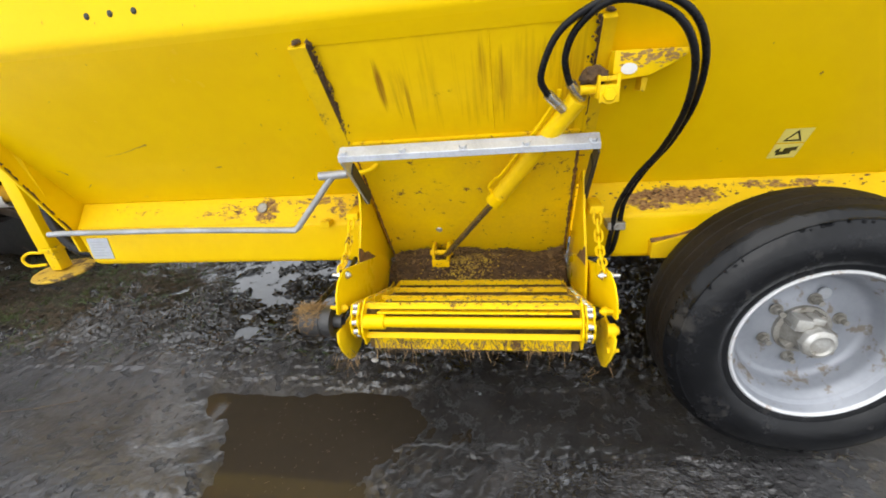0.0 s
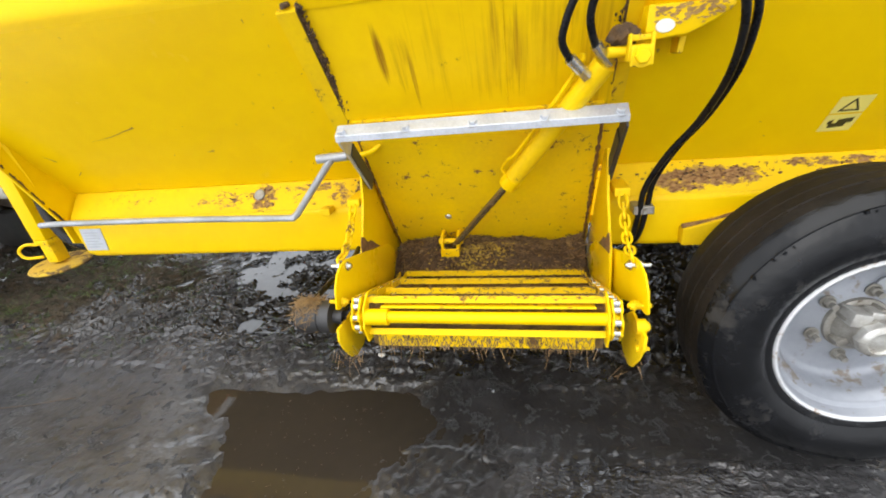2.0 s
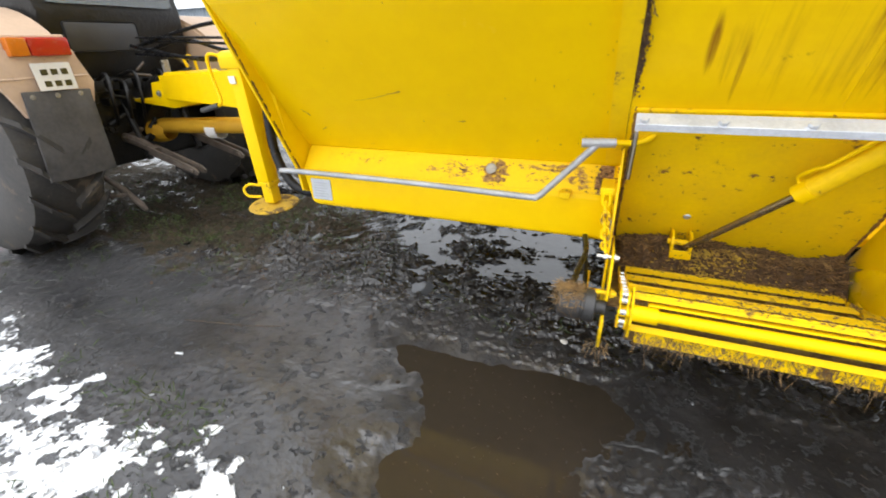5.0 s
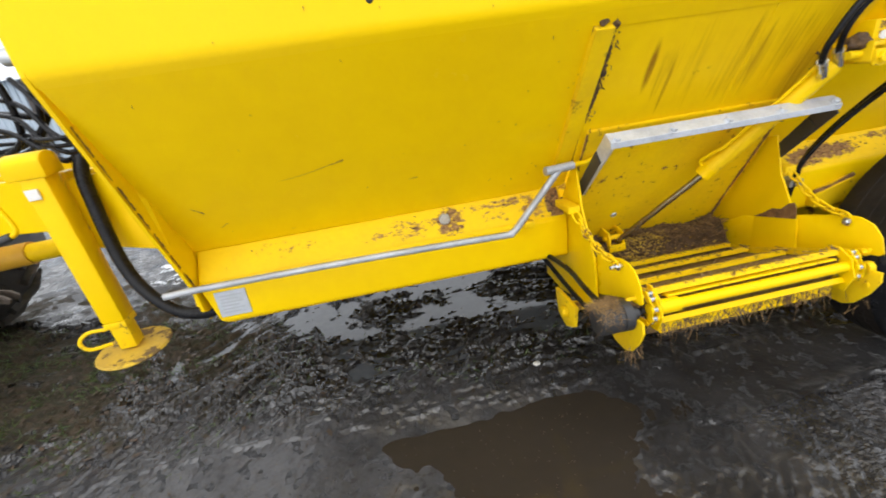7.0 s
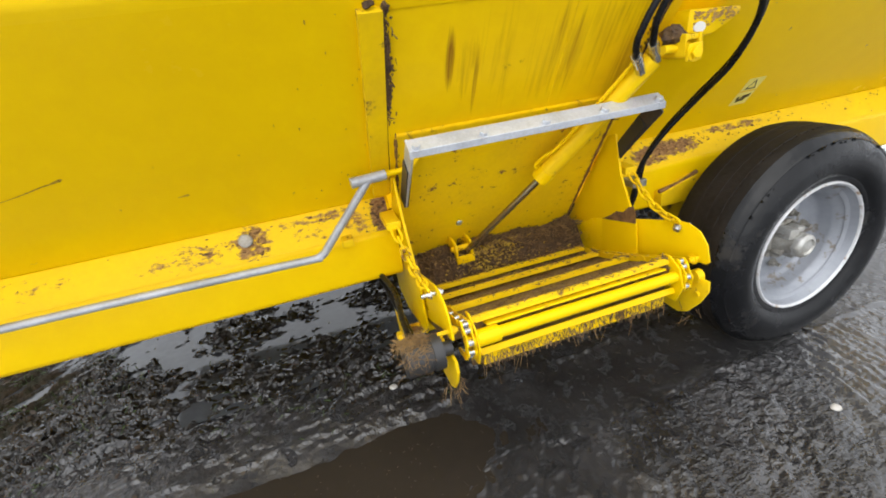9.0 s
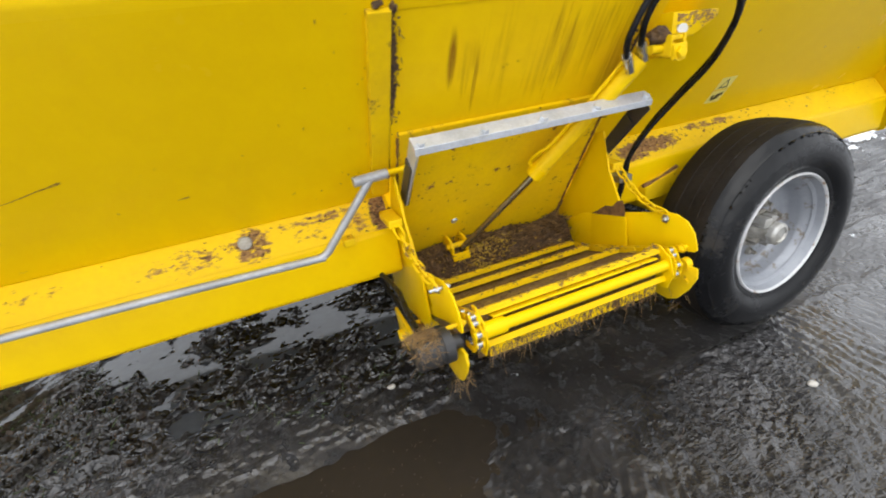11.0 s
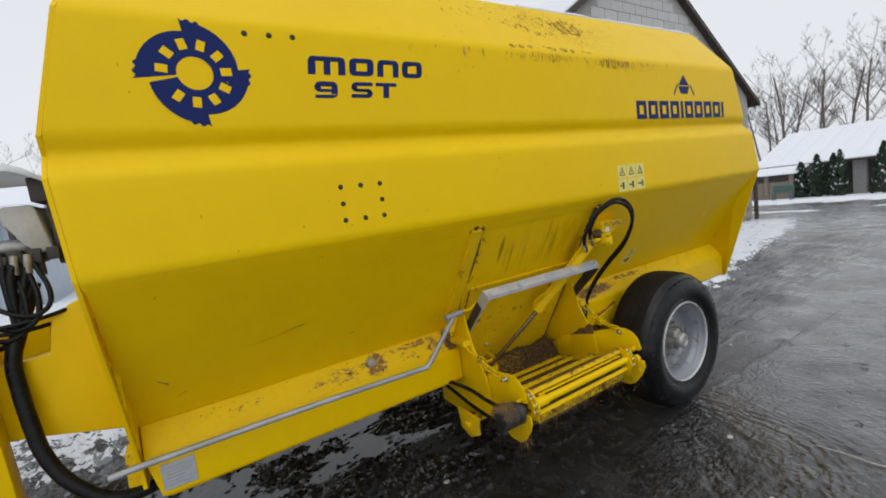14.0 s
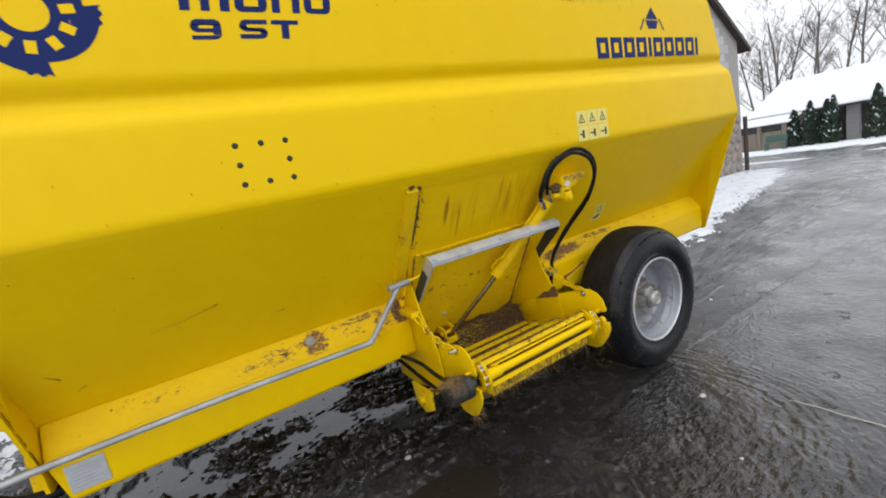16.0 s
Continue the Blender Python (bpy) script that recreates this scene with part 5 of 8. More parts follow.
def wedge(name, a, b, mat, parent, label="", bevel=0.004):
    """A tapered box between two upright rectangles (x, y0, y1, z0, z1)."""
    bm = bmesh.new()
    vs = [[bm.verts.new((x, y, z)) for y, z in ((y0, z0), (y1, z0), (y1, z1), (y0, z1))] for x, y0, y1, z0, z1 in (a, b)]
    bm.faces.new(vs[0]), bm.faces.new(vs[1][::-1])
    for i in range(4):
        bm.faces.new((vs[0][i], vs[0][(i + 1) % 4], vs[1][(i + 1) % 4], vs[1][i]))
    if bevel:
        bmesh.ops.bevel(bm, geom=bm.edges[:], offset=bevel, segments=2, affect="EDGES")
    return part(name, bm, mat, parent, label, smooth=True, angle=30)


for y0, y1 in ((0.53, 0.62), (2 * MID - 0.62, 2 * MID - 0.53)):
    bm = bmesh.new()
    prism(bm, [(-1.347, 0.80), (-1.347, 1.33), (-1.46, 1.31), (-1.525, 1.265), (-1.535, 1.145), (-1.63, 1.135), (-1.70, 1.14), (-1.70, 0.885), (-1.62, 0.875)], "y", y0, y1, 0.006)
    part("beam_root", bm, M_YEL, drawbar, "yellow drawbar root with a rounded gusset", smooth=True, angle=30)
wedge("beam", (-1.69, 0.53, 0.64, 0.965, 1.165), (-3.0, 0.98, 1.06, 0.95, 1.10), M_YEL, drawbar, "yellow converging drawbar beam")
wedge("beam", (-1.69, 2 * MID - 0.64, 2 * MID - 0.53, 0.965, 1.165), (-3.0, 1.14, 1.22, 0.95, 1.10), M_YEL, drawbar)
bm = bmesh.new()
prism(bm, [(-3.30, 0.925), (-3.32, 0.945), (-3.10, 0.955), (-3.085, 1.055), (-2.955, 1.068), (-2.935, 1.120), (-2.72, 1.130), (-2.66, 1.085), (-2.66, 0.93), (-2.92, 0.89)], "y", 0.975, 1.225, 0.005)
part("hitch_head", bm, M_YEL, drawbar, "stepped yellow hitch head", smooth=True, angle=30)
for x, z in ((-3.03, 0.985), (-2.92, 0.985), (-2.82, 1.05), (-2.82, 0.96)):
    bm = bmesh.new()
    bolt(bm, (x, 0.975, z), (0, -1, 0), 0.016, 0.014)
    part("head_bolt", bm, M_HUB, drawbar)
hose("lifting_ring", [(-2.74, 1.02, 1.12), (-2.76, 1.02, 1.165), (-2.72, 1.02, 1.185), (-2.67, 1.02, 1.165), (-2.66, 1.02, 1.10)], 0.010, M_YEL, drawbar, "bent yellow ring")
bm = bmesh.new()
box(bm, -1.95, -1.90, 0.62, 2 * MID - 0.62, 1.0, 1.12, 0.004)
part("cross_member", bm, M_YEL, drawbar)
bm = bmesh.new()
prism(bm, [(-1.40, 0.60), (-1.36, 0.585), (-1.345, 0.78), (-1.39, 0.76)], "y", 0.40, 0.50, 0.003)
part("corner_bracket", bm, M_YEL_DUSTY, drawbar)
bm = bmesh.new()
prism(bm, [(-1.09, 0.566), (-1.13, 0.558), (-1.24, 0.560), (-1.25, 0.583), (-1.07, 0.583)], "y", 0.42, 0.52, 0.003)
part("skid", bm, M_YEL_DUSTY, drawbar)

jack = thing("parking_jack", "", "")
jack.parent = wagon
# the leg leans from its foot on the ground up to the drawbar
FOOT, HEAD = Vector((-1.722, 0.505, 0.497)), Vector((-1.732, 0.470, 1.195))
LEAN = Matrix.Translation(FOOT) @ Vector((0, 0, 1)).rotation_difference(HEAD - FOOT).to_matrix().to_4x4() @ Matrix.Translation((1.682, -0.467, -0.478))
leg_parts = []
bm = bmesh.new()
prism(bm, [(-1.722, 0.427), (-1.642, 0.427), (-1.642, 0.507), (-1.722, 0.507)], "z", 0.60, 1.17, 0.008)
leg_parts.append(part("outer_leg", bm, M_YEL, jack, "yellow square jack leg", smooth=True, angle=30))
bm = bmesh.new()
prism(bm, [(-1.714, 0.437), (-1.651, 0.437), (-1.651, 0.498), (-1.714, 0.498)], "z", 0.478, 0.61, 0.005)
box(bm, -1.722, -1.643, 0.428, 0.507, 0.575, 0.60, 0.003)
leg_parts.append(part("inner_leg", bm, M_YEL_DUSTY, jack, smooth=True, angle=30))
bm = bmesh.new()
lathe(bm, [(0, -0.007), (0.125, -0.007), (0.132, 0.0), (0.125, 0.008), (0.05, 0.012), (0.0, 0.012)], 40, pose(FOOT.x, FOOT.y, 0.480, 94, 0, 0) @ Matrix.Diagonal((1, -1, 1, 1)))
part("foot_plate", bm, M_YEL_MUDDY, jack, "round muddy yellow foot plate", smooth=True, angle=40)
leg_parts.append(hose("foot_ring", [(-1.73, 0.44, 0.49), (-1.79, 0.41, 0.50), (-1.81, 0.41, 0.535), (-1.78, 0.425, 0.56), (-1.725, 0.44, 0.555)], 0.007, M_YEL_DUSTY, jack, "bent yellow ring"))
bm = bmesh.new()
prism(bm, [(0.420, 1.150), (0.514, 1.150)] + [(0.467 + 0.047 * math.cos(a), 1.198 + 0.030 * math.sin(a)) for a in np.linspace(0, math.pi, 9)], "x", -1.752, -1.628, 0.006)
leg_parts.append(part("gear_head", bm, M_YEL, jack, "yellow gear head with a rounded top", smooth=True, angle=35))
leg_parts.append(hose("crank", [(-1.745, 0.45, 1.180), (-1.80, 0.43, 1.195), (-1.822, 0.425, 1.170), (-1.815, 0.42, 1.09), (-1.79, 0.41, 1.005), (-1.792, 0.405, 0.978), (-1.815, 0.40, 0.965)], 0.0085, M_YEL, jack, "bent yellow crank"))
leg_parts.append(bar("crank_grip", [(-1.805, 0.40, 0.970), (-1.905, 0.385, 0.945)], 0.013, M_BLACK, jack, "black crank grip"))
bm = bmesh.new()
box(bm, -1.715, -1.675, 0.418, 0.425, 1.085, 1.120, 0.002)
leg_parts.append(part("tag", bm, M_WHITE, jack, "small white tag"))
for ob in leg_parts:
    ob.data.transform(LEAN)

# hydraulic tank with its lid, valve and hoses
unit = thing("hydraulic_unit", "", "")
unit.parent = wagon
bm = bmesh.new()
prism(bm, [(-1.605, 1.655), (-1.59, 1.668), (-1.515, 1.668), (-1.506, 1.655), (-1.482, 1.51), (-1.49, 1.50), (-1.535, 1.497), (-1.55, 1.54), (-1.60, 1.60)], "y", 0.60, 0.84, 0.008)
part("tank", bm, material("dirty_white_tank", (0.50, 0.50, 0.48), 0.5, second=(0.36, 0.35, 0.33), scale=7, mix=0.6, dirt=(0.16, 0.14, 0.12), dirt_amount=0.25, dirt_scale=8), unit, "dirty white plastic tank", smooth=True, angle=30)
bm = bmesh.new()
prism(bm, [(-1.80, 1.725), (-1.80, 1.785), (-1.54, 1.80), (-1.50, 1.785), (-1.445, 1.74), (-1.445, 1.728), (-1.505, 1.768), (-1.54, 1.78), (-1.785, 1.772), (-1.785, 1.725)], "y", 0.52, 0.95, 0.003)
part("hood", bm, M_PLATE, unit, "grey sheet metal hood", smooth=True, angle=25)
bm = bmesh.new()
box(bm, -1.51, -1.40, 0.58, 0.90, 1.675, 1.76, 0.005)
box(bm, -1.478, -1.37, 0.62, 0.86, 1.45, 1.70, 0.006)
box(bm, -1.44, -1.35, 0.70, 0.80, 1.30, 1.82, 0.004)
part("bracket", bm, M_DARK, unit, "black steel bracket", smooth=True, angle=30)
bm = bmesh.new()
tube(bm, [(-1.78, 0.64, 1.535), (-1.56, 0.64, 1.527), (-1.55, 0.64, 1.527)], [0.028, 0.028, 0.02], 20)
part("filter", bm, M_PLATE, unit, "grey filter cartridge", smooth=True, angle=40)
bm = bmesh.new()
for k in range(5):
    box(bm, -1.70 + 0.05 * k, -1.665 + 0.05 * k, 0.58, 0.70, 1.47 - 0.006 * (k % 2), 1.515, 0.004)
for k in range(4):
    tube(bm, [(-1.69 + 0.055 * k, 0.60, 1.48), (-1.69 + 0.055 * k, 0.60, 1.42)], 0.012, 10)
part("valve_block", bm, M_DARK, unit, "oily black valve block", smooth=True, angle=30)
hose("hose_sleeve", [(-1.555, 0.59, 1.38), (-1.60, 0.55, 1.245), (-1.630, 0.512, 1.14), (-1.628, 0.495, 1.03), (-1.617, 0.475, 0.92), (-1.60, 0.455, 0.82), (-1.553, 0.425, 0.72), (-1.47, 0.40, 0.632), (-1.38, 0.40, 0.60), (-1.28, 0.43, 0.60)], 0.023, M_HOSE, unit, "thick black hose sleeve", 16)
FH = [
    ([(-1.585, 0.58, 1.46), (-1.60, 0.56, 1.40), (-1.605, 0.545, 1.24)], 0.013),
    ([(-1.55, 0.58, 1.46), (-1.57, 0.56, 1.38), (-1.60, 0.55, 1.25)], 0.012),
    ([(-1.62, 0.60, 1.46), (-1.62, 0.57, 1.40), (-1.61, 0.54, 1.25)], 0.011),
    ([(-1.56, 0.58, 1.43), (-1.535, 0.52, 1.34), (-1.545, 0.50, 1.265), (-1.60, 0.505, 1.235), (-1.68, 0.54, 1.27), (-1.78, 0.62, 1.36), (-1.90, 0.70, 1.40)], 0.009),
    ([(-1.60, 0.60, 1.43), (-1.57, 0.53, 1.33), (-1.58, 0.51, 1.235), (-1.64, 0.515, 1.205), (-1.73, 0.56, 1.25), (-1.84, 0.65, 1.33), (-2.0, 0.74, 1.36)], 0.009),
    ([(-1.63, 0.62, 1.43), (-1.61, 0.56, 1.30), (-1.62, 0.53, 1.21), (-1.68, 0.54, 1.18), (-1.78, 0.60, 1.23), (-1.92, 0.70, 1.29), (-2.1, 0.78, 1.32)], 0.010),
    ([(-1.54, 0.58, 1.45), (-1.505, 0.53, 1.36), (-1.51, 0.505, 1.30), (-1.56, 0.50, 1.275), (-1.64, 0.53, 1.31), (-1.72, 0.58, 1.39), (-1.78, 0.62, 1.45)], 0.008),
    ([(-1.65, 0.64, 1.44), (-1.72, 0.66, 1.36), (-1.80, 0.70, 1.33), (-2.05, 0.80, 1.36), (-2.5, 0.95, 1.35), (-3.2, 1.05, 1.25)], 0.012),
    ([(-1.66, 0.62, 1.46), (-1.75, 0.66, 1.32), (-1.90, 0.72, 1.24), (-2.2, 0.85, 1.22), (-2.7, 1.0, 1.28), (-3.25, 1.1, 1.2)], 0.012),
    ([(-1.80, 0.62, 1.77), (-1.86, 0.64, 1.60), (-1.84, 0.66, 1.36), (-1.95, 0.72, 1.22), (-2.4, 0.85, 1.17), (-3.2, 1.0, 1.25)], 0.012),
    ([(-1.74, 0.60, 1.75), (-1.71, 0.60, 1.58), (-1.735, 0.62, 1.35), (-1.86, 0.68, 1.22), (-2.3, 0.82, 1.18), (-3.2, 1.02, 1.2)], 0.010),
    ([(-1.355, 0.62, 1.32), (-1.45, 0.55, 1.280), (-1.57, 0.50, 1.258), (-1.72, 0.53, 1.255), (-2.0, 0.75, 1.28), (-3.2, 1.05, 1.30)], 0.0075),
    ([(-1.355, 0.64, 1.295), (-1.46, 0.57, 1.248), (-1.58, 0.52, 1.228), (-1.72, 0.55, 1.232), (-2.0, 0.78, 1.25), (-3.2, 1.08, 1.28)], 0.0075),
]
for pts, r in FH:
    hose("hose", pts, r, M_HOSE, unit, "black hydraulic hose", 10)
for p in ((-1.585, 0.58, 1.46), (-1.55, 0.58, 1.46), (-1.62, 0.60, 1.46)):
    bar("fitting", [(p[0], p[1], p[2] + 0.02), (p[0] - 0.005, p[1] - 0.012, p[2] - 0.045)], 0.012, M_HUB, unit)
# a ragged dark line along the front flange
rk = random.Random(5)
bm = bmesh.new()
row = []
for i in range(61):
    t = i / 60
    p = Vector((-1.3335, 0.309 - 0.262 * t, 0.754 + 0.562 * t))
    row.append((bm.verts.new(p), bm.verts.new(p + Vector((0, 0.907, 0.421)) * 0.010 * rk.uniform(0.35, 1.0))))
for i, (p, q) in enumerate(zip(row, row[1:])):
    if i % 17 not in (7, 8, 15):
        bm.faces.new((p[0], q[0], q[1], p[1]))
part("flange_grime", bm, M_GRIME, wagon, "ragged dark line along the flange edge")
for z in (1.16, 0.98, 0.86, 0.80):
    bm = bmesh.new()
    yy = slope(z) * 0.78
    box(bm, -1.352, -1.345, yy - 0.006, yy + 0.006, z - 0.016, z + 0.016, 0.002)
    part("flange_clip", bm, M_HUB, wagon)

# drive shaft to the tractor
pto = thing("drive_shaft", "", "")
pto.parent = wagon
bar("tube_guard", [(-1.345, 1.1, 0.80), (-2.55, 1.1, 0.74)], 0.045, M_YEL_DUSTY, pto, "yellow plastic shaft guard", 24)
bar("outer_guard", [(-2.35, 1.1, 0.75), (-3.25, 1.1, 0.705)], 0.055, material("ochre_plastic_guard", (0.62, 0.34, 0.02), 0.45, second=(0.5, 0.27, 0.02), scale=10, mix=0.4), pto, "ochre plastic shaft guard", 24)
bm = bmesh.new()
lathe(bm, [(0.06, -0.10), (0.075, -0.06), (0.085, 0.0), (0.085, 0.06), (0.05, 0.06)], 24, pose(-3.3, 1.1, 0.70, 0, 0, 90))
part("cone", bm, bpy.data.materials["ochre_plastic_guard"], pto, "ochre guard cone", smooth=True)
bm = bmesh.new()
lathe(bm, [(0.056, -0.05), (0.060, -0.05), (0.060, 0.05), (0.056, 0.05)], 24, pose(-2.72, 1.1, 0.732, 0, 0, 90))
part("print_band", bm, M_WHITE, pto, "white printed band")

# snow lying along the top rim
bm = bmesh.new()
rim = [Vector((x, 0.202 + 0.006 * noise.noise(Vector((x * 9, 0, 0))), 2.391)) for x in np.linspace(0.5, 2.08, 60)]
tube(bm, rim, [0.006 + 0.007 * max(0.0, noise.noise(Vector((p.x * 5, 3, 0))) + 0.45) for p in rim], 8)
tagged(part("snow_ridge", bm, M_SNOW, wagon, "thin ridge of snow along the rim", smooth=True), kind="stuff")

# ---- feed and straw left on the chute ----
def straw(bm, p, d, ln, r, bend=0.0):
    """One flat stalk of two joints."""
    d = Vector(d).normalized()
    s = d.orthogonal().normalized()
    u = d.cross(s)
    a, b = p + d * (ln * 0.5) + Vector((0, 0, -bend * ln * 0.3)), p + d * ln + Vector((0, 0, -bend * ln))
    rows = [[bm.verts.new(q + w) for w in (s * r, -s * r * 0.5 + u * r, -s * r * 0.5 - u * r)] for q in (p, a, b)]
    for m, n in zip(rows, rows[1:]):
        for k in range(3):
            bm.faces.new((m[k], m[(k + 1) % 3], n[(k + 1) % 3], n[k]))
    bm.faces.new(rows[0]), bm.faces.new(rows[-1][::-1])


def heap_z(x, y):
    """Top of the feed that lies against the door."""
    top = 0.545 - 0.008 * x + 0.022 * noise.noise(Vector((x * 9, y * 9, 1))) + 0.010 * noise.noise(Vector((x * 30, y * 30, 2)))
    t = max(0.0, min(1.0, (y - 0.385 - 0.02 * noise.noise(Vector((x * 8, 0, 7)))) / 0.07))
    return 0.432 + (top - 0.432) * t * (2 - t) * (1.0 if 0.04 < x < 0.73 else 0.6)


bm = bmesh.new()
nxh, nyh = 70, 26
grid = [[bm.verts.new((0.008 + 0.732 * i / nxh, 0.315 + 0.245 * j / nyh, heap_z(0.008 + 0.732 * i / nxh, 0.315 + 0.245 * j / nyh) + 0.006 * rnd.random())) for i in range(nxh + 1)] for j in range(nyh + 1)]
for j in range(nyh):
    for i in range(nxh):
        bm.faces.new((grid[j][i], grid[j][i + 1], grid[j + 1][i + 1], grid[j + 1][i]))
tagged(part("spilled_feed", bm, M_FEED, conv, "heap of chopped brown feed", smooth=False), kind="stuff")


def scatter(name, n, place, ln, r, mat, label, flat=0.25):
    bm = bmesh.new()
    for k in range(n):
        p = place()
        a = rnd.random() * 6.3
        straw(bm, Vector(p), (math.cos(a), math.sin(a), rnd.uniform(-flat, flat)), rnd.uniform(*ln), rnd.uniform(*r))
    return tagged(part(name, bm, mat, conv, label), kind="stuff")


def on_heap():
    x, y = rnd.uniform(0.02, 0.73), rnd.uniform(0.38, 0.55)
    return x, y, heap_z(x, y) + 0.006


def on_deck():
    x, y = rnd.uniform(0.09, 0.70), rnd.uniform(-0.03, 0.34)
    z = 0.452 + (0.30 - y) * 0.369 if y < 0.30 else 0.452
    return x, y, z + 0.004 - RISE * 0.4


M_CHAFF = material("pale_chaff", (0.22, 0.135, 0.05), 0.8, second=(0.10, 0.055, 0.02), scale=30, mix=0.8)
scatter("loose_feed", 2200, on_heap, (0.008, 0.034), (0.0008, 0.0022), M_CHAFF, "loose chopped straw", 0.5)
scatter("loose_feed", 500, on_heap, (0.006, 0.030), (0.0008, 0.0018), M_STRAW, "pale straw bits", 0.5)
scatter("loose_feed", 1500, on_heap, (0.006, 0.024), (0.001, 0.003), M_GRIME, "dark feed bits", 0.7)


def grain_spill():
    x, y = rnd.gauss(0.34, 0.075), rnd.uniform(0.335, 0.455)
    return min(0.70, max(0.05, x)), y, heap_z(x, y) + 0.009


def maize_front():
    x, y = rnd.uniform(0.05, 0.70), rnd.uniform(0.32, 0.40)
    return x, y, heap_z(x, y) + 0.008


kept = rnd.getstate()
M_MAIZE = material("yellow_meal", (0.50, 0.34, 0.03), 0.7, second=(0.28, 0.17, 0.03), scale=30, mix=0.8)
scatter("loose_feed", 700, grain_spill, (0.004, 0.016), (0.0015, 0.004), M_MAIZE, "yellow meal spilled on the feed", 0.4)
scatter("loose_feed", 260, maize_front, (0.004, 0.012), (0.001, 0.003), M_MAIZE, "yellow meal bits", 0.4)
rnd.setstate(kept)
scatter("deck_feed", 1300, on_deck, (0.005, 0.02), (0.0006, 0.0016), M_CHAFF, "chopped feed on the deck", 0.15)
scatter("deck_feed", 700, on_deck, (0.004, 0.012), (0.001, 0.0022), M_GRIME, "dark feed bits", 0.2)
# stalks that hang from the scraper and the ears
bm = bmesh.new()
for k in range(64):
    x = rnd.uniform(0.09, 0.70)
    straw(bm, Vector((x, -0.079 + rnd.uniform(-0.004, 0.006), 0.468)), (rnd.gauss(0, 0.25), rnd.gauss(-0.05, 0.15), -1), abs(rnd.gauss(0.008, 0.026)) + 0.006, rnd.uniform(0.0004, 0.0008))
for x, y, z, k in ((0.012, -0.07, 0.43, 16), (-0.01, -0.11, 0.46, 8), (0.765, -0.10, 0.44, 7)):
    for i in range(k):
        straw(bm, Vector((x + rnd.gauss(0, 0.015), y + rnd.gauss(0, 0.012), z + rnd.gauss(0, 0.01))), (rnd.gauss(0, 0.5), rnd.gauss(0, 0.3), -1), rnd.uniform(0.02, 0.06), rnd.uniform(0.0004, 0.0008))
tagged(part("hanging_straw", bm, M_STRAW, conv, "straw hanging from the chute's lip"), kind="stuff")
bm = bmesh.new()
for k in range(420):
    x = rnd.uniform(0.10, 0.69)
    straw(bm, Vector((x, -0.0805, rnd.uniform(0.468, 0.506))), (rnd.gauss(0, 0.35), -0.1, -1), rnd.uniform(0.006, 0.022), rnd.uniform(0.0006, 0.0014))
tagged(part("stuck_straw", bm, M_CHAFF, conv, "brown straw stuck to the scraper strip"), kind="stuff")
slat_rnd = random.Random(41)
bm = bmesh.new()
for k in range(900):
    y, z = slat_rnd.choice(SLATS + [(-0.052, 0.580)])
    x = min(0.71, max(0.08, slat_rnd.gauss(0.55, 0.2) if k % 2 else slat_rnd.uniform(0.08, 0.71)))
    straw(bm, Vector((x, y + slat_rnd.uniform(-0.012, 0.014), z + 0.001 + slat_rnd.uniform(-0.004, 0.004))), (slat_rnd.gauss(0, 1), slat_rnd.gauss(0, 1), slat_rnd.gauss(0, 0.2)), slat_rnd.uniform(0.004, 0.016), slat_rnd.uniform(0.0006, 0.0018))
tagged(part("slat_feed", bm, M_CHAFF, conv, "bits of feed lying on the slats"), kind="stuff")
# tuft on the motor
bm = bmesh.new()
for k in range(620):
    x = rnd.uniform(-0.125, -0.055)
    a = rnd.gauss(0.25, 0.7)
    p = Vector((x, -0.088 + 0.048 * math.sin(a), 0.566 + 0.048 * math.cos(a)))
    straw(bm, p, (rnd.gauss(0, 1), rnd.gauss(0, 0.8), rnd.gauss(0.25, 0.5)), rnd.uniform(0.008, 0.036), rnd.uniform(0.0004, 0.0009), 0.3)
tagged(part("straw_tuft", bm, M_STRAW, motor, "tuft of wet straw"), kind="stuff")
# bits caught along the door's edges, chains and lug
bm = bmesh.new()
for k in range(60):
    side = rnd.choice((0, 0, 1))
    s = rnd.uniform(0.0, 0.95)
    p = on_door(0.013 if not side else 0.737, s, 0.018 * rnd.random())
    straw(bm, p + Vector((rnd.gauss(0, 0.005), -0.002, 0)), (rnd.gauss(0, 1), rnd.gauss(-0.2, 0.3), rnd.gauss(0, 1)), rnd.uniform(0.005, 0.02), rnd.uniform(0.0007, 0.002))
for k in range(90):
    p = Vector((rnd.gauss(0.238, 0.025), rnd.gauss(0.45, 0.03), rnd.gauss(0.560, 0.02)))
    straw(bm, p, (rnd.gauss(0, 1), rnd.gauss(0, 1), rnd.gauss(0, 0.6)), rnd.uniform(0.006, 0.02), rnd.uniform(0.0007, 0.0016))
tagged(part("caught_straw", bm, M_GRIME, wagon, "dark bits of straw caught in the door guides"), kind="stuff")

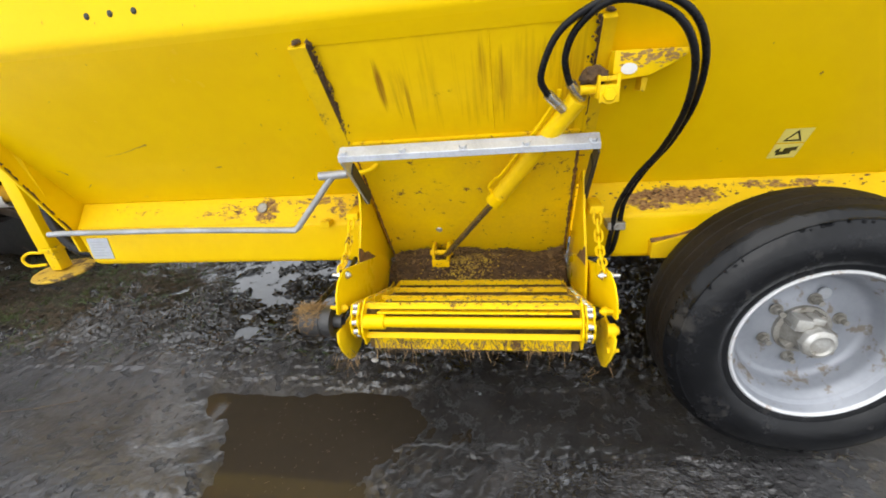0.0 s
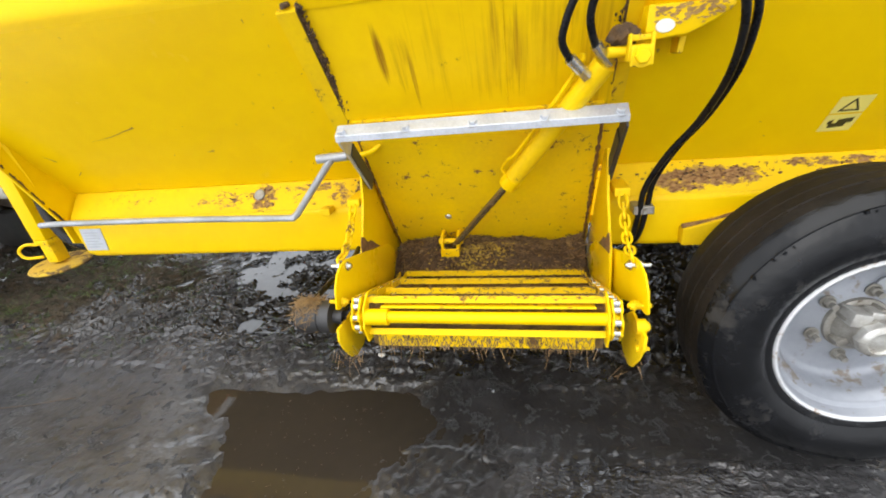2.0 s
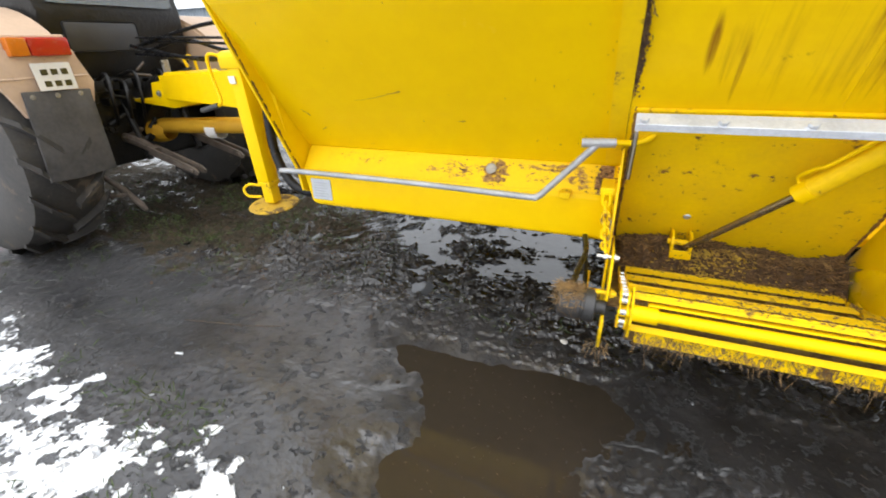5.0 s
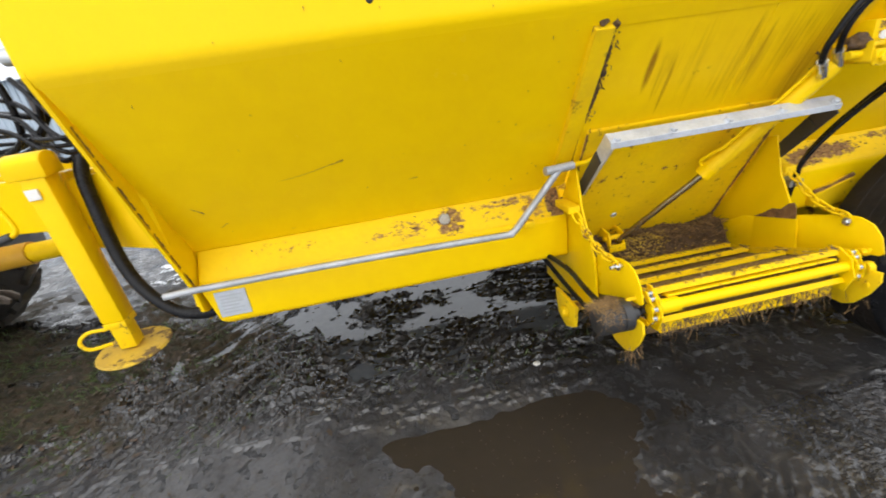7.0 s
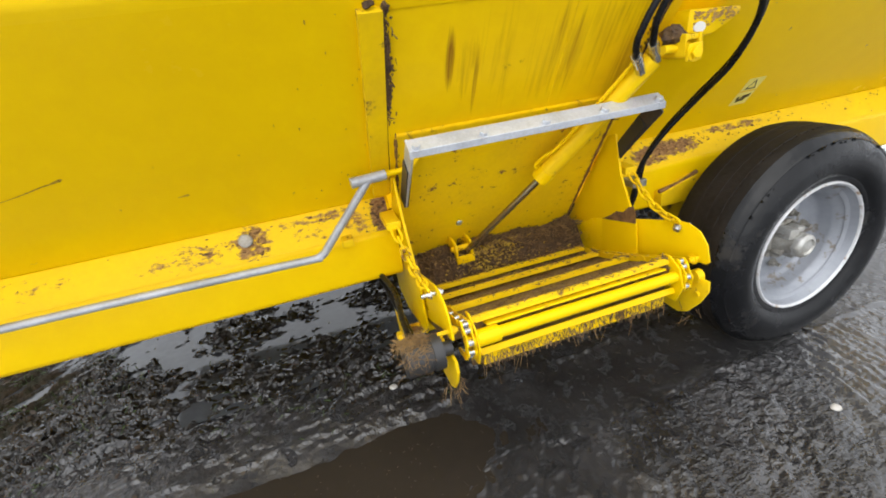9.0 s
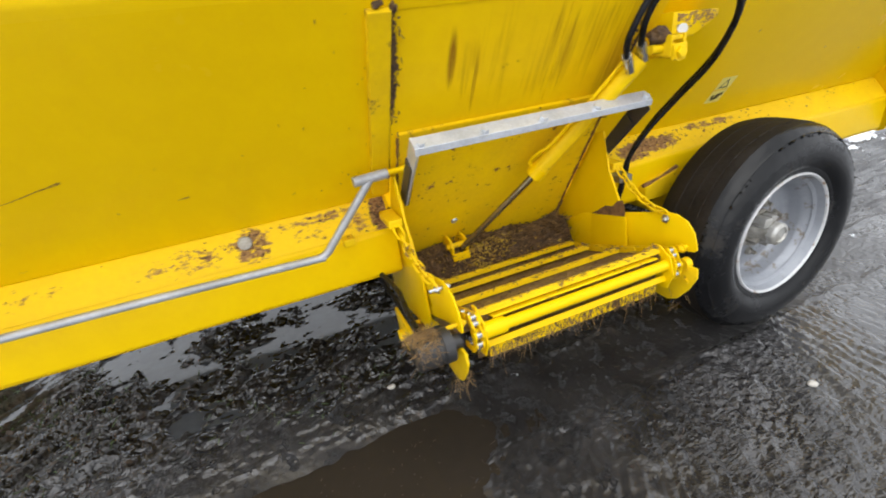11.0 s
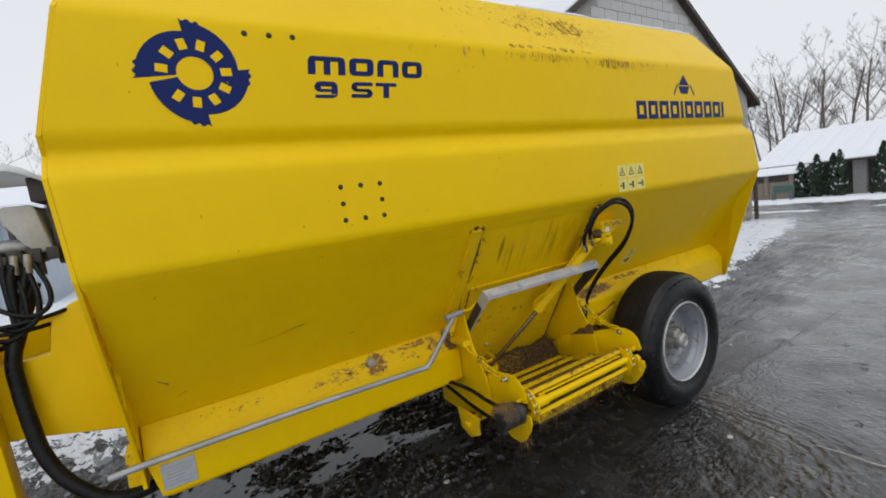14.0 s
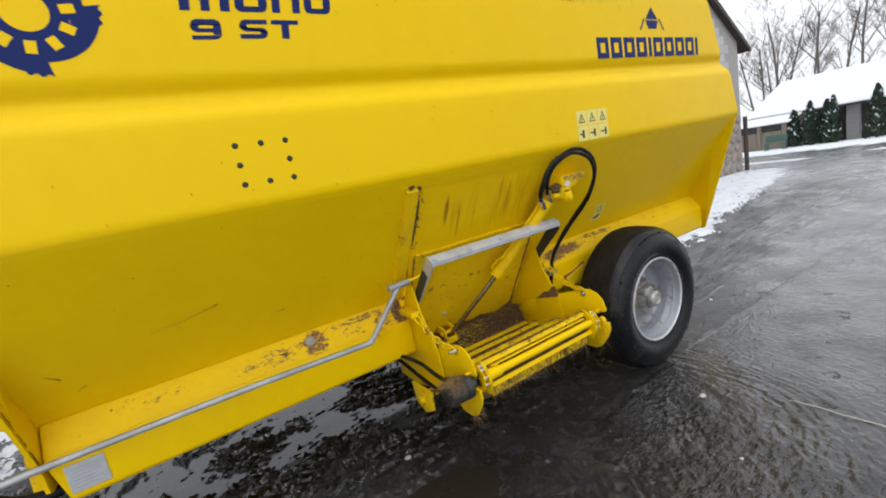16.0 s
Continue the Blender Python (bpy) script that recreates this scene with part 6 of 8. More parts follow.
# ---- the tractor that the wagon is hitched to ----
M_CREAM = material("faded_cream_paint", (0.56, 0.40, 0.28), 0.5, second=(0.46, 0.33, 0.23), scale=5, mix=0.5, bump=0.05, bump_scale=30, dirt=(0.20, 0.15, 0.11), dirt_amount=0.25, dirt_scale=7)
M_RED = material("red_light_lens", (0.45, 0.02, 0.01), 0.25, second=(0.32, 0.02, 0.01), scale=30, mix=0.4)
M_AMBER = material("amber_light_lens", (0.60, 0.16, 0.01), 0.25, second=(0.45, 0.12, 0.01), scale=30, mix=0.4)
M_MUDTYRE = material("muddy_lug_rubber", (0.022, 0.021, 0.020), 0.6, second=(0.05, 0.045, 0.04), scale=6, mix=0.6, bump=0.25, bump_scale=40, dirt=(0.11, 0.09, 0.07), dirt_amount=0.40, dirt_scale=5)
M_GLASS = bpy.data.materials.new("cab_glass")
M_GLASS.use_nodes = True
gb = M_GLASS.node_tree.nodes["Principled BSDF"]
gb.inputs["Base Color"].default_value, gb.inputs["Roughness"].default_value, gb.inputs["Transmission Weight"].default_value = (0.55, 0.6, 0.62, 1), 0.05, 0.9
M_RIMMUD = material("muddy_cream_rim", (0.30, 0.23, 0.17), 0.7, second=(0.16, 0.12, 0.09), scale=6, mix=0.7, bump=0.2, bump_scale=30, dirt=(0.05, 0.042, 0.035), dirt_amount=0.6, dirt_scale=7)
M_FLAP = material("dusty_black_rubber", (0.038, 0.037, 0.038), 0.6, second=(0.075, 0.072, 0.070), scale=5, mix=0.7, bump=0.15, bump_scale=25, dirt=(0.12, 0.10, 0.08), dirt_amount=0.25, dirt_scale=6)
tractor = thing("tractor", "old tractor with cream fenders and dark muddy lugged tyres", "tractor")
TX = -3.72


def big_wheel(x, y, R, W, lugs):
    w = thing("wheel", "", "")
    w.parent = tractor
    w.matrix_basis = pose(x, y, R - 0.03)
    bm = bmesh.new()
    r = R - 0.05
    lathe(bm, [(R * 0.44, W * 0.5 - 0.04), (R * 0.48, W * 0.5), (R * 0.75, W * 0.5 + 0.02), (r * 0.97, W * 0.5 - 0.02), (r, W * 0.3), (r, -W * 0.3), (r * 0.97, -W * 0.5 + 0.02), (R * 0.75, -W * 0.5 - 0.02), (R * 0.48, -W * 0.5), (R * 0.44, -W * 0.5 + 0.04)], 64)
    part("tyre", bm, M_MUDTYRE, w, "muddy black tyre", smooth=True, angle=40)
    for k in range(lugs):
        for sgn in (-1, 1):
            a0 = 2 * math.pi * (k + (0.5 if sgn > 0 else 0)) / lugs
            bm = bmesh.new()
            prev = None
            for i in range(4):
                t = i / 3
                a, yy = a0 + 0.33 * t, sgn * (0.01 + t * (W * 0.5 - 0.01))
                dr = 0.045 if i < 3 else 0.01
                row = []
                for da, rr in ((-0.035, -0.01), (-0.025, dr), (0.025, dr), (0.035, -0.01)):
                    rad = r * (1 if i < 3 else 0.985) + rr
                    row.append(bm.verts.new((rad * math.cos(a + da), yy, rad * math.sin(a + da))))
                if prev:
                    for j in range(3):
                        bm.faces.new((prev[j], prev[j + 1], row[j + 1], row[j]))
                else:
                    bm.faces.new(row)
                prev = row
            bm.faces.new(prev[::-1])
            part("lug", bm, M_MUDTYRE, w)
    bm = bmesh.new()
    s = -1 if y < 1.1 else 1
    lathe(bm, [(R * 0.46, s * W * 0.38), (R * 0.43, s * W * 0.36), (R * 0.40, s * W * 0.10), (R * 0.2, s * W * 0.05), (R * 0.18, s * W * 0.25), (0, s * W * 0.27)], 40)
    part("rim", bm, M_RIMMUD, w, "mud-caked cream wheel rim", smooth=True, angle=40)


big_wheel(TX - 0.03, 0.29, 0.74, 0.44, 18)
big_wheel(TX - 0.03, 1.91, 0.74, 0.44, 18)
big_wheel(TX - 2.2, 0.38, 0.45, 0.28, 14)
big_wheel(TX - 2.2, 1.82, 0.45, 0.28, 14)
for y0, y1, s in ((0.05, 0.56, 1), (1.64, 2.15, -1)):
    fd = thing("fender", "", "")
    fd.parent = tractor
    bm = bmesh.new()
    arc = [(TX + 0.80 * math.cos(a), 0.68 + 0.80 * math.sin(a)) for a in np.linspace(0.55, 2.7, 16)]
    inn = [(TX + 0.775 * math.cos(a), 0.68 + 0.775 * math.sin(a)) for a in np.linspace(0.55, 2.7, 16)]
    prism(bm, arc + inn[::-1], "y", y0, y1)
    ys = y1 if s > 0 else y0
    prism(bm, inn + [(TX - 0.3, 0.9), (TX + 0.3, 0.9)], "y", ys - 0.012, ys + 0.012)
    part("shell", bm, M_CREAM, fd, "faded cream fender shell", smooth=True, angle=35)
    xr = TX + 0.80 * math.cos(0.62)
    bm = bmesh.new()
    prism(bm, [(y0 + 0.04, 1.24), (y0 + 0.03, 1.13), (y0 + 0.10, 1.03), (y0 + 0.14, 0.90), (y1 - 0.02, 0.90), (y1 + 0.03, 1.06), (y1 - 0.02, 1.19), (y1 - 0.03, 1.24)], "x", xr - 0.005, xr + 0.025, 0.006)
    part("back_panel", bm, M_CREAM, fd, smooth=True, angle=30)
    for a, b, m in ((0.165, 0.255, M_AMBER), (0.258, 0.455, M_RED)):
        bm = bmesh.new()
        box(bm, xr + 0.005, xr + 0.06, y0 + a, y0 + b, 1.208, 1.300, 0.008)
        part("tail_light", bm, m, fd, "red and amber tail light", smooth=True, angle=30)
    bm = bmesh.new()
    box(bm, xr - 0.03, xr + 0.01, y0 + 0.06, y1 - 0.04, 1.20, 1.315, 0.01)
    part("light_base", bm, M_CREAM, fd)
    bm = bmesh.new()
    prism(bm, [(y0 + 0.15, 1.035), (y0 + 0.115, 0.545), (y0 + 0.30, 0.538), (y1 - 0.03, 0.548), (y1 - 0.02, 1.025)], "x", xr + 0.032, xr + 0.046, 0.003)
    bmesh.ops.subdivide_edges(bm, edges=bm.edges[:], cuts=5, use_grid_fill=True)
    for v in bm.verts:  # the rubber hangs in soft waves
        v.co.x += 0.012 * (1.03 - v.co.z) + 0.014 * (1.03 - v.co.z) * math.sin(26 * v.co.y)
    part("mud_flap", bm, M_FLAP, fd, "dusty black rubber mud flap", smooth=True, angle=30)
    for k in range(3):
        bm = bmesh.new()
        bolt(bm, (xr + 0.046, y0 + 0.19 + 0.12 * k, 1.005), (1, 0, 0), 0.010, 0.008)
        part("flap_bolt", bm, M_HUB, fd)
    if s > 0:
        bm = bmesh.new()
        prism(bm, [(xr + 0.050, 1.033), (xr + 0.055, 1.033), (xr + 0.045, 1.173), (xr + 0.040, 1.173)], "y", y0 + 0.235, y0 + 0.425)
        npl = part("number_plate", bm, M_WHITE, fd, "white plate with dark bars")
        for r0 in (0, 1):
            for c0 in range(3):
                bm = bmesh.new()
                zc = 1.052 + 0.06 * r0
                xx = xr + 0.0550 - 0.071 * (zc - 1.033)
                box(bm, xx - 0.004, xx + 0.002, y0 + 0.268 + 0.050 * c0, y0 + 0.300 + 0.050 * c0, zc, zc + 0.030)
                part("plate_bar", bm, M_DECALK, npl)
bm = bmesh.new()
prism(bm, [(TX - 1.2, 1.0), (TX + 0.28, 1.05), (TX + 0.32, 1.45), (TX + 0.15, 2.45), (TX - 1.1, 2.45), (TX - 1.25, 1.5)], "y", 0.60, 1.60, 0.03)
part("cab", bm, M_OILY, tractor, "dark cab body", smooth=True, angle=30)
bm = bmesh.new()
prism(bm, [(TX + 0.325, 1.50), (TX + 0.335, 1.50), (TX + 0.18, 2.32), (TX + 0.17, 2.32)], "y", 0.68, 1.52)
part("rear_window", bm, M_GLASS, tractor, "dusty rear window")
bm = bmesh.new()
box(bm, TX + 0.315, TX + 0.335, 0.72, 1.20, 1.22, 1.40, 0.02)
part("rear_panel", bm, M_BLACK, tractor, "dark grey rear panel", smooth=True)
bm = bmesh.new()
box(bm, TX - 0.25, TX + 0.30, 0.72, 1.48, 0.45, 1.06, 0.04)
box(bm, TX - 2.4, TX - 0.2, 0.85, 1.35, 0.50, 1.15, 0.05)
part("transmission", bm, M_OILY, tractor, "greasy black transmission housing", smooth=True, angle=35)
bm = bmesh.new()
prism(bm, [(TX - 2.9, 0.75), (TX - 1.25, 0.80), (TX - 1.25, 1.55), (TX - 2.8, 1.40)], "y", 0.80, 1.40, 0.05)
part("bonnet", bm, material("dull_red_paint", (0.36, 0.05, 0.03), 0.5, second=(0.28, 0.04, 0.03), scale=5, mix=0.4), tractor, "dull red bonnet", smooth=True, angle=35)
bm = bmesh.new()
tube(bm, [(TX, 0.15, 0.67), (TX, 2.05, 0.67)], 0.10, 20)
part("axle", bm, M_OILY, tractor, smooth=True)
for y, dz in ((0.90, 0.0), (1.32, 0.02)):
    bm = bmesh.new()
    tube(bm, [(TX + 0.1, y, 0.68), (TX + 0.45, y - 0.01, 0.615 + dz), (TX + 0.62, y - 0.02, 0.565 + dz)], [0.035, 0.034, 0.03], 10)
    for yo in (-0.050, 0.012):
        prism(bm, [(TX + 0.56, 0.545 + dz), (TX + 0.56, 0.605 + dz), (TX + 0.98, 0.485 + dz), (TX + 1.015, 0.455 + dz), (TX + 1.0, 0.430 + dz)], "y", y + yo, y + yo + 0.014, 0.003)
    bolt(bm, (TX + 0.965, y - 0.050, 0.462 + dz), (0, -1, 0), 0.014, 0.012)
    part("lower_link", bm, M_LINK, tractor, "worn steel lower link", smooth=True, angle=35)
    bm = bmesh.new()
    tube(bm, [(TX + 0.22, y + 0.05, 1.12), (TX + 0.5, y, 0.50)], 0.022, 10)
    part("lift_rod", bm, M_OILY, tractor, smooth=True)
bm = bmesh.new()
tube(bm, [(TX + 0.30, 0.62, 0.44), (TX + 0.46, 0.66, 0.33), (TX + 0.55, 0.69, 0.22), (TX + 0.575, 0.70, 0.175)], [0.016, 0.020, 0.022, 0.016], 10)
tube(bm, [(TX + 0.30, 0.52, 0.36), (TX + 0.42, 0.60, 0.29), (TX + 0.50, 0.66, 0.30)], 0.014, 8)
part("check_stay", bm, M_LINK, tractor, "muddy steel stay", smooth=True)
for k in range(6):
    bm = bmesh.new()
    y = 0.80 + 0.10 * k
    tube(bm, spline([(TX + 0.28, y, 1.0 + 0.03 * (k % 3)), (TX + 0.42, y + 0.02, 1.08 - 0.05 * (k % 2)), (TX + 0.50, y - 0.03, 0.92), (TX + 0.36, y + 0.04, 0.75)], 5), 0.013, 8)
    box(bm, TX + 0.26, TX + 0.36, y - 0.03, y + 0.03, 0.97, 1.04, 0.008)
    part("coupler", bm, M_OILY, tractor, "oily black hydraulic coupler", smooth=True, angle=40)
bm = bmesh.new()
prism(bm, [(TX + 0.2, 0.66), (TX + 0.2, 0.60), (TX + 0.55, 0.90), (TX + 0.62, 0.95), (TX + 0.62, 1.06), (TX + 0.5, 1.02)], "y", 1.02, 1.18, 0.01)
part("hitch", bm, M_OILY, tractor, "black tow hitch")
bm = bmesh.new()
tube(bm, [(TX + 0.65, 1.1, 0.88), (TX + 0.65, 1.1, 1.16)], 0.025, 12)
part("hitch_pin", bm, M_HUB, tractor)

# clutter of couplers, levers and rods at the tractor's back
rk = random.Random(23)
for k in range(16):
    bm = bmesh.new()
    y, z, x = rk.uniform(0.66, 1.5), rk.uniform(0.62, 1.16), TX + rk.uniform(0.28, 0.42)
    a, ln = rk.uniform(-0.9, 0.9), rk.uniform(0.05, 0.22)
    d = Vector((0.35 * rk.random(), math.cos(a), math.sin(a))).normalized() * ln
    tube(bm, [Vector((x, y, z)) - d * 0.5, Vector((x, y, z)) + d * 0.5], rk.uniform(0.008, 0.022), 10)
    if k % 2:
        bolt(bm, (x + 0.02, y, z), (1, 0, 0), rk.uniform(0.012, 0.022), 0.02)
    part("rod", bm, M_LINK if k % 4 == 0 else M_OILY, tractor, smooth=True, angle=40)
for k in range(7):
    bm = bmesh.new()
    y, z = 0.70 + 0.11 * k, rk.uniform(0.72, 1.05)
    box(bm, TX + 0.28, TX + rk.uniform(0.34, 0.44), y, y + rk.uniform(0.04, 0.09), z, z + rk.uniform(0.05, 0.14), 0.01)
    part("valve", bm, M_OILY, tractor, smooth=True, angle=35)

# ---- farmhouse behind the wagon ----
M_BLOCK = bpy.data.materials.new("grey_block")
M_BLOCK.use_nodes = True


def block_material(m, a, b):
    n, l = m.node_tree.nodes, m.node_tree.links
    bs = n["Principled BSDF"]
    info, mx, tx = n.new("ShaderNodeObjectInfo"), n.new("ShaderNodeMix"), n.new("ShaderNodeTexNoise")
    mx.data_type = "RGBA"
    mx.inputs["A"].default_value, mx.inputs["B"].default_value = (*a, 1), (*b, 1)
    tx.inputs["Scale"].default_value, tx.inputs["Detail"].default_value = 14, 6
    l.new(n.new("ShaderNodeTexCoord").outputs["Object"], tx.inputs["Vector"])
    ad = n.new("ShaderNodeMath")
    ad.operation = "MULTIPLY_ADD"
    ad.inputs[1].default_value = 0.5
    l.new(info.outputs["Random"], ad.inputs[0])
    sc = n.new("ShaderNodeMath")
    sc.operation = "MULTIPLY"
    sc.inputs[1].default_value = 0.6
    l.new(tx.outputs["Fac"], sc.inputs[0])
    l.new(sc.outputs[0], ad.inputs[2])
    l.new(ad.outputs[0], mx.inputs["Factor"])
    l.new(mx.outputs["Result"], bs.inputs["Base Color"])
    bs.inputs["Roughness"].default_value = 0.9
    bp = n.new("ShaderNodeBump")
    bp.inputs["Strength"].default_value, bp.inputs["Distance"].default_value = 0.4, 0.02
    l.new(tx.outputs["Fac"], bp.inputs["Height"])
    l.new(bp.outputs[0], bs.inputs["Normal"])


block_material(M_BLOCK, (0.52, 0.52, 0.52), (0.40, 0.39, 0.39))
M_STONE = bpy.data.materials.new("field_stone")
M_STONE.use_nodes = True
block_material(M_STONE, (0.34, 0.27, 0.23), (0.20, 0.18, 0.17))
M_MORTAR = material("mortar", (0.36, 0.35, 0.34), 0.9, second=(0.30, 0.29, 0.28), scale=8, mix=0.5, bump=0.3, bump_scale=40)
M_TIMBER = material("dark_verge_timber", (0.075, 0.055, 0.045), 0.8, second=(0.05, 0.04, 0.035), scale=6, mix=0.5, bump=0.2, bump_scale=30)
M_WOOD = material("weathered_boards", (0.27, 0.225, 0.18), 0.85, second=(0.18, 0.15, 0.12), scale=5, mix=0.6, bump=0.3, bump_scale=30, stretch=(1, 3, 0.4))
house = thing("house", "grey block farmhouse gable with dark verge boards", "house")
HX0, HX1, HY, HE, HA_ = 3.50, 12.22, 4.05, 3.27, 6.12
HM = (HX0 + HX1) / 2
bm = bmesh.new()
prism(bm, [(HX0, -0.2), (HX1, -0.2), (HX1, HE), (HM, HA_), (HX0, HE)], "y", HY, 13.0)
wall = part("wall", bm, M_MORTAR, house, "block wall with raked joints")
for sgn in (-1, 1):
    ex = HX0 - 0.38 if sgn < 0 else HX1 + 0.38
    ez = HE - 0.38 * (HA_ - HE) / (HM - HX0)
    th = 0.10
    bm = bmesh.new()
    prism(bm, [(ex, ez), (HM, HA_), (HM, HA_ + th), (ex, ez + th)], "y", HY - 0.10, 13.3)
    part("roof", bm, M_TIMBER, house, "dark roof slope")
    bm = bmesh.new()
    prism(bm, [(ex - 0.02 * -sgn, ez + th), (HM, HA_ + th), (HM, HA_ + th + 0.04), (ex, ez + th + 0.04)], "y", HY - 0.08, 13.3)
    part("roof_snow", bm, M_SNOW, house, "snow on the roof slope")
    bm = bmesh.new()
    prism(bm, [(ex, ez - 0.02), (HM, HA_ - 0.02), (HM, HA_ + th), (ex, ez + th)], "y", HY - 0.15, HY - 0.105)
    part("verge_board", bm, M_TIMBER, house, "dark weathered verge board")
bm = bmesh.new()
tube(bm, [(12.30, 3.98, -0.05), (12.30, 3.98, 1.40)], 0.05, 12)
tagged(part("post", bm, M_TIMBER), "short dark post beside the house corner", "post")

# ---- barn across the yard ----
barn = thing("barn", "long low barn with a snow-covered roof", "barn")
BX, BZ = 32.0, -0.92
# solid body behind the pillars; its dark colour paints the openings' shade
bm = bmesh.new()
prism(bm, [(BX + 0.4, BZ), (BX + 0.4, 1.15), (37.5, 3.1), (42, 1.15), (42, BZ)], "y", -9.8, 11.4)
part("wall", bm, material("barn_opening_shade", (0.06, 0.055, 0.05), 0.9), barn, "recessed barn body coloured dark for the shade in its openings")
bm = bmesh.new()
prism(bm, [(BX - 0.4, 1.05), (37.5, 3.18), (42.4, 1.05), (42.4, 1.18), (37.5, 3.34), (BX - 0.4, 1.2)], "y", -10.2, 11.9)
part("roof", bm, M_SNOW, barn, "snow-covered corrugated roof")
for k in range(24):
    y = -9.7 + 0.92 * k
    bm = bmesh.new()
    prism(bm, [(BX - 0.4, 1.203), (37.5, 3.343), (37.5, 3.365), (BX - 0.4, 1.225)], "y", y, y + 0.03)
    part("roof_seam", bm, M_SNOW, barn)
bm = bmesh.new()
box(bm, BX - 0.46, BX - 0.40, -10.2, 11.9, 1.0, 1.13)
part("eave_board", bm, M_TIMBER, barn)
for k, y in enumerate((-8.5, -6.2, -4, -1.8, 0.3, 2.3, 4.35, 6.5, 8.9)):
    bm = bmesh.new()
    box(bm, BX - 0.05, BX + 0.38, y, y + 0.55, BZ - 0.1, 1.08, 0.02)
    part("pillar", bm, M_MORTAR, barn, "grey rendered pillar")
lean = thing("lean_to", "wooden lean-to shed with a snowy roof", "shed")
bm = bmesh.new()
prism(bm, [(BX - 0.35, 1.02), (BX - 2.4, 0.66), (BX - 2.4, 0.74), (BX - 0.35, 1.12)], "y", 8.9, 13.5)
part("roof", bm, M_SNOW, lean, "snowy sheet roof")
for k in range(26):
    y = 9.2 + 0.165 * k
    bm = bmesh.new()
    box(bm, BX - 2.12 - 0.01 * (k % 2), BX - 2.08, y, y + 0.15, BZ + 0.05, (0.25 if k % 7 else 0.6))
    part("board", bm, M_WOOD, lean)
# solid dark block that fills the shed in place of the shade inside
bm = bmesh.new()
box(bm, BX - 2.05, BX - 0.2, 9.3, 13.4, BZ - 0.1, 0.64)
part("interior", bm, M_DARK, lean, "dark block standing in for the shaded shed interior")
for y in (9.1, 10.4, 11.8):
    bm = bmesh.new()
    box(bm, BX - 2.2, BX - 2.05, y, y + 0.16, BZ - 0.1, 0.68)
    part("post", bm, M_WOOD, lean)
bench = thing("garden_bench", "green garden bench on the snow by the barn", "bench")
M_GREEN = material("green_bench_paint", (0.05, 0.11, 0.09), 0.5, second=(0.07, 0.13, 0.11), scale=8, mix=0.4)
for nm, b in (("seat", (27.6, 28.0, 8.45, 9.45, -0.33, -0.29)), ("backrest", (28.0, 28.05, 8.45, 9.45, -0.25, 0.1)), ("leg", (27.65, 27.72, 8.50, 8.57, -0.75, -0.33)), ("leg", (27.65, 27.72, 9.33, 9.40, -0.75, -0.33)), ("leg", (27.98, 28.05, 8.50, 8.57, -0.78, -0.25)), ("leg", (27.98, 28.05, 9.33, 9.40, -0.78, -0.25))):
    bm = bmesh.new()
    box(bm, *b, 0.008)
    part(nm, bm, M_GREEN, bench)

# conifers before the barn: short sprays packed round a stem
M_THUJA = material("dark_conifer_green", (0.030, 0.055, 0.028), 0.8, second=(0.015, 0.030, 0.016), scale=5, mix=0.7)
rt = random.Random(3)


def conifer(x, y, z, h, r):
    t = thing("conifer", "dark green columnar conifer dusted with snow", "tree", "conifers before the barn")
    t.matrix_basis = pose(x, y, z)
    bm = bmesh.new()
    tube(bm, [(0, 0, -0.15), (0, 0, h * 0.85)], [0.07, 0.015], 8)
    part("trunk", bm, M_TIMBER, t)
    bm, bs = bmesh.new(), bmesh.new()
    for k in range(900):
        u = rt.random() ** 0.8
        rad = r * (1 - u) ** 0.62 * (0.75 + 0.3 * math.sin(9 * u * h + k)) * (0.6 + 0.45 * rt.random())
        a = rt.random() * 6.283
        c = Vector((rad * math.cos(a), rad * math.sin(a), 0.05 + u * h * 0.95))
        d = Vector((math.cos(a) * 0.5, math.sin(a) * 0.5, 1)).normalized()
        s = Vector((-math.sin(a), math.cos(a), 0))
        ln, w = rt.uniform(0.12, 0.26), rt.uniform(0.04, 0.08)
        target = bs if (u > 0.1 and rt.random() < 0.07) else bm
        vs = [target.verts.new(q) for q in (c - d * ln * 0.4, c + s * w, c + d * ln * 0.6, c - s * w)]
        target.faces.new(vs)
    part("crown", bm, M_THUJA, t)
    tagged(part("snow", bs, M_SNOW, t, "dabs of snow"), kind="stuff")


for x, y, h, r in ((30.2, 8.85, 2.1, 0.62), (30.0, 8.05, 2.45, 0.62), (30.1, 7.35, 2.4, 0.60), (29.8, 7.0, 2.55, 0.50), (30.0, 5.35, 2.7, 0.68), (30.0, 3.6, 2.6, 0.65)):
    conifer(x, y, -0.83, h, r)

# bare trees
M_BARK = material("grey_winter_bark", (0.15, 0.13, 0.115), 0.9, second=(0.09, 0.078, 0.07), scale=6, mix=0.6, bump=0.3, bump_scale=20)


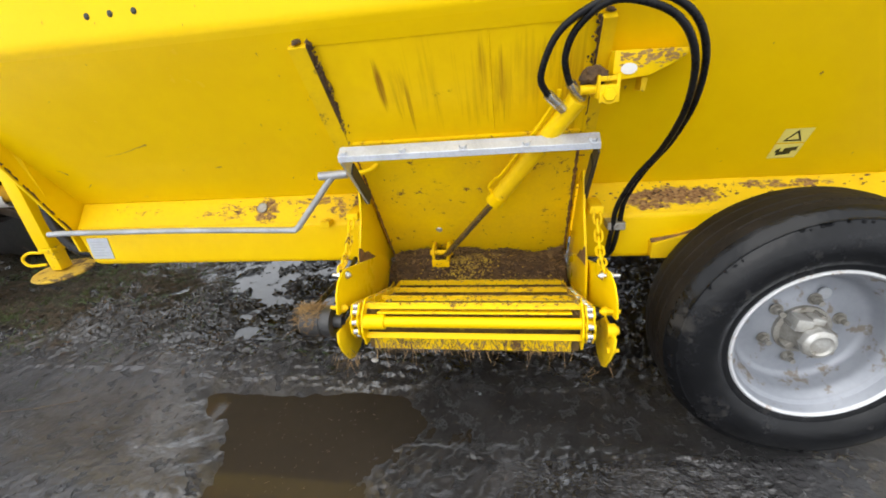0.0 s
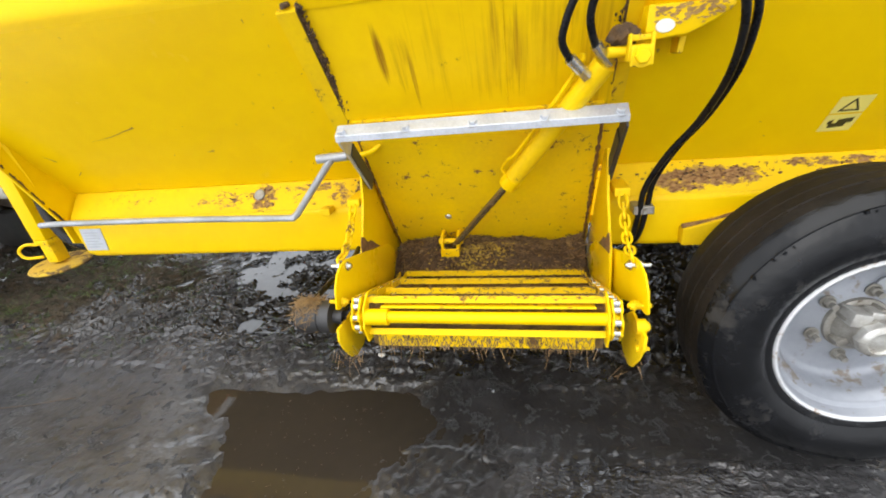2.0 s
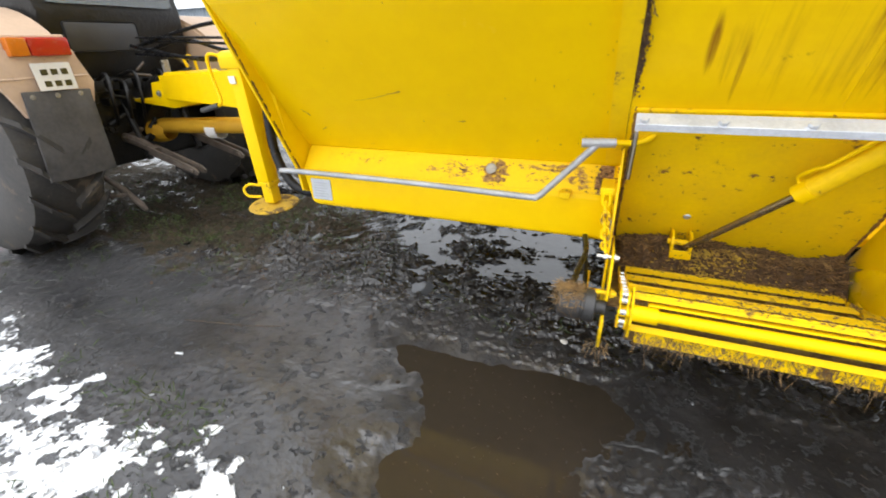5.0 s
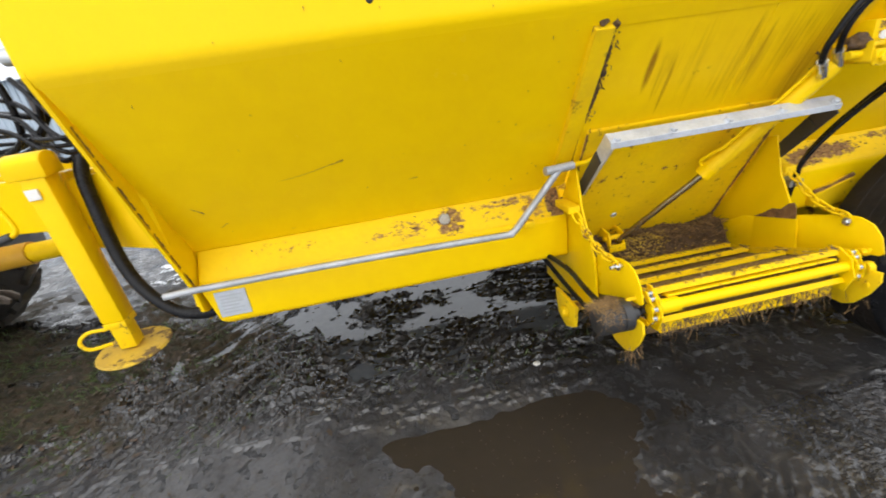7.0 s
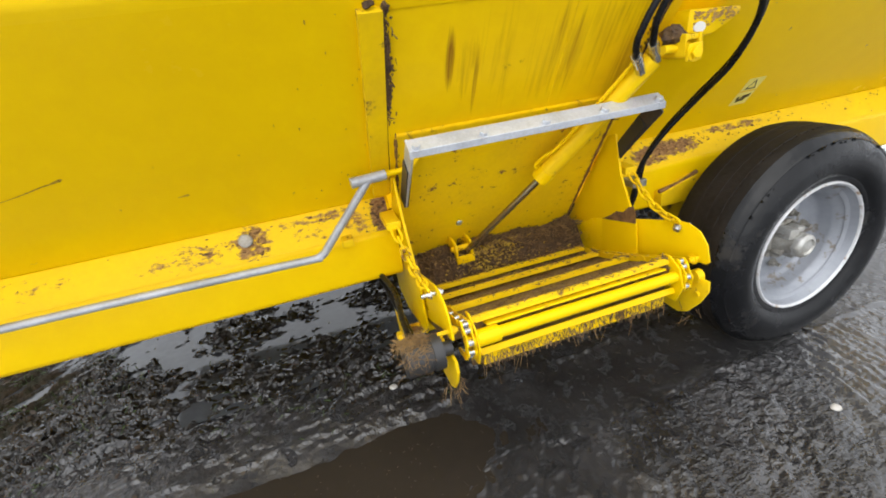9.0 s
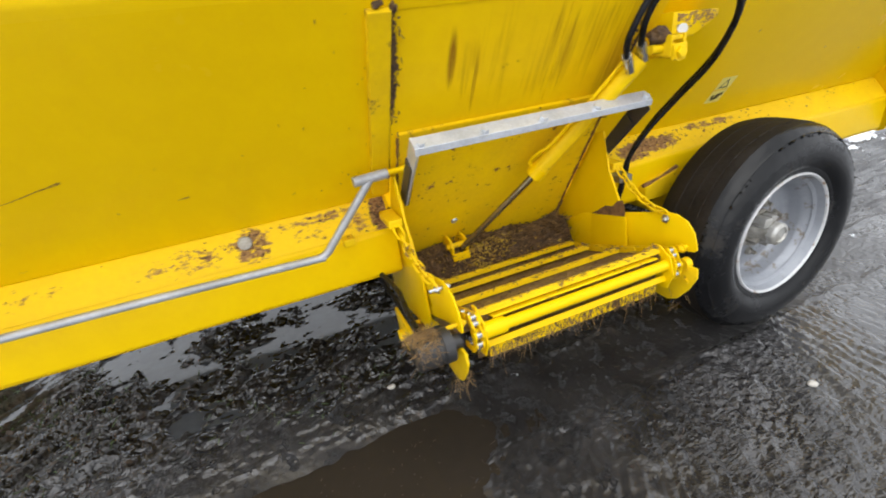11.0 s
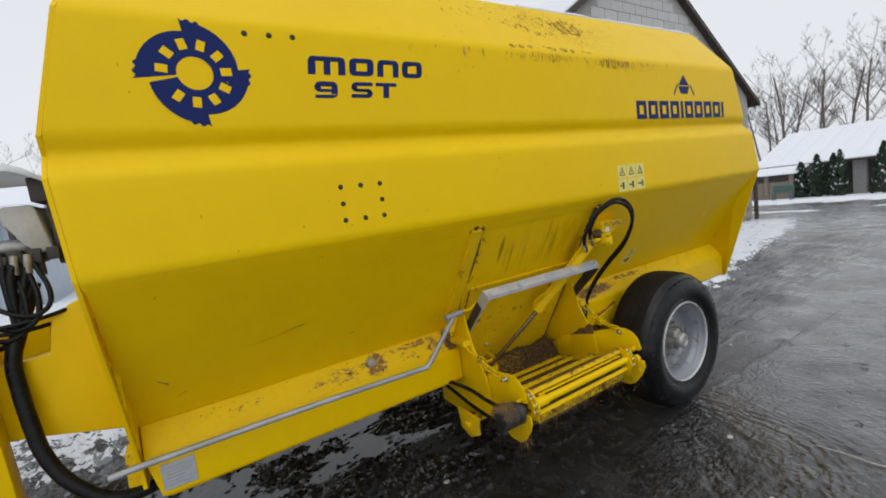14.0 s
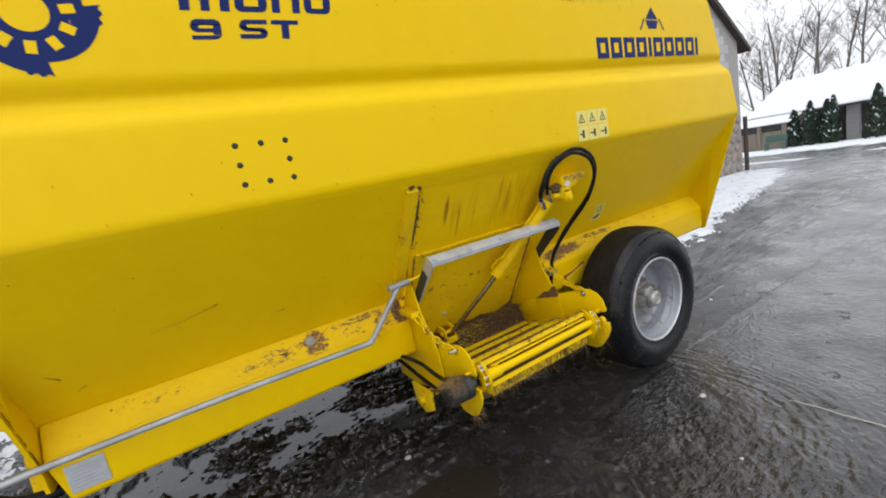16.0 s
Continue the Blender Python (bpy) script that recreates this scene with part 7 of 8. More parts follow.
def bare_tree(x, y, z, h, seed, twigs=3):
    rb = random.Random(seed)
    t = thing("bare_tree", "tall leafless tree with fine grey twigs", "tree", "bare trees on the skyline")
    t.matrix_basis = pose(x, y, z)
    limbs = []

    def grow(p, d, ln, r, depth):
        pts, rs = [p], [r]
        n = 4 if depth < 3 else 2
        for i in range(n):
            d = (d + Vector((rb.gauss(0, 0.12), rb.gauss(0, 0.12), rb.gauss(0.03, 0.08)))).normalized()
            p = p + d * ln / n
            pts.append(p)
            rs.append(r * (1 - 0.6 * (i + 1) / n))
        limbs.append((depth, pts, rs))
        if depth >= 4:
            return
        kids = {0: 12, 1: 5, 2: 5, 3: twigs}[depth]
        for k in range(kids):
            u = rb.uniform(0.35 if depth == 0 else 0.2, 1.0)
            i = min(n - 1, int(u * n))
            q = pts[i].lerp(pts[i + 1], u * n - i)
            a = rb.random() * 6.283
            out = Vector((math.cos(a), math.sin(a), rb.uniform(0.35, 1.1))).normalized()
            nd = (d * 0.45 + out * 0.75).normalized()
            grow(q, nd, ln * (rb.uniform(0.20, 0.38) if depth == 0 else rb.uniform(0.28, 0.52)), max(0.009, rs[i] * 0.34), depth + 1)

    grow(Vector((0, 0, -0.2)), Vector((rb.gauss(0, 0.05), rb.gauss(0, 0.05), 1)), h * 0.85, h * 0.0115, 0)
    bm = bmesh.new()
    bc = bmesh.new()
    for dp, pts, rs in limbs:
        tube(bm if dp == 0 else bc, pts, rs, 7 if dp == 0 else (5 if dp < 2 else 3), caps=False)
    part("trunk", bm, M_BARK, t)
    part("crown", bc, M_BARK, t, "bare branches and twigs")
    return t


src = [bare_tree(47, 9.2, -1.7, 12.5, 1), bare_tree(50, 12.0, -1.8, 12.5, 2), bare_tree(46, 15.4, -1.6, 11, 5), bare_tree(52, 18.6, -1.9, 11.5, 8)]
for i, (x, y, z, s, a) in enumerate(((48, 10.2, -1.7, 1.02, 60), (55, 15.0, -2.0, 0.95, 130), (53, 21.0, -1.9, 0.95, 200), (60, 6.5, -2.1, 1.1, 20), (58, 3.0, -2.1, 1.0, 250), (49, 17.0, -1.8, 0.75, 310), (62, 11, -2.2, 0.9, 90),
                                     (-12, 44, 0, 0.92, 40), (-9.5, 46, 0, 0.8, 140), (-15.5, 48, 0, 0.95, 230), (-19, 45, 0, 0.9, 320), (-24, 50, 0, 1.0, 10),
                                     (50, 13.4, -1.8, 1.08, 75), (53, 17.2, -1.9, 1.18, 170), (56, 19.6, -2.0, 1.12, 300))):
    c = copy_thing(src[i % 4], pose(x, y, z, 0, 0, a) @ Matrix.Diagonal((s, s, s, 1)))
    c.scale = (s, s, s)

# pale sheet-metal hall beyond the tractor
hall = thing("metal_hall", "pale blue-grey sheet metal hall beyond snowy ground", "building")
M_SHEET = material("pale_blue_sheet_metal", (0.36, 0.42, 0.48), 0.45, 0.2, second=(0.31, 0.37, 0.43), scale=2, mix=0.4)
bm = bmesh.new()
pts = []
for k in range(120):
    x = -26 + 0.18 * k
    pts += [(x, 15.0), (x + 0.11, 15.0), (x + 0.13, 15.03), (x + 0.16, 15.03)]
prism(bm, pts + [(-4.4, 15.03), (-4.4, 24), (-26, 24)], "z", -0.2, 2.75)
part("wall", bm, M_SHEET, hall, "ribbed pale blue wall")
bm = bmesh.new()
prism(bm, [(14.6, 2.72), (19.5, 3.75), (24.4, 2.72), (24.4, 2.87), (19.5, 3.90), (14.6, 2.87)], "x", -26.3, -4.1)
part("roof", bm, M_SNOW, hall, "snowy roof")
for x in (-23, -17, -11, -5):
    bm = bmesh.new()
    box(bm, x, x + 0.12, 14.86, 14.98, -0.2, 2.7)
    part("column", bm, M_DARK, hall)

# ---- ground ----
def smooth(a, b, v):
    t = max(0.0, min(1.0, (v - a) / (b - a)))
    return t * t * (3 - 2 * t)


def ns(x, y, s, seed=0.0):
    return noise.noise(Vector((x * s + seed, y * s - seed, seed * 0.37)))


def puddle_mask(x, y, ragged=1.0):
    """1 well inside the puddle in the wheel track, 0 outside."""
    e = ns(x, y, 3.0, 5.1) * 0.20 + ragged * (ns(x, y, 9, 2.2) * 0.14 + ns(x, y, 26, 1.2) * 0.05)
    left = -1.06 + 0.36 * smooth(0.22, 0.06, y)
    return smooth(left - 0.12, left + 0.24, x + e) * smooth(0.20, -0.06, x + e * 0.5) * smooth(0.46, 0.18, y + e * 0.3) * smooth(-1.25, -0.80, y + e)


def ridges(x, y, along, across, turn, seed, power=3):
    """Short sharp crests, longer one way than the other, whose run wanders over the yard."""
    a = turn + 1.3 * ns(x, y, 0.7, seed)
    u, v = x * math.cos(a) + y * math.sin(a), y * math.cos(a) - x * math.sin(a)
    return (1 - abs(noise.noise(Vector((u * along + seed, v * across, seed))))) ** power


def ground_z(x, y):
    reach = math.hypot(x - 0.5, y - 0.5)
    far = smooth(5, 12, reach)
    z = -0.045 * max(0.0, x - 12) + 0.02 * ns(x, y, 0.4, 3.3)
    z += 0.045 * smooth(0.9, 1.6, x) * smooth(3.5, 1.0, abs(y - 0.1))
    if reach > 12:
        return z
    near = 1 - far
    rough = smooth(0.30, 0.70, y + 0.14 * ns(x, y, 1.6, 9)) * near
    calm = near - rough
    band = smooth(0.00, 0.06, y) * smooth(0.33, 0.27, y)
    flat = 1 - 0.85 * band
    # trodden clods under the wagon
    z += rough * (0.030 * ns(x, y, 3.2, 1.0) + 0.030 * ridges(x, y, 3.5, 9.0, 0.35, 7.0, 4) - 0.024 + 0.034 * ridges(x, y, 6, 17, 0.35, 3.0, 3) + 0.016 * ridges(x, y, 12, 30, 0.7, 13.0, 3) + 0.010 * ridges(x, y, 22, 58, 0.2, 19.0, 3) + 0.004 * ns(x, y, 34, 4.0))
    # the open yard: footprints, tyre marks, small crests
    calm *= (1 - 0.9 * smooth(0.9, 2.0, x)) * (1 - 0.9 * smooth(-0.25, -0.8, x))
    z += calm * (0.010 * ns(x, y, 2.2, 8.0) + flat * (0.006 * ns(x, y, 7.0, 3.0) + 0.0085 * ridges(x, y, 9, 24, 0.9, 5.0, 4) + 0.006 * ridges(x, y, 14, 33, 2.2, 11.0, 4) + 0.0055 * ridges(x, y, 20, 55, 0.6, 27.0, 4) * smooth(-0.1, 0.6, x) + 0.0025 * ns(x, y, 55, 6.0)))
    wet = puddle_mask(x, y)
    track = smooth(0.36, 0.06, abs(y - 0.08 + 0.05 * ns(x, y, 1.1, 4))) * smooth(1.05, 0.5, x)
    z -= 0.030 * max(track, smooth(0.0, 0.9, puddle_mask(x, y, 0.0)) * smooth(0.16, -0.06, y)) * near
    z -= 0.026 * wet
    # low spots where meltwater stands under the wagon
    z -= 0.032 * smooth(1.25, 0.55, math.hypot((x + 0.95) / 1.15, (y - 1.30) / 0.42) + 0.5 * ns(x, y, 2.6, 31)) * (0.6 + 0.8 * ns(x, y, 6, 33))
    edge_a, edge_b = 0.34 + 0.03 * ns(x, 0, 2.1, 2) + 0.012 * ns(x, 0, 11, 2), -0.01 + 0.03 * ns(x, 3, 2.3, 6) + 0.015 * ns(x, 3, 9, 6)
    z += 0.009 * smooth(0.016, 0.0, abs(y - edge_a)) * max(0.0, 0.55 + ns(x, y, 9, 21)) * near
    z += 0.014 * smooth(0.018, 0.0, abs(y - edge_b)) * max(0.0, 0.55 + ns(x, y, 8, 23)) * near * smooth(-0.1, 0.3, x)
    return z


def snow_mask(x, y):
    """Where snow lies: beside the track, round the houses, beyond the yard."""
    edge = 0.35 * ns(x, y, 1.2, 2.0) + 0.18 * ns(x, y, 4.0, 6.0)
    a = smooth(-0.22, 0.36, (-0.40 - y) - 0.15 * (x + 2.0) + edge * 0.4) * smooth(-0.5, -1.0, x + smooth(-1.2, -2.4, y) * (1.6 * edge - 0.25 * (y + 1.2))) * 0.61
    lane = 1.25 + 0.205 * (x - 4.8) + edge * 0.5
    b = smooth(-0.15, 0.35, y - lane) * smooth(3.0, 4.6, x) * smooth(13.0, 11.4, x + edge) * 0.8
    c = smooth(20.5, 22.5, x + edge * 3) + 0.75 * smooth(14.5, 15.5, x) * smooth(18.5, 17.0, x) * smooth(-0.12, 0.15, ns(x, y, 0.5, 11))
    d = smooth(2.6, 4.2, y + edge * 1.6) * smooth(4.5, 2.5, x) * 0.85
    e = smooth(-9, -11, y + edge * 3)
    d *= smooth(-3.0, -2.4, x + max(0.0, y - 4.0))
    f = smooth(-3.0, -2.4, x) * smooth(1.75, 2.5, y + edge) * smooth(-1.35, -1.75, x) * 0.56
    return max(0.0, min(1.0, max(a, b, c, d, e, f)))


def grass_mask(x, y):
    return smooth(1.5, 0.7, math.hypot((x + 4.3) / 2.4, (y - 1.25) / 1.0) + 0.6 * ns(x, y, 2.4, 14)) * 0.7


def ripple_mask(x, y):
    """How strongly the wet surface is marked: churned beside the wheel, calm in the rut and ahead of it."""
    beside = smooth(0.10, 0.9, x + 0.3 * ns(x, y, 1.5, 41)) * smooth(0.03, -0.08, y + 0.05 * ns(x, y, 2, 43))
    rut = smooth(-0.02, 0.03, y) * smooth(0.28, 0.20, y) * smooth(2.2, 1.6, x)
    under = smooth(0.36, 0.6, y)
    v = max(0.16, beside, 0.5 * under)
    v *= 1 - 0.8 * smooth(2.6, 5.0, math.hypot(x, y))
    return v * (1 - 0.55 * rut) * (0.8 + 0.7 * ns(x, y, 1.3, 45))


def spread(lo, hi, step, far_lo, far_hi, grow=1.16):
    c = list(np.arange(lo, hi + step / 2, step))
    s, v = step, hi
    while v < far_hi:
        s *= grow
        v += s
        c.append(v)
    s, v = step, lo
    while v > far_lo:
        s *= grow
        v -= s
        c.insert(0, v)
    return c


gx, gy = spread(-2.1, 2.3, 0.0085, -400, 600, 1.10), spread(-0.95, 1.75, 0.0085, -400, 500, 1.10)
verts, snow_v, grass_v, mud_v, yard_v, ripple_v, left_v = [], [], [], [], [], [], []
for y in gy:
    for x in gx:
        s = snow_mask(x, y) if abs(x) < 120 and abs(y) < 120 else 1.0
        verts.append((x, y, ground_z(x, y) + 0.012 * s))
        snow_v.append(s)
        left_v.append(smooth(0.1, -0.7, x + 0.3 * ns(x, y, 1.1, 51)))
        ripple_v.append(ripple_mask(x, y))
        yard_v.append(smooth(0.75, 1.9, x - 0.35 * y + 0.5 * ns(x, y, 0.8, 17)))
        # marks the trodden clods, and where shade is painted under the wagon
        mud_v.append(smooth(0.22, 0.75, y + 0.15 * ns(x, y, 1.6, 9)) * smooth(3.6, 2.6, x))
        grass_v.append(grass_mask(x, y) if -9 < x < 0 and -1 < y < 5 else 0.0)
nx = len(gx)
faces = [(j * nx + i, j * nx + i + 1, (j + 1) * nx + i + 1, (j + 1) * nx + i) for j in range(len(gy) - 1) for i in range(nx - 1)]
me = bpy.data.meshes.new("ground")
me.from_pydata(verts, [], faces)
me.polygons.foreach_set("use_smooth", [True] * len(faces))
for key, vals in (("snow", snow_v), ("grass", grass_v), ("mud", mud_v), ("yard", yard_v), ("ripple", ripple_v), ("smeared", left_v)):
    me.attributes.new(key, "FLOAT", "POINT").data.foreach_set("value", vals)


def ground_material():
    m = bpy.data.materials.new("wet_mud")
    m.use_nodes = True
    n, l = m.node_tree.nodes, m.node_tree.links
    b = n["Principled BSDF"]
    co = n.new("ShaderNodeTexCoord").outputs["Object"]

    def tex(scale, detail=8, rough=0.6):
        t = n.new("ShaderNodeTexNoise")
        t.inputs["Scale"].default_value, t.inputs["Detail"].default_value, t.inputs["Roughness"].default_value = scale, detail, rough
        l.new(co, t.inputs["Vector"])
        return t.outputs["Fac"]

    def ramp(v, a, c, lo=0.0, hi=1.0):
        r = n.new("ShaderNodeMapRange")
        for k, w in (("From Min", a), ("From Max", c), ("To Min", lo), ("To Max", hi)):
            r.inputs[k].default_value = w
        l.new(v, r.inputs["Value"])
        return r.outputs[0]

    def mix(f, a, c, data="RGBA"):
        x = n.new("ShaderNodeMix")
        x.data_type = data
        l.new(f, x.inputs["Factor"])
        for sock, v in (("A", a), ("B", c)):
            if isinstance(v, tuple):
                x.inputs[sock].default_value = (*v, 1)
            elif isinstance(v, float):
                x.inputs[sock].default_value = v
            else:
                l.new(v, x.inputs[sock])
        return x.outputs["Result"]

    def math2(op, a, c):
        x = n.new("ShaderNodeMath")
        x.operation = op
        for i, v in enumerate((a, c)):
            if isinstance(v, float):
                x.inputs[i].default_value = v
            else:
                l.new(v, x.inputs[i])
        return x.outputs[0]

    def attr(name):
        a = n.new("ShaderNodeAttribute")
        a.attribute_name = name
        return a.outputs["Fac"]

    mud = mix(ramp(tex(3.0), 0.35, 0.65), (0.0125, 0.0118, 0.0117), (0.0390, 0.0370, 0.0368))
    mud = mix(attr("smeared"), mud, mix(ramp(tex(3.0), 0.35, 0.65), (0.0310, 0.0312, 0.0340), (0.0600, 0.0602, 0.0645)))
    # trodden clods, their colour darkened further to deepen the shade under the wagon
    shaded_clod = mix(ramp(tex(4.0), 0.35, 0.65), (0.0042, 0.0036, 0.0033), (0.0190, 0.0158, 0.0140))
    mud = mix(attr("yard"), mud, mix(ramp(tex(2.2), 0.3, 0.7), (0.040, 0.0405, 0.0425), (0.086, 0.087, 0.0915)))
    pool = math2("MULTIPLY", ramp(tex(1.3, 5, 0.6), 0.52, 0.66), attr("yard"))
    mud = mix(pool, mud, (0.021, 0.020, 0.0195))
    pits = ramp(tex(6.5, 5, 0.68), 0.635, 0.675)
    mud = mix(math2("MULTIPLY", pits, attr("yard")), mud, (0.009, 0.0085, 0.0085))
    scuffs = math2("MULTIPLY", ramp(tex(26, 6, 0.7), 0.52, 0.64), ramp(attr("smeared"), 0.0, 1.0, 0.0, 0.75))
    mud = mix(scuffs, mud, (0.013, 0.0125, 0.0130))
    mud = mix(attr("mud"), mud, shaded_clod)
    mud = mix(ramp(tex(55, 5), 0.60, 0.82), mud, (0.034, 0.033, 0.033))
    litter = ramp(tex(150, 3, 0.8), 0.69, 0.72)
    mud = mix(litter, mud, (0.055, 0.040, 0.026))
    g = ramp(math2("ADD", attr("grass"), ramp(tex(9, 8, 0.7), 0.3, 0.7, -0.45, 0.45)), 0.42, 0.60)
    turf = mix(ramp(tex(24, 6), 0.4, 0.62), (0.026, 0.0245, 0.0125), (0.055, 0.039, 0.025))
    mud = mix(g, mud, turf)
    s = ramp(math2("ADD", attr("snow"), math2("ADD", ramp(tex(5.0, 6, 0.6), 0.3, 0.7, -0.32, 0.32), ramp(tex(16, 6, 0.6), 0.3, 0.7, -0.28, 0.28))), 0.47, 0.53)
    snow_c = mix(ramp(tex(3.0), 0.3, 0.7), (0.80, 0.83, 0.88), (0.70, 0.73, 0.78))
    l.new(mix(s, mud, snow_c), b.inputs["Base Color"])
    wet = math2("ADD", ramp(attr("ripple"), 0.15, 0.75, 0.30, 0.06), ramp(tex(5.5, 5, 0.6), 0.38, 0.64, 0.0, 0.12))
    wet = mix(attr("mud"), wet, ramp(tex(9, 6, 0.6), 0.42, 0.58, 0.12, 0.40), "FLOAT")
    wet = mix(g, wet, 0.8, "FLOAT")
    dry_early = math2("MAXIMUM", s, g)
    def crest(turn, along, across, warp, width):
        """Thin sharp crests for the relief, run one way and bent by a warp."""
        mp = n.new("ShaderNodeMapping")
        mp.inputs["Rotation"].default_value, mp.inputs["Scale"].default_value = (0, 0, turn), (along, across, 1)
        l.new(co, mp.inputs["Vector"])
        t = n.new("ShaderNodeTexNoise")
        t.inputs["Scale"].default_value, t.inputs["Detail"].default_value, t.inputs["Distortion"].default_value = 1.0, 4, warp
        l.new(mp.outputs["Vector"], t.inputs["Vector"])
        a = math2("ABSOLUTE", math2("SUBTRACT", t.outputs["Fac"], 0.5), 0.0)
        return ramp(a, 0.0, width, 1.0, 0.0)

    lumps, fine = tex(16, 3, 0.55), tex(42, 2, 0.5)
    swell = tex(7, 3, 0.5)
    dents = ramp(tex(15, 6, 0.66), 0.565, 0.635)
    patch = ramp(tex(3.4, 4), 0.40, 0.58, 0.15, 1.0)
    cr = math2("ADD", math2("MULTIPLY", crest(0.5, 10, 30, 0.8, 0.12), 0.6), math2("MULTIPLY", crest(1.9, 14, 38, 0.8, 0.11), 0.4))
    cr = math2("MULTIPLY", cr, patch)
    h_churn = math2("ADD", math2("MULTIPLY", cr, 0.11), math2("ADD", math2("MULTIPLY", lumps, 0.50), math2("MULTIPLY", fine, 0.26)))
    h_calm = math2("ADD", math2("MULTIPLY", swell, 0.12), math2("ADD", math2("MULTIPLY", dents, -0.30), math2("MULTIPLY", fine, 0.05)))
    h_calm = math2("ADD", h_calm, math2("MULTIPLY", lumps, 0.13))
    h_clod = math2("ADD", math2("MULTIPLY", lumps, 0.60), math2("MULTIPLY", fine, 0.32))
    h = mix(ramp(attr("ripple"), 0.18, 0.62), h_calm, h_churn, "FLOAT")
    h_yard = math2("ADD", math2("MULTIPLY", lumps, 0.10), math2("ADD", math2("MULTIPLY", pits, -0.25), math2("MULTIPLY", fine, 0.10)))
    h = mix(attr("yard"), h, h_yard, "FLOAT")
    h = mix(attr("mud"), h, h_clod, "FLOAT")
    h = math2("ADD", h, math2("MULTIPLY", s, 1.4))
    open_ground = ramp(attr("mud"), 0.0, 0.6, 1.0, 0.0)
    sheet = math2("MULTIPLY", ramp(tex(1.9, 6, 0.62), 0.47, 0.58), math2("MULTIPLY", open_ground, ramp(math2("ADD", attr("yard"), attr("ripple")), 0.25, 0.8)))
    sheet = math2("MULTIPLY", sheet, ramp(dry_early, 0.0, 1.0, 1.0, 0.0))
    h = math2("MULTIPLY", h, ramp(sheet, 0.0, 1.0, 1.0, 0.6))
    l.new(mix(s, mix(sheet, wet, 0.07, "FLOAT"), 0.75, "FLOAT"), b.inputs["Roughness"])
    bp = n.new("ShaderNodeBump")
    bp.inputs["Strength"].default_value, bp.inputs["Distance"].default_value = 1.0, 0.050
    l.new(h, bp.inputs["Height"])
    l.new(bp.outputs[0], b.inputs["Normal"])
    film = n.new("ShaderNodeBump")
    film.inputs["Strength"].default_value, film.inputs["Distance"].default_value = 1.0, 0.050
    l.new(math2("MULTIPLY", h, 0.8), film.inputs["Height"])
    l.new(film.outputs[0], b.inputs["Coat Normal"])
    dry = math2("MAXIMUM", s, g)
    dry = math2("MAXIMUM", dry, math2("MULTIPLY", attr("mud"), ramp(tex(9, 6, 0.6), 0.52, 0.66, 0.0, 0.7)))
    l.new(ramp(math2("ADD", dry, ramp(tex(3.5, 6), 0.42, 0.66, 0.0, 0.5)), 0.0, 1.0, 1.0, 0.0), b.inputs["Coat Weight"])
    film_rough = mix(attr("yard"), ramp(attr("ripple"), 0.15, 0.6, 0.24, 0.06), ramp(tex(2.6, 4), 0.4, 0.6, 0.12, 0.26), "FLOAT")
    l.new(mix(attr("mud"), film_rough, 0.06, "FLOAT"), b.inputs["Coat Roughness"])
    b.inputs["Coat IOR"].default_value = 1.5
    b.inputs["Specular IOR Level"].default_value = 0.30
    return m


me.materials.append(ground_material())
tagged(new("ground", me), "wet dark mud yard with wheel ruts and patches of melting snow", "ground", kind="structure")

# standing water: the puddle in the track, the wet hollows under the wagon
# meltwater: the pale base colour adds to the bright sky it reflects
M_MELT = material("sky_bright_meltwater", (0.085, 0.092, 0.102), 0.05, second=(0.055, 0.060, 0.068), scale=3.5, mix=0.5, rough_var=0.04, bump=0.06, bump_scale=9)
M_WATER = material("muddy_water", (0.028, 0.0228, 0.0172), 0.03, gloss=0.28, second=(0.036, 0.029, 0.0215), scale=2.5, mix=0.4, rough_var=0.03, bump=0.10, bump_scale=7)
for name, mat, label, (x0, x1, y0, y1), z in (("puddle", M_WATER, "brown muddy puddle lying in the wheel track", (-1.30, 0.36, -1.45, 0.375), -0.0425),
                                         ("puddle", M_MELT, "thin meltwater between mud clods under the wagon", (-1.95, 1.0, 0.60, 3.0), 0.010)):
    bm = bmesh.new()
    bmesh.ops.create_grid(bm, x_segments=2, y_segments=2, size=0.5, matrix=Matrix.Translation(((x0 + x1) / 2, (y0 + y1) / 2, z)) @ Matrix.Diagonal((x1 - x0, y1 - y0, 1, 1)))
    tagged(part(name, bm, mat), label, "puddle", kind="structure")

# ---- small things on the ground ----
rg = random.Random(11)
M_PEBBLE = material("pale_pebble", (0.55, 0.53, 0.48), 0.6, second=(0.42, 0.40, 0.37), scale=30, mix=0.5)
for x, y, r in ((-0.128, 0.446, 0.014), (1.24, -0.308, 0.015), (0.92, -0.62, 0.008), (2.2, -0.9, 0.012)):
    bm = bmesh.new()
    bmesh.ops.create_icosphere(bm, subdivisions=2, radius=r, matrix=Matrix.Diagonal((1.3, 1, 0.6, 1)))
    for v in bm.verts:
        v.co *= 1 + 0.25 * noise.noise(v.co * 60)
    ob = part("pebble", bm, M_PEBBLE, None, smooth=True)
    ob.location = (x, y, ground_z(x, y) + r * 0.35)
    tagged(ob, "small pale pebble lying on the wet mud", "pebble", "pebbles")

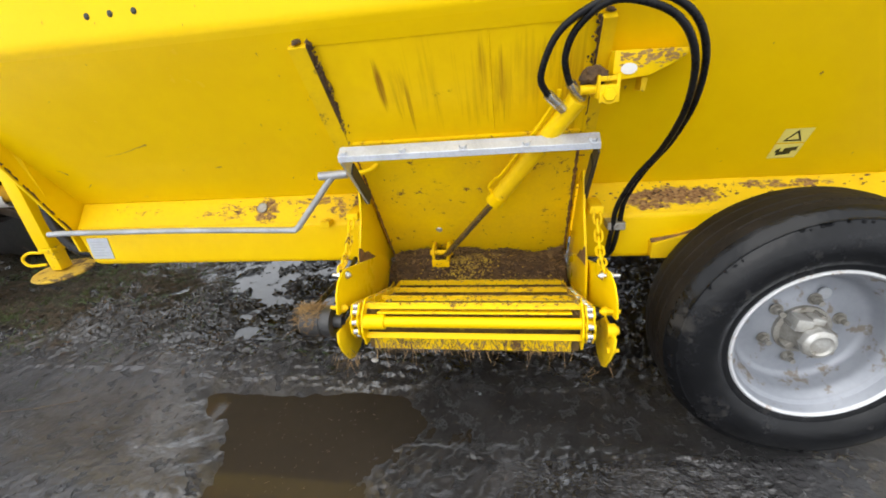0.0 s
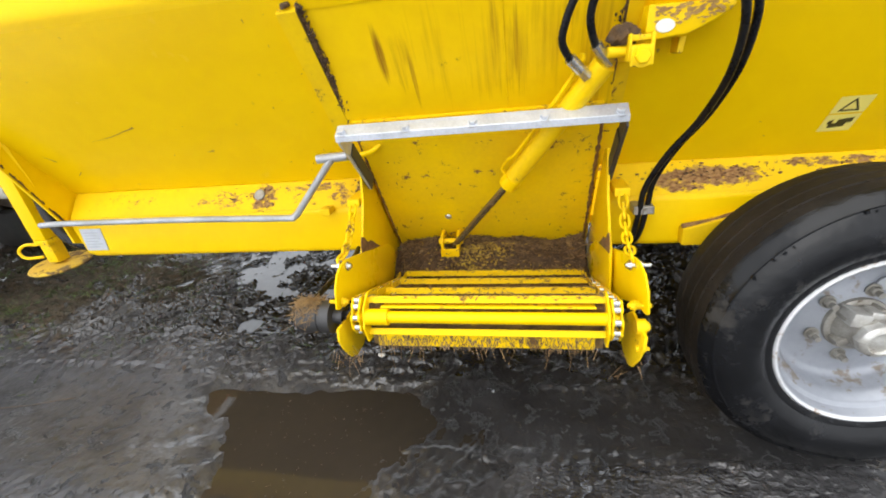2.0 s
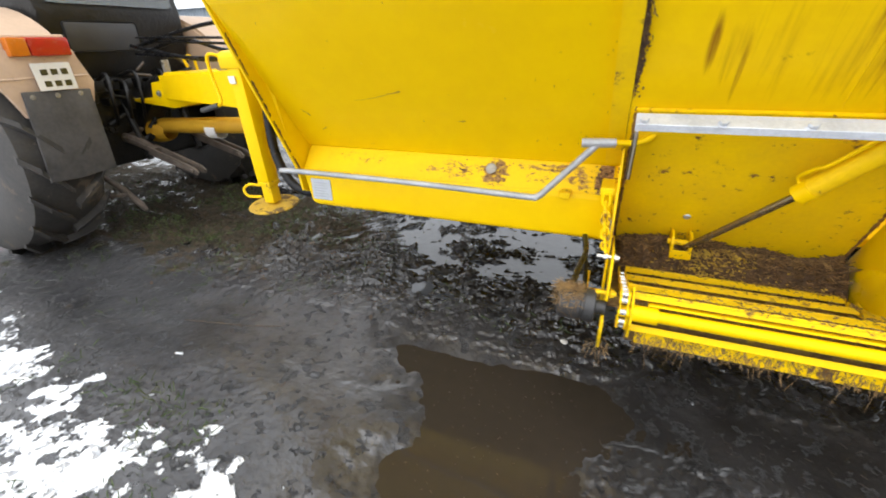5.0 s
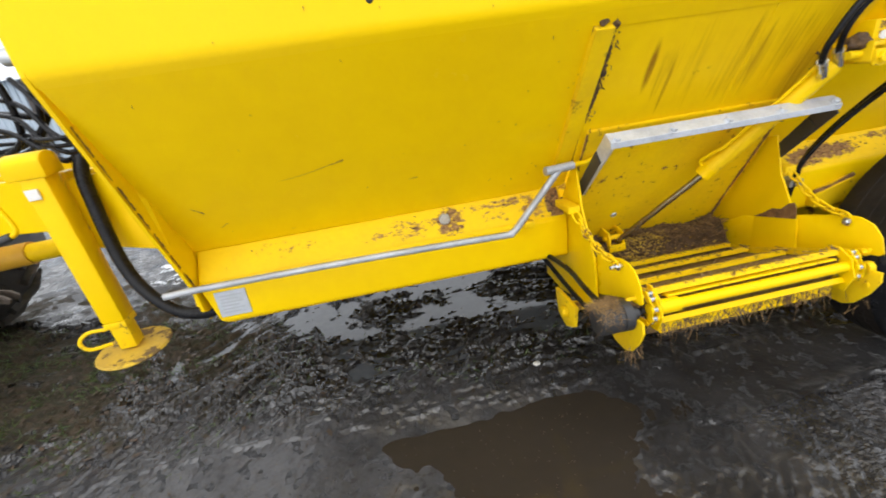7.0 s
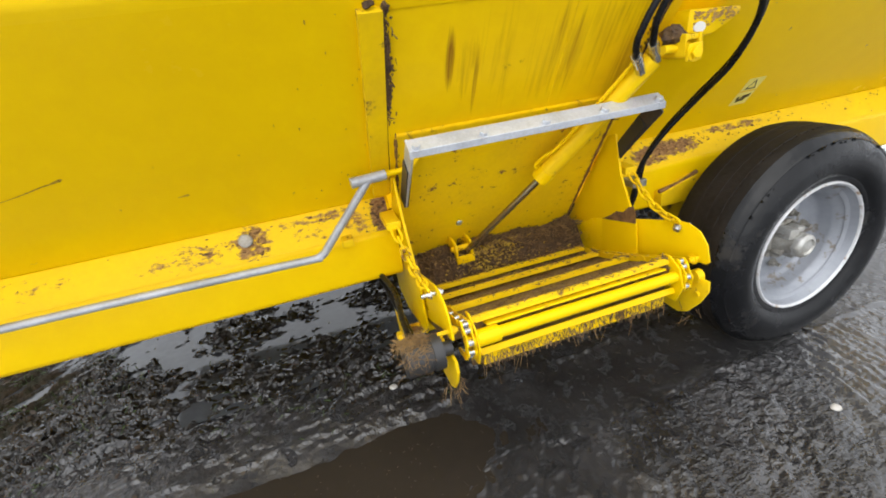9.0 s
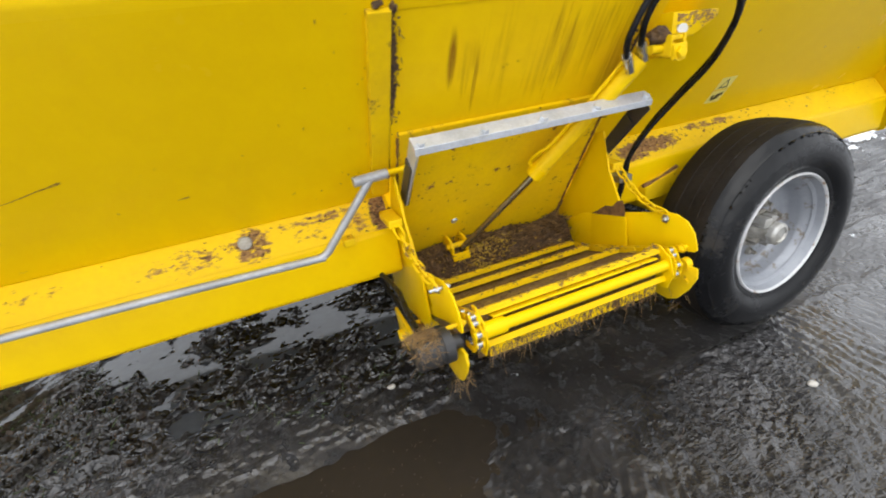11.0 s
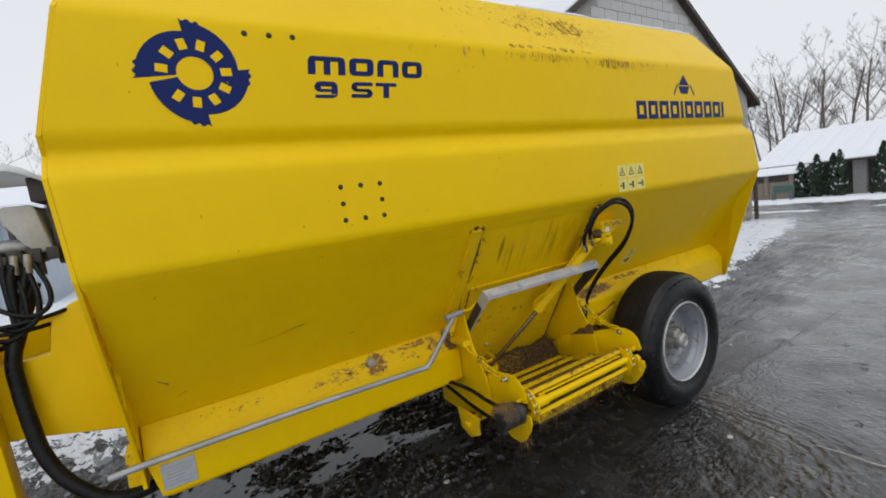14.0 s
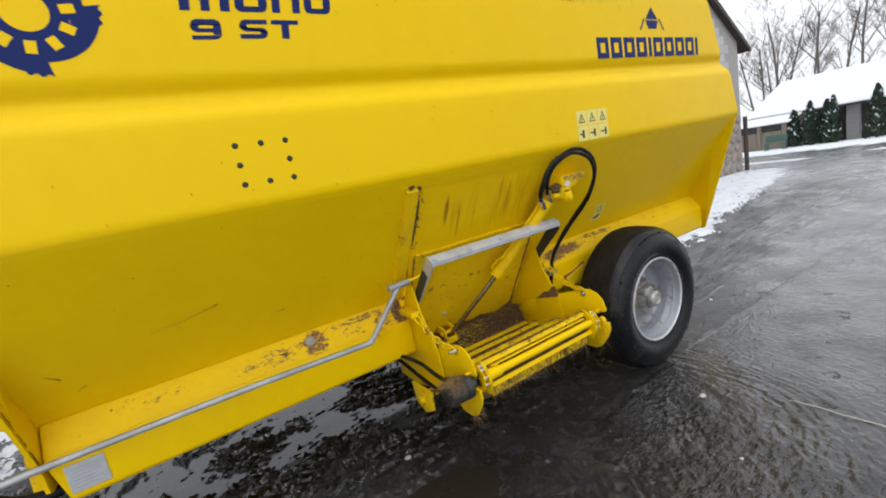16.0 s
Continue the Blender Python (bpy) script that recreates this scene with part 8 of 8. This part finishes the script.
bm = bmesh.new()
for k in range(7600):
    x, y = rg.gauss(-2.8, 0.75), rg.gauss(1.15, 0.42)
    if k % 17 == 0:
        x, y = rg.uniform(-2.4, 0.2), rg.gauss(0.62, 0.16)
    if k % 9 == 0:
        x, y = rg.uniform(-2.2, -1.0), rg.uniform(-0.95, -0.40)
    if noise.noise(Vector((x * 3.3, y * 3.3, 5))) < 0.02:
        continue
    straw(bm, Vector((x, y, ground_z(x, y) - 0.004)), (rg.gauss(0, 0.7), rg.gauss(0, 0.7), 0.8), rg.uniform(0.02, 0.06), rg.uniform(0.0010, 0.0022), 0.25)
M_GRASS = material("short_winter_grass", (0.048, 0.095, 0.020), 0.7, second=(0.07, 0.085, 0.025), scale=6, mix=0.7)
tagged(part("grass", bm, M_GRASS), "short winter grass tufts in the mud", "grass", kind="stuff")
M_LEAF = material("rotting_leaf", (0.075, 0.046, 0.026), 0.6, second=(0.030, 0.020, 0.012), scale=9, mix=0.8)
bm = bmesh.new()
for k in range(520):
    x, y = rg.gauss(-2.35, 0.55), rg.gauss(0.95, 0.30)
    z = ground_z(x, y) + 0.006
    a, r = rg.random() * 6.3, rg.uniform(0.006, 0.018)
    tilt = rg.uniform(-0.4, 0.4)
    vs = [bm.verts.new((x + r * q * math.cos(a + t), y + r * q * math.sin(a + t), z + tilt * r * q * math.cos(t))) for t, q in ((0, 1.2), (0.8, 0.7), (2.3, 0.7), (3.14, 1.1), (4.0, 0.7), (5.5, 0.7))]
    bm.faces.new(vs)
tagged(part("fallen_leaves", bm, M_LEAF), "brown rotting leaves strewn over the grass", "leaves", kind="stuff")
bm = bmesh.new()
for k in range(420):
    x, y = rg.uniform(-1.5, 2.6), rg.uniform(-1.3, 0.6)
    straw(bm, Vector((x, y, ground_z(x, y) + 0.003)), (rg.gauss(0, 1), rg.gauss(0, 1), 0.05), rg.uniform(0.006, 0.03), rg.uniform(0.0005, 0.0012))
for k in range(170):
    x, y = rg.uniform(-0.1, 0.9), rg.gauss(0.02, 0.2)
    straw(bm, Vector((x, y, ground_z(x, y) + 0.003)), (rg.gauss(0, 1), rg.gauss(0, 1), 0.05), rg.uniform(0.008, 0.03), rg.uniform(0.0004, 0.0009))
for k in range(260):  # bits that float on the puddle
    x, y = rg.uniform(-0.9, 0.08), rg.uniform(-0.6, 0.3)
    if puddle_mask(x, y) > 0.8:
        straw(bm, Vector((x, y, -0.042)), (rg.gauss(0, 1), rg.gauss(0, 1), 0.02), rg.uniform(0.002, 0.010), rg.uniform(0.0008, 0.002))
tagged(part("strewn_straw", bm, M_LEAF), "chopped straw trodden into the mud", "straw", kind="stuff")
bm = bmesh.new()
tube(bm, [(-1.95, -0.02, ground_z(-1.95, -0.02) + 0.012), (-1.6, 0.06, ground_z(-1.6, 0.06) + 0.014), (-1.45, 0.12, ground_z(-1.45, 0.12) + 0.01)], [0.003, 0.0025, 0.002], 6)
tagged(part("twig", bm, M_LEAF), "thin dry twig lying on the mud", "twig", "twigs")
bm = bmesh.new()
tube(bm, [(x, y, ground_z(x, y) + 0.006) for x, y in ((1.426, -0.62), (1.432, -0.72), (1.424, -0.82), (1.428, -0.93), (1.418, -1.05))], [0.002, 0.003, 0.0035, 0.0035, 0.003], 6)
tagged(part("twig", bm, M_PEBBLE), "long pale straw stalk lying on the yard", "twig", "twigs")

# ---- wall pieces: blocks of the gable, stones at its corner ----
bw, bh = 0.40, 0.20
me = bpy.data.meshes.new("block")
bm = bmesh.new()
box(bm, 0.006, bw - 0.006, -0.012, 0.01, 0.006, bh - 0.006)
bm.to_mesh(me)
bm.free()
me.materials.append(M_BLOCK)
count = 0
for row in range(10, 36):
    z = row * bh
    for col in range(-1, 20):
        x = HX0 + col * bw + (bw / 2 if row % 2 else 0)
        cx = x + bw / 2
        lim = HE + (HA_ - HE) * min((cx - HX0), (HX1 - cx)) / (HM - HX0) - 0.16
        if x < HX0 or x + bw > HX1 + 0.01 or z + bh > max(lim, 0) or count >= 300 or (z < 3.0 and cx < 9.8):
            continue
        ob = new("block", me)
        ob.parent = wall
        ob.location = (x, HY, z)
        count += 1
for row in range(7):
    for col in range(4):
        bm = bmesh.new()
        w, h = 0.32 * rg.uniform(0.85, 1.0), 0.25
        bmesh.ops.create_icosphere(bm, subdivisions=2, radius=0.5, matrix=Matrix.Diagonal((w, 0.10, h * 0.95, 1)))
        for v in bm.verts:
            v.co *= 1 + 0.25 * noise.noise(v.co * 6 + Vector((row, col, 0)))
        ob = part("stone", bm, M_STONE, wall, smooth=True)
        ob.location = (10.96 + 0.33 * col + 0.1 * (row % 2), HY - 0.005, 0.12 + 0.25 * row)
